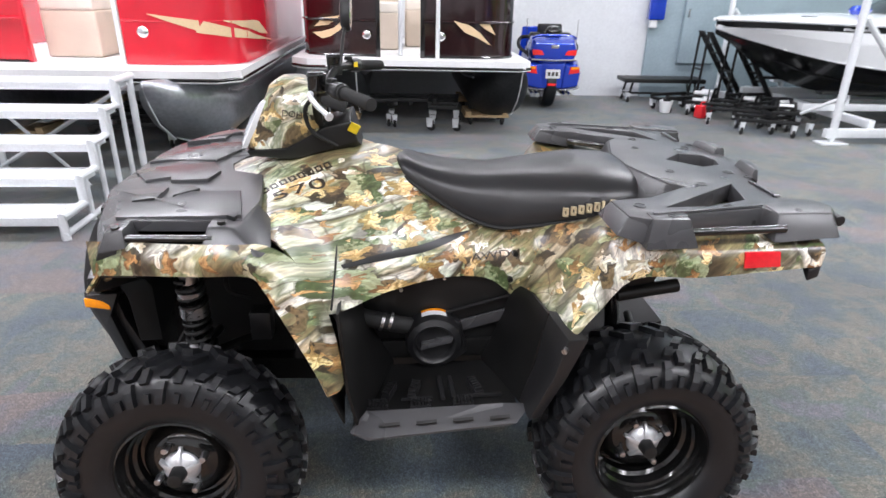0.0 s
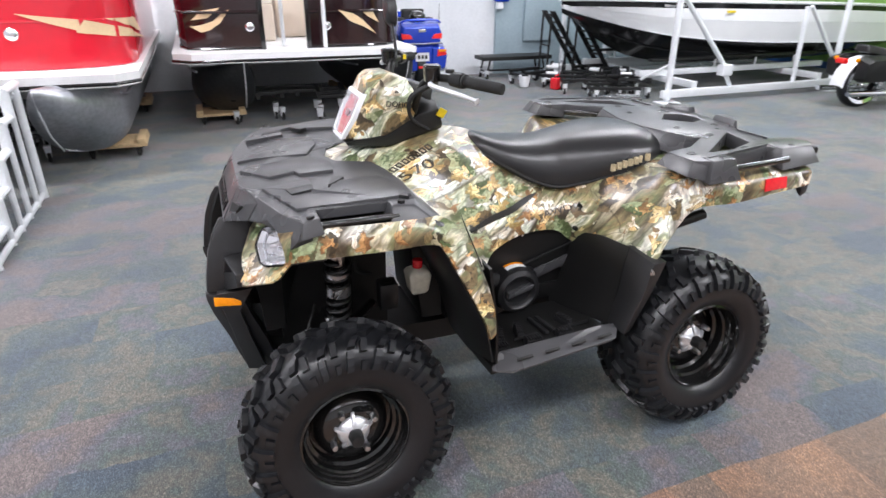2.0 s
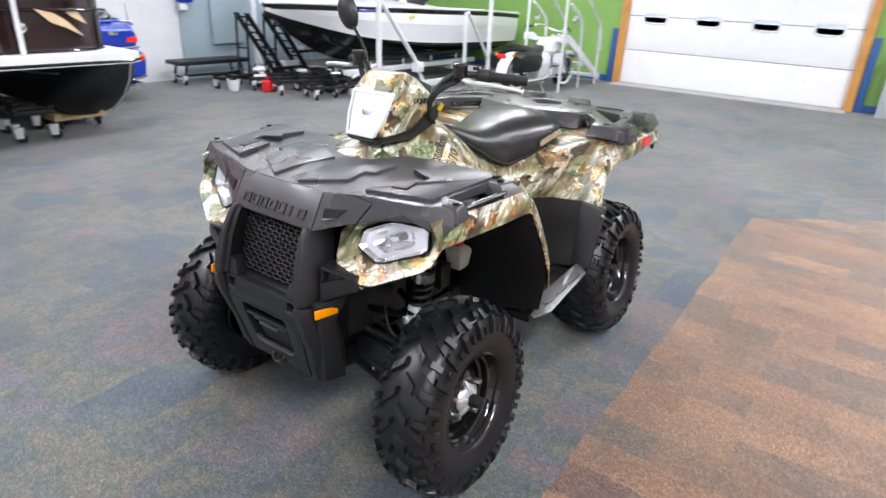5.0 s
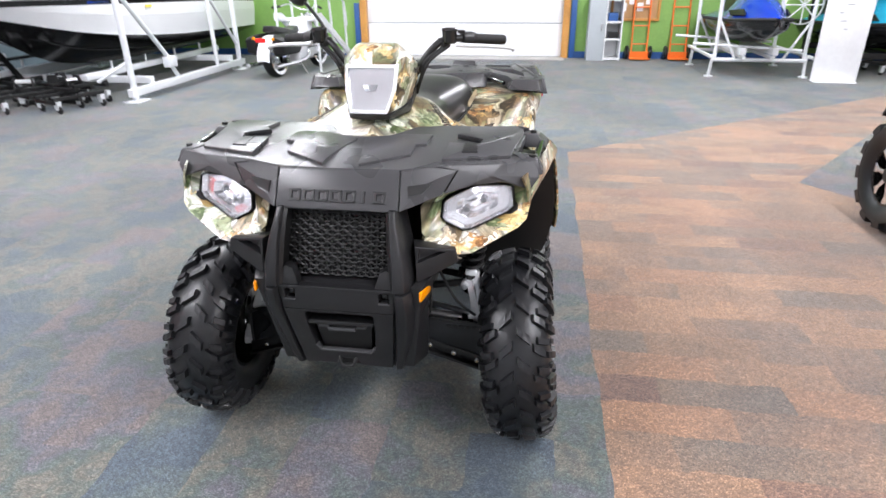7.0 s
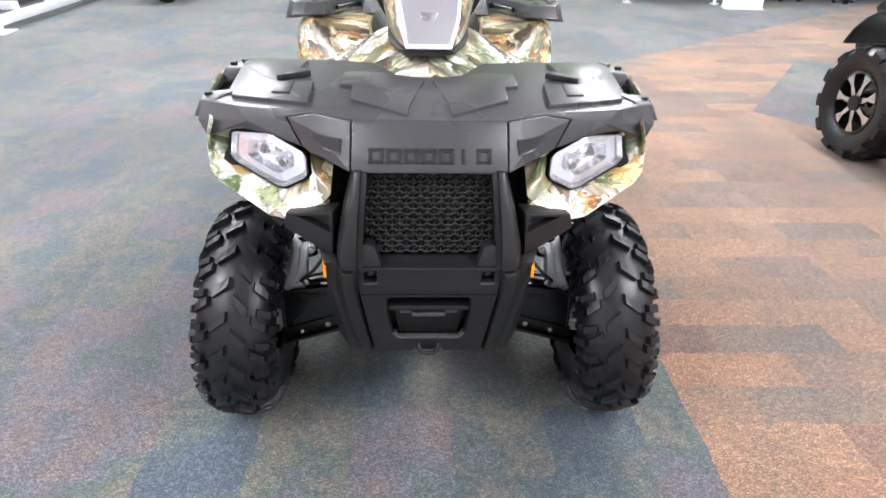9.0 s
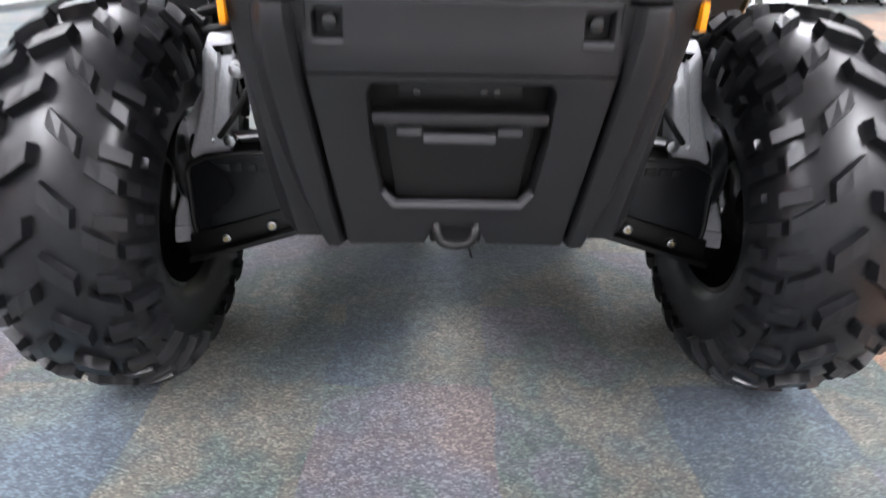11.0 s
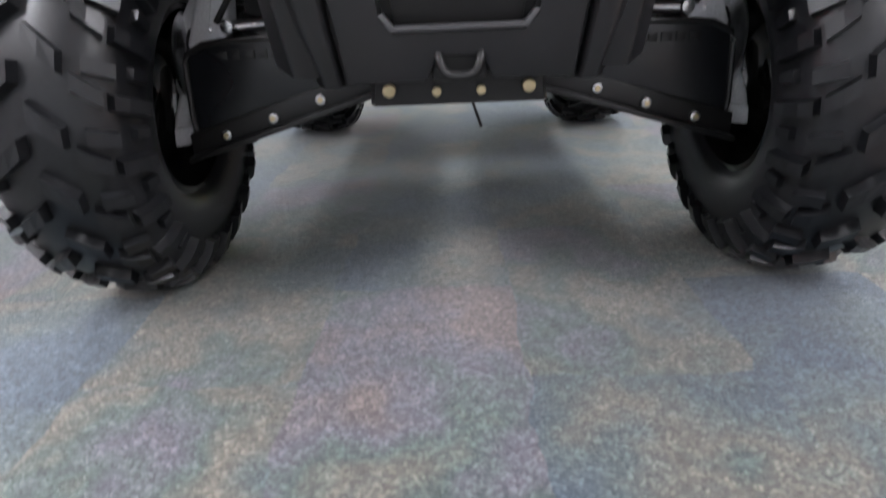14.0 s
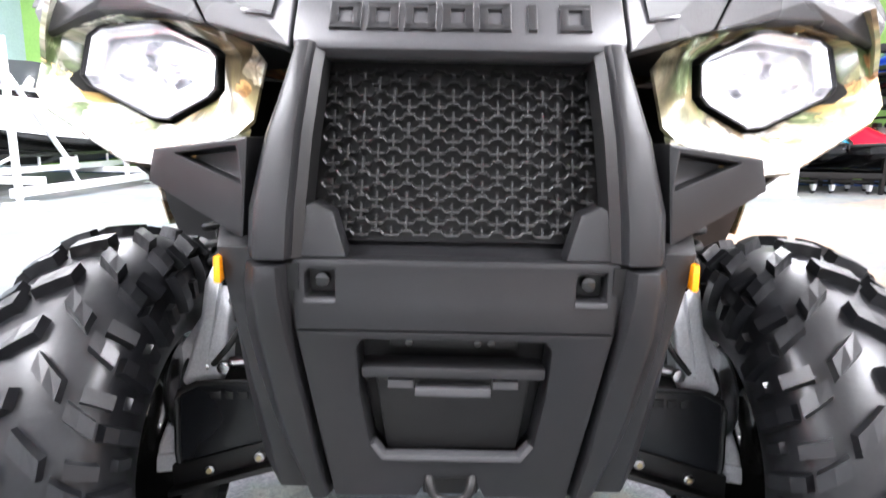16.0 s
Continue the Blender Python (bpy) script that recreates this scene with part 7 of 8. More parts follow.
def blue_motorcycle():
    t = thing("touring_motorcycle", "glossy blue touring motorcycle with top box and chrome exhausts", "motorcycle")

    def block(name, mat, rows, label="", parent=t, bevel=0.02):
        rings = [[(-w, y, z), (-w * 0.86, y, z + h), (w * 0.86, y, z + h), (w, y, z)] for y, w, z, h in rows]
        return part(name, bm_loft(rings), mat, parent, label, bevel=bevel, seg=3)
    tyre = part("rear_tyre", bm_revolve([(0.20, -0.075), (0.27, -0.09), (0.32, -0.06), (0.335, 0), (0.32, 0.06), (0.27, 0.09), (0.20, 0.075)], (0, 0.32, 0.335), "x", 36), RUBBER, t, "black road tyre")
    part("rim", bm_revolve([(0.03, -0.03), (0.20, -0.07), (0.20, 0.07), (0.03, 0.03)], (0, 0.32, 0.335), "x", 30), CHROME, tyre)
    part("front_wheel", bm_revolve([(0.02, -0.03), (0.20, -0.05), (0.30, -0.06), (0.325, 0), (0.30, 0.06), (0.20, 0.05), (0.02, 0.03)], (0, 2.0, 0.325), "x", 36), RUBBER, t)
    block("rear_fender", BLUEPAINT, [(0.02, 0.20, 0.30, 0.34), (0.20, 0.26, 0.30, 0.42), (0.9, 0.30, 0.40, 0.40)], "blue painted tail")
    for s in (1, -1):
        bag = part("saddlebag", bm_loft([[(s * x, y, z) for x, z in sec] for y, sec in ((0.0, [(0.14, 0.30), (0.36, 0.34), (0.385, 0.52), (0.34, 0.62), (0.16, 0.62)]), (0.15, [(0.12, 0.26), (0.39, 0.29), (0.42, 0.52), (0.37, 0.66), (0.14, 0.66)]), (0.65, [(0.12, 0.26), (0.40, 0.30), (0.42, 0.52), (0.37, 0.66), (0.14, 0.66)]), (0.8, [(0.16, 0.34), (0.33, 0.36), (0.36, 0.52), (0.32, 0.60), (0.18, 0.60)]))]), BLUEPAINT, t, "blue saddlebag", bevel=0.02, seg=3)
        part("tail_light", bm_prism([(s * 0.22, -0.006, 0.50), (s * 0.37, 0.0, 0.52), (s * 0.365, 0.0, 0.60), (s * 0.24, -0.006, 0.60)], (0, -0.014, 0)), TAIL, bag, "red tail light", bevel=0.006)
        part("indicator", bm_prism([(s * 0.25, -0.006, 0.565), (s * 0.36, 0.0, 0.57), (s * 0.358, 0.0, 0.60), (s * 0.25, -0.006, 0.60)], (0, -0.020, 0)), AMBER, bag, "amber indicator")
        part("bumper_trim", bm_tube(smooth_path([(s * 0.12, 0.02, 0.28), (s * 0.30, 0.0, 0.30), (s * 0.40, 0.10, 0.32), (s * 0.41, 0.5, 0.32)], 4), 0.014, 8), CHROME, bag, "chrome bumper trim")
        for k in range(2):
            part("exhaust", bm_rod((s * (0.20 + 0.07 * k), -0.04, 0.215), (s * (0.20 + 0.07 * k), 0.9, 0.235), 0.032, 16), CHROME, t, "chrome exhaust pipe")
        part("armrest", bm_tube(smooth_path([(s * 0.30, 0.25, 0.72), (s * 0.42, 0.5, 0.82), (s * 0.36, 0.75, 0.92), (s * 0.2, 0.6, 0.95)], 4), 0.025, 8), GRIP, t)
        part("mirror", bm_box((s * 0.46, 1.55, 1.05), (0.17, 0.06, 0.11)), BLUEPAINT, t, bevel=0.02)
        part("rear_speaker", bm_box((s * 0.22, 0.42, 0.95), (0.14, 0.14, 0.14)), LINER, t, bevel=0.03)
        part("aerial", bm_rod((s * 0.34, 0.25, 0.75), (s * 0.36, 0.3, 1.2), 0.004, 6), LINER, t)
    box = part("top_box", bm_loft([[(x, y, z) for x, z in sec] for y, sec in ((0.0, [(-0.27, 0.70), (-0.31, 0.80), (-0.26, 0.90), (0.26, 0.90), (0.31, 0.80), (0.27, 0.70)]), (0.14, [(-0.31, 0.67), (-0.34, 0.80), (-0.30, 0.97), (0.30, 0.97), (0.34, 0.80), (0.31, 0.67)]), (0.42, [(-0.30, 0.67), (-0.33, 0.80), (-0.28, 0.98), (0.28, 0.98), (0.33, 0.80), (0.30, 0.67)]))]), BLUEPAINT, t, "blue top box", bevel=0.02, seg=3)
    for s in (1, -1):
        part("tail_light", bm_prism([(s * 0.14, -0.004, 0.75), (s * 0.30, 0.01, 0.745), (s * 0.305, 0.01, 0.825), (s * 0.18, -0.004, 0.81)], (0, -0.016, 0)), TAIL, box, "red tail light", bevel=0.006)
    part("trim_strip", bm_tube([(-0.31, 0.0, 0.69), (0, -0.02, 0.68), (0.31, 0.0, 0.69)], 0.016, 8), CHROME, box, "chrome trim strip")
    part("box_badge", bm_box((0, -0.006, 0.86), (0.11, 0.012, 0.045)), CHROME, box, bevel=0.004)
    part("spoiler_rail", bm_tube(smooth_path([(-0.30, 0.08, 0.96), (-0.2, 0.03, 1.0), (0.2, 0.03, 1.0), (0.30, 0.08, 0.96)], 4), 0.015, 8), BLUEPAINT, box)
    part("plate", bm_box((0, -0.012, 0.50), (0.20, 0.012, 0.12)), WHITE, t, "pale plate with plain bars")
    for k in range(3):
        part("plate_bar", bm_box((-0.055 + 0.055 * k, -0.020, 0.50), (0.035, 0.006, 0.05)), DARKINK, t)
    part("centre_light", bm_box((0, -0.006, 0.355), (0.12, 0.02, 0.035)), TAIL, t, "small red centre light", bevel=0.004)
    part("backrest", bm_box((0, 0.48, 1.02), (0.34, 0.10, 0.22)), GRIP, t, "black padded backrest", bevel=0.03, seg=3)
    part("helmet_pad", bm_revolve([(0, 0.13), (0.08, 0.115), (0.125, 0.06), (0.13, 0.0), (0.11, -0.04)], (0.02, 0.30, 0.99), "z", 24), GLOSSBLACK, t, "round black luggage dome")
    part("saddle", bm_box((0, 0.85, 0.80), (0.36, 0.62, 0.12)), SEATVINYL, t, bevel=0.04, seg=3)
    block("front_fairing", BLUEPAINT, [(1.35, 0.30, 0.55, 0.50), (1.75, 0.34, 0.45, 0.62), (2.05, 0.22, 0.60, 0.35)], "blue front fairing")
    block("engine", CAST, [(0.75, 0.22, 0.22, 0.45), (1.45, 0.28, 0.22, 0.45)], "cast engine block")
    part("windscreen", bm_sheet([[(-0.26, 1.75, 1.02), (0, 1.85, 1.05), (0.26, 1.75, 1.02)], [(-0.20, 1.55, 1.38), (0, 1.62, 1.42), (0.20, 1.55, 1.38)]], 0.006), TINTED, t, "smoked windscreen")
    part("side_stand", bm_rod((-0.2, 0.9, 0.25), (-0.33, 0.9, 0.0), 0.014, 8), STEEL, t)
    return put(t, 2.07, 6.62, 0, -2)


blue_motorcycle()

# dispenser and door panel on the north wall
t = thing("towel_dispenser", "blue towel dispenser with a white lip on the wall", "dispenser")
part("body", bm_box((0, -0.06, 0.10), (0.24, 0.12, 0.34)), BLUEPAINT, t, bevel=0.02, seg=3)
part("lip", bm_box((-0.03, -0.05, -0.13), (0.11, 0.08, 0.11)), WHITE, t, "white lower lip", bevel=0.01)
part("window", bm_box((0, -0.123, 0.14), (0.10, 0.006, 0.10)), LENS, t)
put(t, 3.90 + 0.02, WY - 0.06, 1.25)
t = thing("wall_cupboard", "flat grey door panel standing proud of the wall", "wall panel", kind="structure")
part("panel", bm_box((0, -0.03, 0.75), (0.60, 0.06, 1.50)), BLUEGREY, t, bevel=0.006)
part("panel_handle", bm_box((-0.24, -0.07, 0.75), (0.02, 0.03, 0.12)), STEEL, t, bevel=0.004)
put(t, 4.68, WY - 0.06, 0.54)


def flat_bench():
    t = thing("flat_trolley", "low black flat trolley on casters by the grey wall", "trolley")
    part("top", bm_box((0, 0, 0.33), (1.25, 0.42, 0.06)), LINER, t, bevel=0.01)
    for s in (1, -1):
        for b in (1, -1):
            part("leg", bm_rod((s * 0.48, b * 0.15, 0.30), (s * 0.53, b * 0.15, 0.08), 0.018, 8), LINER, t)
            small_caster(t, s * 0.54, b * 0.15, 0.045, 0.045)
        part("end_bar", bm_rod((s * 0.53, -0.18, 0.12), (s * 0.53, 0.18, 0.12), 0.016, 8), LINER, t)
    part("long_bar", bm_rod((-0.53, 0, 0.12), (0.53, 0, 0.12), 0.016, 8), LINER, t)
    return put(t, 4.0, 7.5, 0, -2)


flat_bench()


def loading_ramp(x, y):
    t = thing("loading_ramp", "black steel loading ramp standing on its end", "loading ramp", "loading ramps")
    for s in (-1, 1):
        part("side_rail", bm_prism([(0, s * 0.13, 1.07), (0.09, s * 0.13, 1.07), (0.86, s * 0.13, 0.0), (0.78, s * 0.13, 0.0)], (0, 0.03, 0)), LINER, t, bevel=0.003)
        part("support_leg", bm_rod((0.03, s * 0.13, 1.05), (0.0, s * 0.13, 0.0), 0.018, 8), LINER, t)
    for k in range(9):
        f = (k + 0.5) / 9
        part("rung", bm_rod((0.045 + f * 0.775, -0.13, 1.07 - f * 1.07), (0.045 + f * 0.775, 0.16, 1.07 - f * 1.07), 0.014, 8), LINER, t)
    part("cross_bar", bm_rod((0.02, -0.13, 0.55), (0.02, 0.13, 0.55), 0.012, 8), LINER, t)
    return put(t, x, y)


loading_ramp(4.32, 7.05)
loading_ramp(4.62, 6.75)
# dollies, tubs and small gear in front of the speedboat
for cx, cy, ct, l, w, h in ((4.35, 6.35, -35, 0.75, 0.45, 0.14), (4.32, 5.80, -25, 0.7, 0.42, 0.16), (4.78, 5.85, 20, 0.7, 0.42, 0.18), (4.42, 5.22, -20, 0.66, 0.40, 0.13), (4.72, 5.30, -12, 0.5, 0.44, 0.22), (5.0, 6.5, 5, 0.7, 0.42, 0.2), (3.95, 6.75, 15, 0.6, 0.4, 0.16)):
    frame_cart(cx, cy, ct, l, w, h)


def wheel_chock(x, y, turn, tall=0.34):
    t = thing("wheel_cradle", "black steel wheel cradle with pale rollers", "wheel cradle", "wheel cradles")
    for s in (-1, 1):
        part("side_plate", bm_prism([(-0.16, s * 0.10, 0.0), (0.16, s * 0.10, 0.0), (0.10, s * 0.10, tall), (-0.02, s * 0.10, tall)], (0, 0.012, 0)), LINER, t, bevel=0.003)
    for k in range(3):
        part("roller", bm_rod((-0.08 + 0.06 * k, -0.10, 0.10 + 0.09 * k), (-0.08 + 0.06 * k, 0.11, 0.10 + 0.09 * k), 0.028, 12), WHITE if k else STEEL, t, "pale roller")
    return put(t, x, y, 0, turn)


for cx, cy, ct in ((4.18, 6.48, 60), (4.34, 6.62, 40), (4.80, 5.45, 75), (4.95, 5.75, 100), (4.62, 6.0, 30)):
    wheel_chock(cx, cy, ct)
t = thing("tub", "small white plastic tub on the carpet", "tub")
part("bowl", bm_revolve([(0.0, 0.004), (0.06, 0.004), (0.085, 0.17), (0.095, 0.175), (0.095, 0.165), (0.07, 0.012), (0.0, 0.012)], (0, 0, 0), "z", 24), WHITE, t)
put(t, 3.70, 6.50)
t = thing("toolbox", "small red plastic case on the carpet", "toolbox")
part("case", bm_box((0, 0, 0.09), (0.20, 0.13, 0.17)), REDPLASTIC, t, bevel=0.02, seg=3)
part("carry_handle", bm_tube(smooth_path([(-0.06, 0, 0.17), (-0.05, 0, 0.21), (0.05, 0, 0.21), (0.06, 0, 0.17)], 4), 0.010, 8), REDPLASTIC, t)
put(t, 4.08, 6.15, 0, 20)


def speedboat():
    t = thing("speedboat", "white speedboat with a black bottom on an aluminium lift", "speedboat")
    yc = 6.05
    # x, keel z, chine half width and z, knuckle, sheer half width and z
    st = [(4.00, 1.13, 0.015, 1.15, 0.03, 1.26), (4.25, 0.98, 0.20, 1.06, 0.36, 1.27), (4.65, 0.72, 0.46, 0.95, 0.64, 1.27), (5.2, 0.48, 0.74, 0.83, 0.88, 1.26), (5.9, 0.36, 0.92, 0.75, 1.02, 1.25), (6.8, 0.32, 0.98, 0.69, 1.08, 1.23), (7.8, 0.31, 1.0, 0.66, 1.10, 1.21), (8.8, 0.31, 1.0, 0.64, 1.08, 1.18), (9.6, 0.32, 0.98, 0.63, 1.04, 1.14)]

    def strip(fr, to, th=0.012):
        bm = bmesh.new()
        for s in (1, -1):
            rows = []
            for x, kz, cw, cz, sw, sz in st:
                q = {"keel": (0.0, kz), "chine": (cw, cz), "low": (cw + 0.006, cz + 0.012), "knuckle": (cw + 0.70 * (sw - cw), cz + 0.55 * (sz - cz)), "band": (sw - 0.02, sz - 0.075), "sheer": (sw, sz)}
                (w0, z0), (w1, z1) = q[fr], q[to]
                rows.append([(x, yc + s * (w0 + (w1 - w0) * f), z0 + (z1 - z0) * f - (0.03 * math.sin(f * math.pi) if fr == "keel" else 0)) for f in (0, 0.33, 0.66, 1)])
            bm_sheet(spline_rows(rows, 3, 1), th, bm)
        return bm
    hull = part("hull_bottom", strip("keel", "chine"), GELBLACK, t, "black hull bottom", smooth=50)
    part("hull_side", strip("low", "knuckle"), GELWHITE, t, "white gelcoat hull side", smooth=50)
    part("hull_side", strip("knuckle", "band"), GELWHITE, t, smooth=50)
    part("hull_band", strip("band", "sheer"), GELBLACK, t, "black band under the rub rail", smooth=50)
    for s in (1, -1):
        part("rub_rail", bm_tube(smooth_path([(x - (0.02 if k == 0 else 0), yc + s * (sw + 0.012), sz + 0.012) for k, (x, kz, cw, cz, sw, sz) in enumerate(st)], 4), 0.022, 8), GELWHITE, t, "white rub rail")
        part("chine_line", bm_tube(smooth_path([(x, yc + s * (cw + 0.012), cz + 0.01) for x, kz, cw, cz, sw, sz in st[2:]], 4), 0.012, 6), GELWHITE, t)
        part("spray_rail", bm_tube(smooth_path([(x, yc + s * cw * 0.6, kz + 0.6 * (cz - kz) - 0.045) for x, kz, cw, cz, sw, sz in st[2:]], 4), 0.016, 6), GELBLACK, hull)
    rows = [[(x, yc + s * sw * f, sz + 0.03 + 0.10 * min(1, (x - 4.0) / 1.5) * (1 - f * f)) for s, f in ((-1, 1), (-1, 0.6), (-1, 0.2), (1, 0.2), (1, 0.6), (1, 1))] for x, kz, cw, cz, sw, sz in st[:6]]
    part("foredeck", bm_sheet(spline_rows(rows, 3, 2), 0.02), GELWHITE, t, "white foredeck", smooth=50)
    part("aft_deck", bm_prism([(6.8, yc - 1.06, 1.22), (9.58, yc - 1.02, 1.16), (9.58, yc + 1.02, 1.16), (6.8, yc + 1.06, 1.22)], (0, 0, 0.03)), GELWHITE, t)
    part("transom", bm_prism([(9.58, yc, 0.33), (9.58, yc - 0.97, 0.63), (9.58, yc - 1.03, 1.15), (9.58, yc + 1.03, 1.15), (9.58, yc + 0.97, 0.63)], (0.03, 0, 0)), GELWHITE, t)
    part("swim_platform", bm_box((9.78, yc, 0.74), (0.36, 1.6, 0.05)), GELWHITE, t, bevel=0.015)
    part("windscreen", bm_sheet([[(6.5, yc - 0.95, 1.28), (6.15, yc - 0.5, 1.36), (6.1, yc, 1.38), (6.15, yc + 0.5, 1.36), (6.5, yc + 0.95, 1.28)], [(7.1, yc - 0.88, 1.62), (6.75, yc - 0.45, 1.70), (6.7, yc, 1.72), (6.75, yc + 0.45, 1.70), (7.1, yc + 0.88, 1.62)]], 0.012), TINTED, t, "smoked windscreen")
    part("stripe", bm_box((5.25, yc - 0.885, 1.215), (0.32, 0.02, 0.03), rot=Euler((0, 0, -0.28))), CHROME, t, "plain bright mark")
    part("sticker", bm_box((6.1, yc - 1.045, 1.13), (0.14, 0.012, 0.03)), YELLOW, t, "small yellow sticker")
    part("fender_ring", bm_revolve([(0.09, -0.05), (0.13, 0.0), (0.09, 0.05)], (5.45, yc - 0.55, 1.42), "z", 24), BLUEPAINT, t, "blue mooring ring")
    part("cleat", bm_rod((4.8, yc - 0.45, 1.33), (4.98, yc - 0.5, 1.33), 0.012, 8), CHROME, t, "chrome deck cleat")
    return t


speedboat()


def boat_lift():
    t = thing("boat_lift", "aluminium boat lift frame that carries the speedboat", "boat lift")
    T = lambda n, a, b, r=0.04, lab="": part(n, bm_rod(a, b, r, 10), WHITEALU, t, lab)
    for y, q in ((4.66, -1), (7.42, 1)):
        part("base_beam", bm_box((6.45, y, 0.125), (3.3, 0.07, 0.10)), WHITEALU, t, "aluminium base beam", bevel=0.006)
        for x in (4.90, 7.95):
            T("post", (x, y, 0.05), (x - 0.02, y + q * 0.0, 1.75), 0.042, "round aluminium post")
            T("foot_post", (x, y, 0.16), (x, y, 0.012), 0.030)
            part("foot_pad", bm_box((x, y - 0.01, 0.012), (0.30, 0.20, 0.022)), WHITEALU, t, "flat foot pad", bevel=0.004)
        T("diagonal_brace", (4.93, y, 1.36), (5.80, y, 0.46), 0.032)
        T("mid_post", (7.16, y, 0.14), (7.13, y, 1.20), 0.034)
        T("diagonal_brace", (7.20, y, 1.20), (7.93, y, 0.42), 0.028)
        T("diagonal_brace", (4.70, y - q * 0.35, 0.28), (4.90, y, 0.52), 0.02)
        part("winch_box", bm_box((5.83, y, 0.40), (0.17, 0.13, 0.15)), WHITEALU, t, "pale winch box", bevel=0.015)
        T("winch_leg", (5.85, y, 0.34), (5.98, y, 0.16), 0.03)
        part("cable", bm_rod((5.0, y, 1.3), (5.78, y, 0.44), 0.005, 6), STEEL, t, "steel winch cable")
    for x in (5.35, 7.7):
        part("cross_beam", bm_box((x, 6.04, 0.22), (0.08, 2.74, 0.09)), WHITEALU, t, bevel=0.006)
    for y in (5.35, 6.75):
        part("cradle_beam", bm_box((6.7, y, 0.30), (3.6, 0.09, 0.08)), WHITEALU, t, "cradle beam", bevel=0.006)
        for x in (5.5, 6.3, 7.1, 7.9):
            part("cradle_post", bm_rod((x, y, 0.30), (x, y, 0.47), 0.018, 8), WHITEALU, t)
        part("bunk_pad", bm_box((6.7, y, 0.475), (3.2, 0.10, 0.04)), LINER, t, "black bunk pad", bevel=0.01)
    return t


boat_lift()


def cruiser():
    """Faces +x; built round the rear wheel's contact."""
    t = thing("cruiser_motorcycle", "white and chrome cruiser motorcycle with black leather bags", "motorcycle")
    for nm, x, r, w in (("rear_tyre", 0.0, 0.32, 0.085), ("front_tyre", 1.40, 0.30, 0.06)):
        ty = part(nm, bm_revolve([(r * 0.68, -w * 0.8), (r * 0.86, -w), (r * 0.97, -w * 0.6), (r, 0), (r * 0.97, w * 0.6), (r * 0.86, w), (r * 0.68, w * 0.8)], (x, 0, r), "y", 36), RUBBER, t, "black tyre")
        part("white_wall", bm_revolve([(r * 0.70, -w * 0.85), (r * 0.84, -w * 1.01), (r * 0.84, w * 1.01), (r * 0.70, w * 0.85)], (x, 0, r), "y", 36), CHROME, ty, "chrome rim")
        for k in range(9):
            a = k * math.tau / 9
            part("spoke", bm_rod((x, 0, r), (x + r * 0.7 * math.cos(a), 0, r + r * 0.7 * math.sin(a)), 0.012, 6), CHROME, ty)
        rows = [[(x + (r + 0.045) * math.cos(radians(a)), yy, r + (r + 0.045) * math.sin(radians(a)) - abs(yy) * 0.3) for yy in (-0.11, -0.05, 0.05, 0.11)] for a in (range(30, 200, 17) if x == 0 else range(40, 190, 15))]
        part("fender", bm_sheet(rows, 0.01), GELWHITE, t, "white painted fender")
    part("tank", bm_loft([[(x, -w, z), (x, -w * 0.7, z + h), (x, w * 0.7, z + h), (x, w, z)] for x, w, z, h in ((0.62, 0.10, 0.66, 0.10), (0.78, 0.16, 0.64, 0.20), (1.02, 0.15, 0.66, 0.22), (1.16, 0.08, 0.72, 0.14))]), GELWHITE, t, "white fuel tank", bevel=0.03, seg=3)
    part("saddle", bm_loft([[(x, -w, z), (x, -w * 0.8, z + 0.10), (x, w * 0.8, z + 0.10), (x, w, z)] for x, w, z in ((-0.12, 0.12, 0.70), (0.12, 0.15, 0.66), (0.4, 0.17, 0.60), (0.65, 0.10, 0.66))]), SEATVINYL, t, "black saddle", bevel=0.03, seg=3)
    for s in (1, -1):
        part("saddlebag", bm_loft([[(x, s * 0.15, z0), (x, s * 0.32, z0 + 0.03), (x, s * 0.34, z1 - 0.05), (x, s * 0.15, z1)] for x, z0, z1 in ((-0.28, 0.38, 0.64), (-0.2, 0.34, 0.68), (0.22, 0.34, 0.68), (0.30, 0.40, 0.62))]), LINER, t, "black leather saddlebag with studs", bevel=0.015)
        part("exhaust", bm_tube(smooth_path([(0.75, s * 0.17, 0.42), (0.65, s * 0.23, 0.28), (0.3, s * 0.25, 0.22), (-0.4, s * 0.25, 0.22)], 5), 0.036, 12), CHROME, t, "chrome exhaust")
        part("fork", bm_rod((1.38, s * 0.10, 0.30), (1.12, s * 0.10, 0.92), 0.024, 10), CHROME, t, "chrome fork leg")
        part("indicator", bm_revolve([(0, -0.02), (0.022, -0.012), (0.025, 0.012), (0, 0.02)], (-0.30, s * 0.17, 0.62), "x", 14), AMBER, t)
        part("mirror", bm_revolve([(0, -0.01), (0.055, -0.005), (0.055, 0.01), (0, 0.012)], (1.02, s * 0.40, 1.18), "x", 18), CHROME, t)
        part("handle_grip", bm_rod((0.88, s * 0.36, 1.03), (0.78, s * 0.47, 1.01), 0.018, 10), GRIP, t)
        part("head_cover", bm_box((0.83, s * 0.20, 0.52), (0.30, 0.10, 0.24)), CHROME, t, "chrome engine cover", bevel=0.03, seg=3)
        part("footboard", bm_box((0.95, s * 0.30, 0.27), (0.30, 0.10, 0.025)), LINER, t, bevel=0.008)
        part("spot_lamp", bm_revolve([(0.0, 0.08), (0.05, 0.06), (0.06, 0.0), (0.0, -0.004)], (1.28, s * 0.20, 0.80), "x", 18), CHROME, t, "chrome spot lamp")
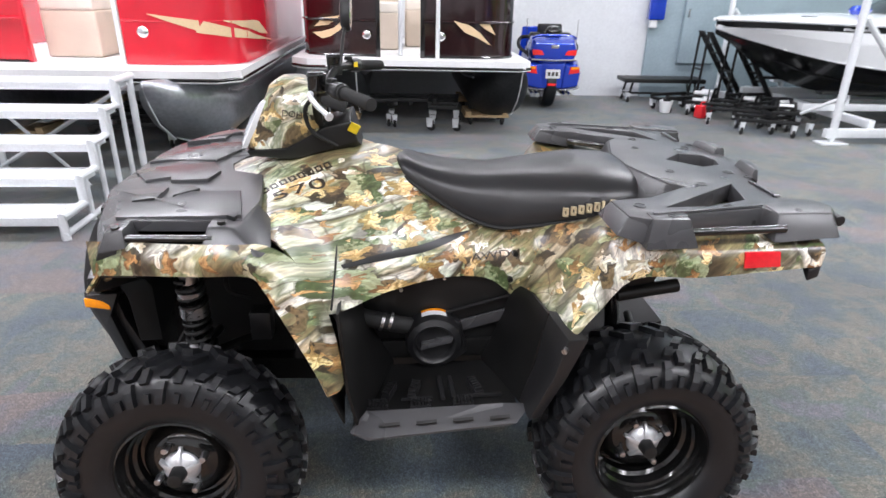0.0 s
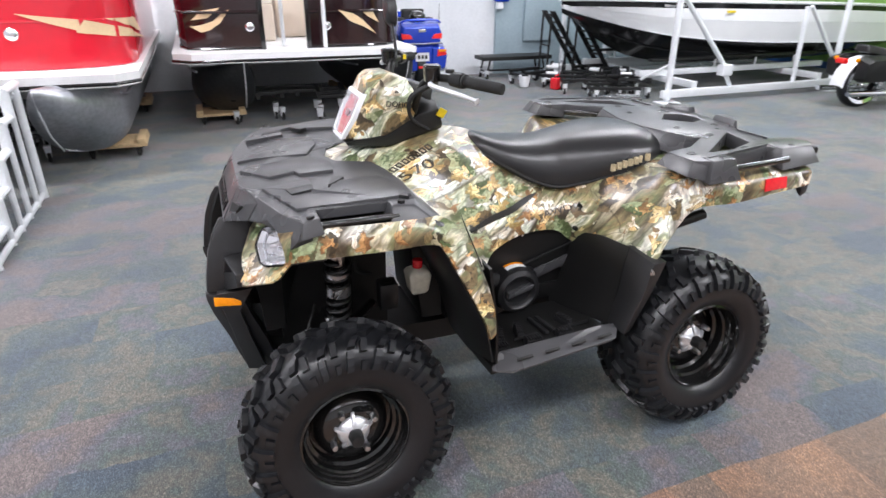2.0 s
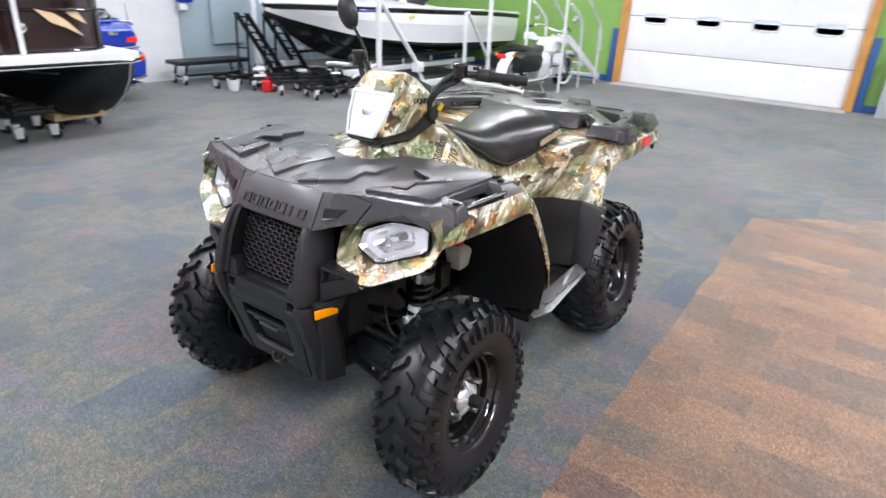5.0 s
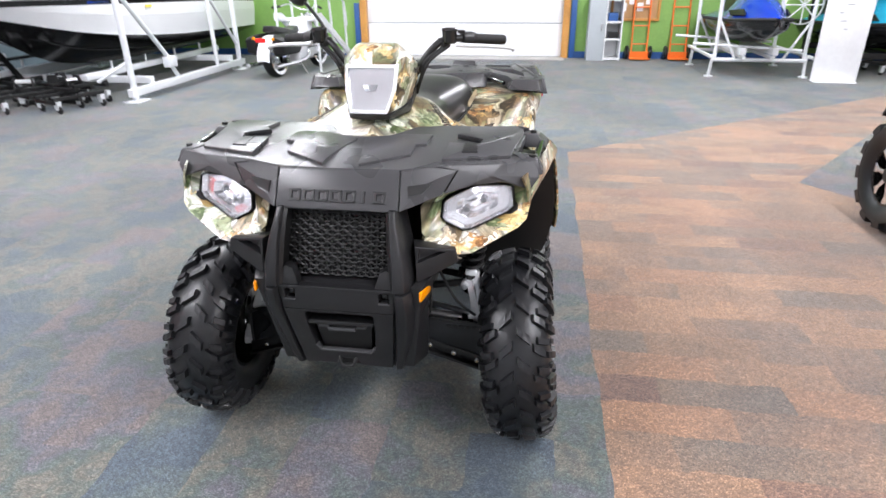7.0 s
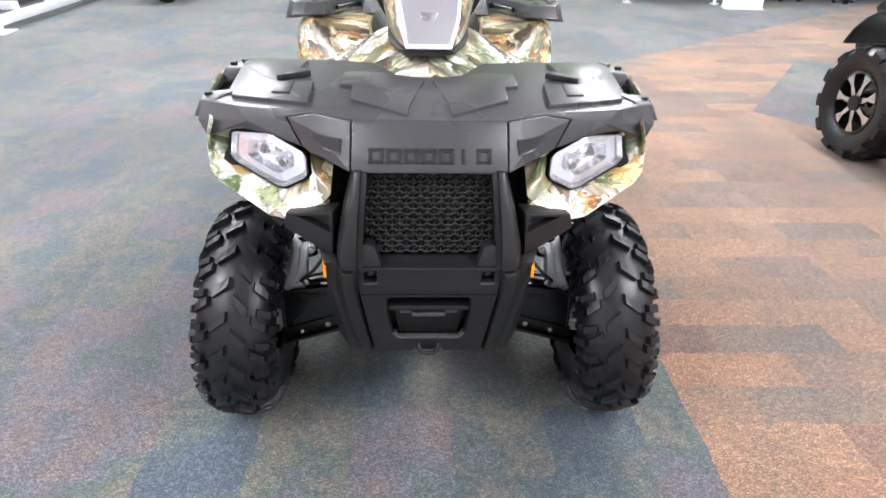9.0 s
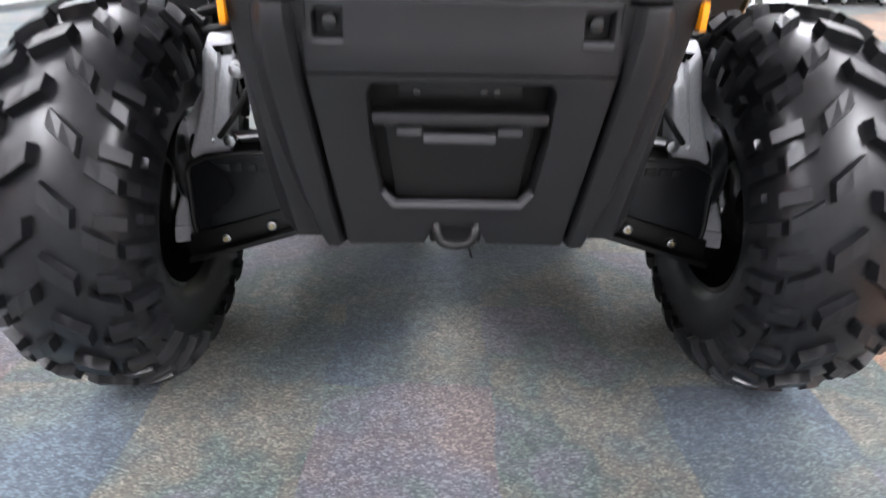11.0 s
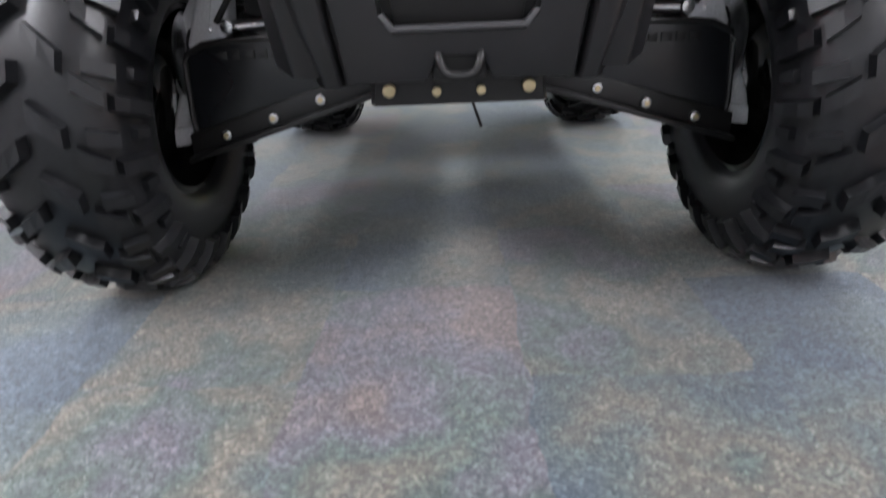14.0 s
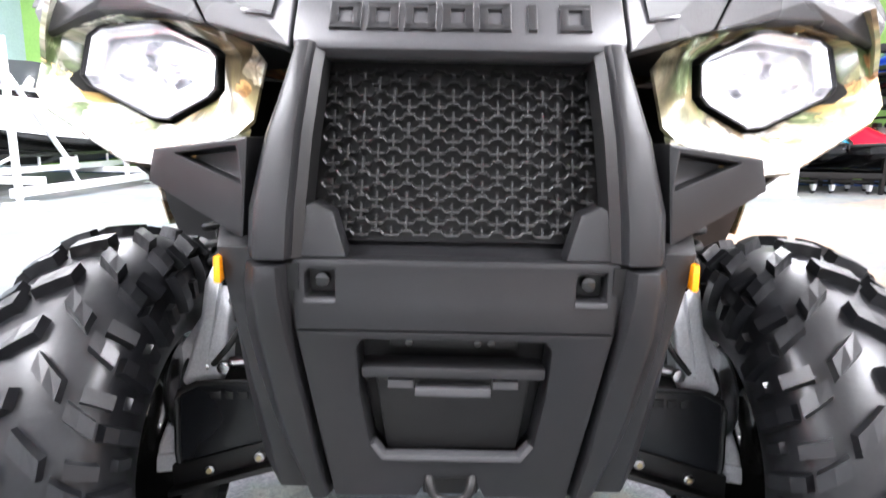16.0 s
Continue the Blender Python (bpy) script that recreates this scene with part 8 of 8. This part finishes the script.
    part("handlebar", bm_tube(smooth_path([(0.86, -0.40, 1.02), (1.0, -0.25, 1.06), (1.10, -0.1, 0.98), (1.10, 0.1, 0.98), (1.0, 0.25, 1.06), (0.86, 0.40, 1.02)], 5), 0.014, 8), CHROME, t, "chrome handlebar")
    part("headlamp", bm_revolve([(0.0, -0.12), (0.07, -0.10), (0.10, 0.0), (0.10, 0.02), (0.0, 0.03)], (1.24, 0, 0.86), "x", 22), CHROME, t, "round chrome headlamp")
    part("engine", bm_loft([[(0.45, -0.17, 0.20), (0.45, 0.17, 0.20), (1.1, 0.15, 0.20), (1.1, -0.15, 0.20)], [(0.5, -0.19, 0.45), (0.5, 0.19, 0.45), (1.05, 0.19, 0.45), (1.05, -0.19, 0.45)], [(0.6, -0.12, 0.66), (0.6, 0.12, 0.66), (1.0, 0.12, 0.66), (1.0, -0.12, 0.66)]]), CAST, t, "bright engine block", bevel=0.03, seg=3)
    part("frame", bm_tube([(-0.05, 0, 0.42), (0.4, 0, 0.55), (0.55, 0, 0.25), (1.05, 0, 0.22), (1.2, 0, 0.8)], 0.025, 8), GLOSSBLACK, t)
    part("tail_light", bm_box((-0.37, 0, 0.60), (0.05, 0.16, 0.07)), TAIL, t, "red tail light", bevel=0.015)
    part("side_stand", bm_rod((0.5, -0.12, 0.24), (0.52, -0.26, 0.0), 0.012, 8), STEEL, t)
    return put(t, 7.12, 3.62, 0, -9)


cruiser()


def rail_stairs():
    t = thing("rail_stairs", "white aluminium stairs with tubular handrails", "stairs")
    steps = [(9.42, 0.17), (8.98, 0.40), (8.55, 0.62), (8.12, 0.84)]
    for y in (3.12, 3.82):
        part("stringer", bm_prism([(9.62, y, 0.02), (9.62, y, 0.16), (8.05, y, 0.93), (7.75, y, 0.93), (7.75, y, 0.82), (8.0, y, 0.80)], (0, 0.03, 0)), WHITEALU, t, "white stringer", bevel=0.004)
        part("post", bm_rod((9.40, y, 0), (9.33, y, 1.02), 0.022, 10), WHITEALU, t)
        part("post", bm_rod((8.62, y, 0), (8.50, y, 1.05), 0.022, 10), WHITEALU, t)
        part("post", bm_rod((7.80, y, 0), (7.80, y, 1.75), 0.022, 10), WHITEALU, t)
        part("handrail", bm_tube(smooth_path([(9.45, y, 0.62), (9.36, y, 1.0), (9.05, y, 1.24), (8.30, y, 1.72), (7.80, y, 1.78)], 5), 0.022, 10), WHITEALU, t, "bent tubular handrail")
        part("handrail", bm_tube(smooth_path([(8.52, y, 1.02), (8.40, y, 1.20), (7.95, y, 1.42)], 5), 0.022, 10), WHITEALU, t)
    for x, z in steps:
        part("tread", bm_box((x, 3.48, z - 0.02), (0.27, 0.68, 0.045)), WHITEALU, t, "white tread", bevel=0.005)
    return t


rail_stairs()

# east wall, beside the garage door


def cabinet():
    t = thing("storage_cabinet", "grey steel cabinet with an open shelf side", "cabinet")
    part("body", bm_box((-0.22, 0.14, 0.55), (0.42, 0.30, 1.10)), GREYSTEEL, t, "grey closed side", bevel=0.006)
    for y in (-0.31, -0.025):
        part("side_panel", bm_box((-0.22, y, 0.55), (0.42, 0.02, 1.10)), WHITE, t)
    for z in (0.03, 0.38, 0.68, 1.06):
        part("shelf", bm_box((-0.22, -0.165, z), (0.42, 0.26, 0.03)), WHITE, t)
    part("back_panel", bm_box((-0.02, -0.165, 0.55), (0.012, 0.26, 1.10)), WHITE, t)
    part("door_handle", bm_box((-0.44, 0.05, 0.6), (0.02, 0.02, 0.12)), STEEL, t)
    return put(t, WX - 0.005, -1.73)


cabinet()
for k, (dy, z, sx, h, m, lab) in enumerate(((-0.15, 0.695, 0.20, 0.14, BLUE, "blue cardboard box on the cabinet shelf"), (-0.18, 0.395, 0.18, 0.10, LINER, "dark box on the cabinet shelf"))):
    t = thing("box", lab, "box")
    part("carton", bm_box((0, 0, h / 2), (sx, 0.17, h)), m, t, bevel=0.004)
    put(t, WX - 0.25, -1.73 + dy, z)
t = thing("cork_board", "cork board in an oak frame on the green wall", "notice board")
part("cork", bm_box((0, 0, 0.40), (0.02, 0.78, 0.76)), CORK, t)
for y, z, sy, sz in ((0, 0.0, 0.90, 0.05), (0, 0.80, 0.90, 0.05), (0.425, 0.40, 0.05, 0.75), (-0.425, 0.40, 0.05, 0.75)):
    part("frame", bm_box((-0.008, y, z), (0.035, sy, sz)), OAK, t, bevel=0.004)
for k in range(4):
    part("paper", bm_box((-0.014, 0.22 - k * 0.15, 0.22 + 0.12 * (k % 2)), (0.003, 0.11, 0.15)), WHITE, t)
put(t, WX - 0.013, -2.30, 0.70)


def hand_truck(y):
    t = thing("hand_truck", "orange two-wheeled hand truck leaning on the green wall", "hand truck", "orange hand trucks")
    for s in (-1, 1):
        part("side_tube", bm_tube(smooth_path([(-0.20, s * 0.14, 0.08), (-0.04, s * 0.14, 1.05), (-0.02, s * 0.09, 1.25)], 5), 0.016, 8), ORANGE, t, "orange side tube")
        w = part("wheel", bm_revolve([(0.03, -0.03), (0.08, -0.035), (0.115, -0.025), (0.125, 0), (0.115, 0.025), (0.08, 0.035), (0.03, 0.03)], (-0.13, s * 0.21, 0.125), "y", 26), RUBBER, t, "black wheel")
        part("hub", bm_rod((-0.13, s * 0.18, 0.125), (-0.13, s * 0.25, 0.125), 0.035, 12), STEEL, w)
    part("handle_loop", bm_tube(smooth_path([(-0.02, -0.09, 1.25), (-0.02, 0, 1.30), (-0.02, 0.09, 1.25)], 5), 0.016, 8), ORANGE, t)
    for z in (0.28, 0.60, 0.92):
        part("cross_bar", bm_rod((-0.20 + 0.16 * z, -0.14, z), (-0.20 + 0.16 * z, 0.14, z), 0.013, 8), ORANGE, t)
    part("axle", bm_rod((-0.13, -0.22, 0.125), (-0.13, 0.22, 0.125), 0.012, 8), STEEL, t)
    part("toe_plate", bm_box((-0.30, 0, 0.035), (0.20, 0.36, 0.015)), ORANGE, t, bevel=0.003)
    part("toe_riser", bm_box((-0.205, 0, 0.09), (0.012, 0.34, 0.12)), ORANGE, t)
    return put(t, WX - 0.02, y)


hand_truck(-2.42)
hand_truck(-3.12)


def jet_ski(name_label, hull_mat, deck_mat, x, y, z, turn):
    """Bow towards -x; z is the keel's height."""
    t = thing("jet_ski", name_label, "jet ski", "jet skis")
    st = [(-1.45, 0.03, 0.36, 0.44), (-1.15, 0.26, 0.20, 0.42), (-0.6, 0.44, 0.06, 0.38), (0.2, 0.50, 0.0, 0.36), (1.0, 0.50, 0.0, 0.34), (1.35, 0.44, 0.04, 0.33)]
    rows = [[(xx, -w, top), (xx, -w * 0.9, top - 0.14), (xx, -w * 0.5, k + 0.06), (xx, 0, k), (xx, w * 0.5, k + 0.06), (xx, w * 0.9, top - 0.14), (xx, w, top)] for xx, w, k, top in st]
    part("hull", bm_sheet(spline_rows(rows, 4, 2), 0.015), hull_mat, t, "glossy hull", smooth=50)
    part("bumper_strip", bm_tube(smooth_path([(xx, w + 0.01, top) for xx, w, k, top in st], 4) + smooth_path([(xx, -w - 0.01, top) for xx, w, k, top in st[::-1]], 4), 0.025, 8), GRIP, t, "black bumper strip")
    dk = [(-1.42, 0.05, 0.44, 0.02), (-1.0, 0.28, 0.42, 0.20), (-0.5, 0.40, 0.38, 0.38), (-0.1, 0.42, 0.36, 0.36), (0.2, 0.42, 0.36, 0.16), (1.0, 0.44, 0.34, 0.12), (1.32, 0.40, 0.33, 0.06)]
    rows = [[(xx, -w, b), (xx, -w * 0.75, b + h * 0.45), (xx, -w * 0.35, b + h), (xx, w * 0.35, b + h), (xx, w * 0.75, b + h * 0.45), (xx, w, b)] for xx, w, b, h in dk]
    part("deck", bm_sheet(spline_rows(rows, 4, 2), 0.012), deck_mat, t, "coloured deck and hood", smooth=50)
    part("seat", bm_loft([[(xx, -w, 0.46), (xx, -w * 0.8, zt), (xx, w * 0.8, zt), (xx, w, 0.46)] for xx, w, zt in ((-0.12, 0.10, 0.72), (0.2, 0.16, 0.70), (0.7, 0.18, 0.74), (1.15, 0.15, 0.66))]), SEATVINYL, t, "black saddle", bevel=0.03, seg=3)
    part("handlebar", bm_tube(smooth_path([(-0.12, -0.36, 0.86), (-0.25, -0.15, 0.88), (-0.25, 0.15, 0.88), (-0.12, 0.36, 0.86)], 4), 0.022, 8), GRIP, t, "black handlebar")
    part("steering_neck", bm_rod((-0.35, 0, 0.68), (-0.22, 0, 0.88), 0.07, 12), LINER, t)
    for s in (1, -1):
        part("mirror", bm_box((-0.55, s * 0.36, 0.74), (0.14, 0.08, 0.08)), LINER, t, bevel=0.02)
        part("graphic", bm_prism([(-0.95, s * 0.30, 0.46), (-0.5, s * 0.385, 0.44), (-0.35, s * 0.375, 0.50), (-0.8, s * 0.29, 0.54)], (0, s * 0.02, 0.01)), LINER, t)
    return put(t, x, y, z, turn)


def ski_lift():
    t = thing("jet_ski_lift", "white aluminium jet ski lift with casters", "lift")
    y0, y1 = -3.22, -4.62
    for x in (7.85, 9.2):
        part("base_rail", bm_rod((x, y0, 0.26), (x, y1, 0.25), 0.032, 10), WHITEALU, t, "round base rail")
        for y, q in ((y0, 1), (y1, -1)):
            part("leg", bm_rod((x, y, 0.0), (x, y - q * 0.02, 0.34), 0.026, 10), WHITEALU, t)
            part("foot_pad", bm_rod((x, y, 0), (x, y, 0.02), 0.07, 14), WHITEALU, t)
            part("post", bm_rod((x, y - q * 0.05, 0.26), (x, y - q * 0.02 + (0.0 if q > 0 else 0.02), 1.55), 0.028, 10), WHITEALU, t, "aluminium post")
            part("brace", bm_rod((x, y - q * 0.35, 0.27), (x, y - q * 0.04, 0.85), 0.02, 8), WHITEALU, t)
        part("top_rail", bm_rod((x, y0, 1.5), (x, y1, 1.5), 0.026, 10), WHITEALU, t)
        part("upper_rail", bm_rod((x, y0 + 0.3, 0.50), (x, y1 + 0.10, 0.40), 0.022, 10), WHITEALU, t)
    for y in (y0 + 0.02, y1 - 0.02, -3.65, -4.05):
        part("long_rail", bm_rod((7.65, y, 0.31), (9.35, y, 0.31), 0.028, 10), WHITEALU, t, "long rail")
    for y in (-3.62, -4.08):
        part("bunk", bm_box((8.5, y, 0.40), (1.7, 0.09, 0.11)), WHITEALU, t, "carpeted bunk", bevel=0.01)
    part("winch_wheel", bm_revolve([(0.26, -0.012), (0.28, 0), (0.26, 0.012)], (7.83, y1 + 0.22, 1.05), "x", 30, closed=True), WHITEALU, t, "round winch wheel")
    for k in range(4):
        a = k * math.pi / 4
        part("winch_spoke", bm_rod((7.83, y1 + 0.22 - 0.26 * math.cos(a), 1.05 - 0.26 * math.sin(a)), (7.83, y1 + 0.22 + 0.26 * math.cos(a), 1.05 + 0.26 * math.sin(a)), 0.010, 6), WHITEALU, t)
    return t


ski_lift()
jet_ski("blue and black jet ski on the aluminium lift", GELBLACK, BLUEPAINT, 8.55, -3.85, 0.45, 0)
t = thing("display_panel", "tall white display panel with faint small print", "display panel")
part("board", bm_box((0, 0, 1.0), (0.03, 0.62, 1.98)), WHITE, t, bevel=0.004)
part("foot", bm_box((0, 0, 0.006), (0.26, 0.58, 0.012)), WHITE, t)
for k in range(9):
    part("print_bar", bm_box((-0.0165, 0.10 - 0.05 * (k % 3), 1.62 - k * 0.11), (0.003, 0.05 + 0.03 * (k % 2), 0.010)), INKBAR, t)
put(t, 7.50, -4.90, 0, -3)


def ski_rack():
    t = thing("storage_rack", "black steel rack with two long shelves", "rack")
    for x in (8.1, 9.7):
        for y in (-5.25, -6.9, -8.6):
            part("upright", bm_box((x, y, 1.15), (0.06, 0.06, 2.3)), LINER, t, bevel=0.004)
    for z in (0.30, 1.45, 2.25):
        for x in (8.1, 9.7):
            part("beam", bm_box((x, -6.925, z), (0.05, 3.35, 0.09)), LINER, t, bevel=0.004)
        for k in range(7):
            part("cross_bar", bm_box((8.9, -5.4 - k * 0.5, z + 0.01), (1.56, 0.07, 0.05)), LINER, t)
    return t


ski_rack()
jet_ski("turquoise and grey jet ski on the black rack", GELBLACK, CYAN, 8.95, -5.75, 0.36, 6)
jet_ski("red and white jet ski on the black rack", GELBLACK, RED, 9.0, -6.55, 0.36, 4)
jet_ski("white and black jet ski on the black rack", GELBLACK, GELWHITE, 8.95, -7.4, 0.36, 4)
jet_ski("red jet ski on the rack's upper shelf", GELBLACK, RED, 8.95, -6.0, 1.51, 4)
jet_ski("blue jet ski on the rack's upper shelf", GELBLACK, BLUEPAINT, 8.95, -7.2, 1.51, 4)
for cy in (-5.6, -6.5, -7.4):
    frame_cart(8.5, cy, 90, 0.7, 0.6, 0.16)


def sport_buggy(label, x, yo, R, w, base, width, ring):
    """Tail towards +x; the rear wheel on the near flank stands at x with its outer face at yo."""
    t = thing("side_by_side_buggy", label, "buggy", "parked sport buggies")
    k0 = R / 0.355
    bm = bmesh.new()
    bm_prism([(0.325 * k0, 0.02, -0.022), (0.325 * k0, w * 0.62, -0.034), (0.325 * k0, w * 0.62, 0.008), (0.325 * k0, 0.02, 0.02)], (0.030 * k0, 0, 0), bm)
    bm_prism([(0.300 * k0, w * 0.66, -0.03), (0.290 * k0, w * 1.02, -0.03), (0.290 * k0, w * 1.02, 0.012), (0.300 * k0, w * 0.66, 0.012)], (0.042 * k0, 0, 0), bm)
    bmesh.ops.recalc_face_normals(bm, faces=bm.faces)
    lug = bpy.data.meshes.new("tread_lug")
    bm.to_mesh(lug)
    bm.free()
    lug.materials.append(RUBBER)
    lug2 = lug.copy()
    lug2.transform(Matrix.Scale(-1, 4, (0, 1, 0)))
    lug2.flip_normals()
    for wx in (x, x - base):
        for s, yc in ((1, yo - w), (-1, yo - width + w)):
            prof = [(0.19, -0.7), (0.24, -1), (0.30, -1), (0.335, -0.7), (0.34, 0), (0.335, 0.7), (0.30, 1), (0.24, 1), (0.19, 0.7)]
            ty = part("wheel", bm_revolve([(r * k0, o * w) for r, o in prof], (0, 0, 0), "y", 48), RUBBER, t, "black all-terrain tyre")
            ty.location = (wx, yc, R)
            for k in range(24):
                for h, me in ((0.0, lug if k % 2 else lug2), (0.5, lug2 if k % 2 else lug)):
                    a = new("tread_lug", me)
                    a.parent, a.rotation_euler = ty, (0, (k + h) * math.tau / 24, 0)
            rimp = [(0.195, -0.7), (0.195, 0.78), (0.180, 0.80), (0.172, 0.62), (0.165, 0.14), (0.05, 0.0), (0.0, 0.0)]
            part("rim", bm_revolve([(r * k0, s * o * w) for r, o in rimp], (0, 0, 0), "y", 40), GLOSSBLACK, ty, "alloy rim")
            if ring is not None:
                part("bead_ring", bm_revolve([(0.175 * k0, s * w * 0.75), (0.20 * k0, s * w * 0.75), (0.20 * k0, s * w * 0.92), (0.175 * k0, s * w * 0.92)], (0, 0, 0), "y", 40, closed=True), ring, ty, "red bead ring")
            for k in range(7):
                a = k * math.tau / 7
                d, n = Vector((math.cos(a), 0, math.sin(a))) * k0, Vector((-math.sin(a), 0, math.cos(a))) * k0
                pts = [d * 0.045 - n * 0.018, d * 0.12 - n * 0.012, d * 0.180 - n * 0.036, d * 0.180 + n * 0.036, d * 0.12 + n * 0.012, d * 0.045 + n * 0.018]
                part("spoke", bm_prism([p + Vector((0, s * w * 0.60, 0)) for p in pts], (0, s * 0.025, 0)), CHROME if ring is None else BRASS, ty, "polished spoke", bevel=0.003)
            part("centre_cap", bm_rod((0, s * w * 0.5, 0), (0, s * w * 0.86, 0), 0.048, 18), LINER, ty)
        part("axle", bm_rod((wx, yo - w, R), (wx, yo - width + w, R), 0.03, 10), LINER, t)
        part("shock", bm_rod((wx - 0.12, yo - 2.6 * w, R), (wx - 0.12, yo - 3.0 * w, R + 0.5), 0.025, 10), YELLOW, t, "yellow shock body")
        part("spring", bm_tube([Vector((wx - 0.12 + 0.055 * math.cos(k * 0.6), yo - 2.8 * w + 0.055 * math.sin(k * 0.6), R + 0.04 + 0.0045 * k)) for k in range(90)], 0.011, 6), RED, t, "red coil spring")
        rows = [[(wx + (R + 0.10) * math.cos(radians(a)), yy, R + 0.10 + (R + 0.10) * math.sin(radians(a))) for yy in (yo - 0.42, yo - 0.20, yo - 0.10)] for a in range(25, 170, 15)]
        part("fender", bm_sheet(rows, 0.02), GELBLACK, t, "black fender flare", bevel=0.004)
    x0, x1, yc, hw = x - base - 0.38, x + 0.32, yo - width / 2, width / 2 - 0.30
    body = [(x0, 0.7, 0.50, 0.72), (x0 + 0.25, 0.95, R + 0.02, 0.92), (x - base + 0.45, 1.05, R - 0.05, 1.02), (x - 0.75, 1.0, R - 0.05, 0.85), (x - 0.35, 1.0, R, R + 0.68), (x1, 0.9, R + 0.12, R + 0.72)]
    part("body", bm_loft([[(xx, yc - hw * q, z0), (xx, yc - hw * q, z1 - 0.08), (xx, yc - hw * q * 0.8, z1), (xx, yc + hw * q * 0.8, z1), (xx, yc + hw * q, z1 - 0.08), (xx, yc + hw * q, z0)] for xx, q, z0, z1 in body]), GELBLACK, t, "glossy black body", bevel=0.03, seg=3)
    part("marker", bm_box((x - 0.05, yo - 0.10, 2 * R + 0.20), (0.09, 0.03, 0.05)), AMBER, t, "amber marker")
    part("side_step", bm_box((x - base / 2, yo - 0.24, R - 0.04), (base - 2 * R - 0.1, 0.22, 0.05)), GREYSTEEL, t, "pale side step", bevel=0.01)
    part("roll_bar", bm_tube(smooth_path([(x - base + 0.3, yc + hw, 0.95), (x - base + 0.45, yc + hw, 1.55), (x - base + 0.7, yc + hw, 1.7), (x - 0.3, yc + hw, 1.65), (x - 0.1, yc + hw, 1.0)], 5), 0.025, 10), LINER, t, "black roll bar")
    return t


sport_buggy("black sport buggy with chrome alloy wheels on the rust carpet", 1.47, -2.70, 0.355, 0.135, 1.35, 1.02, None)
sport_buggy("black sport buggy with red-ringed wheels behind another", 2.75, -3.80, 0.43, 0.15, 1.75, 1.35, RED)
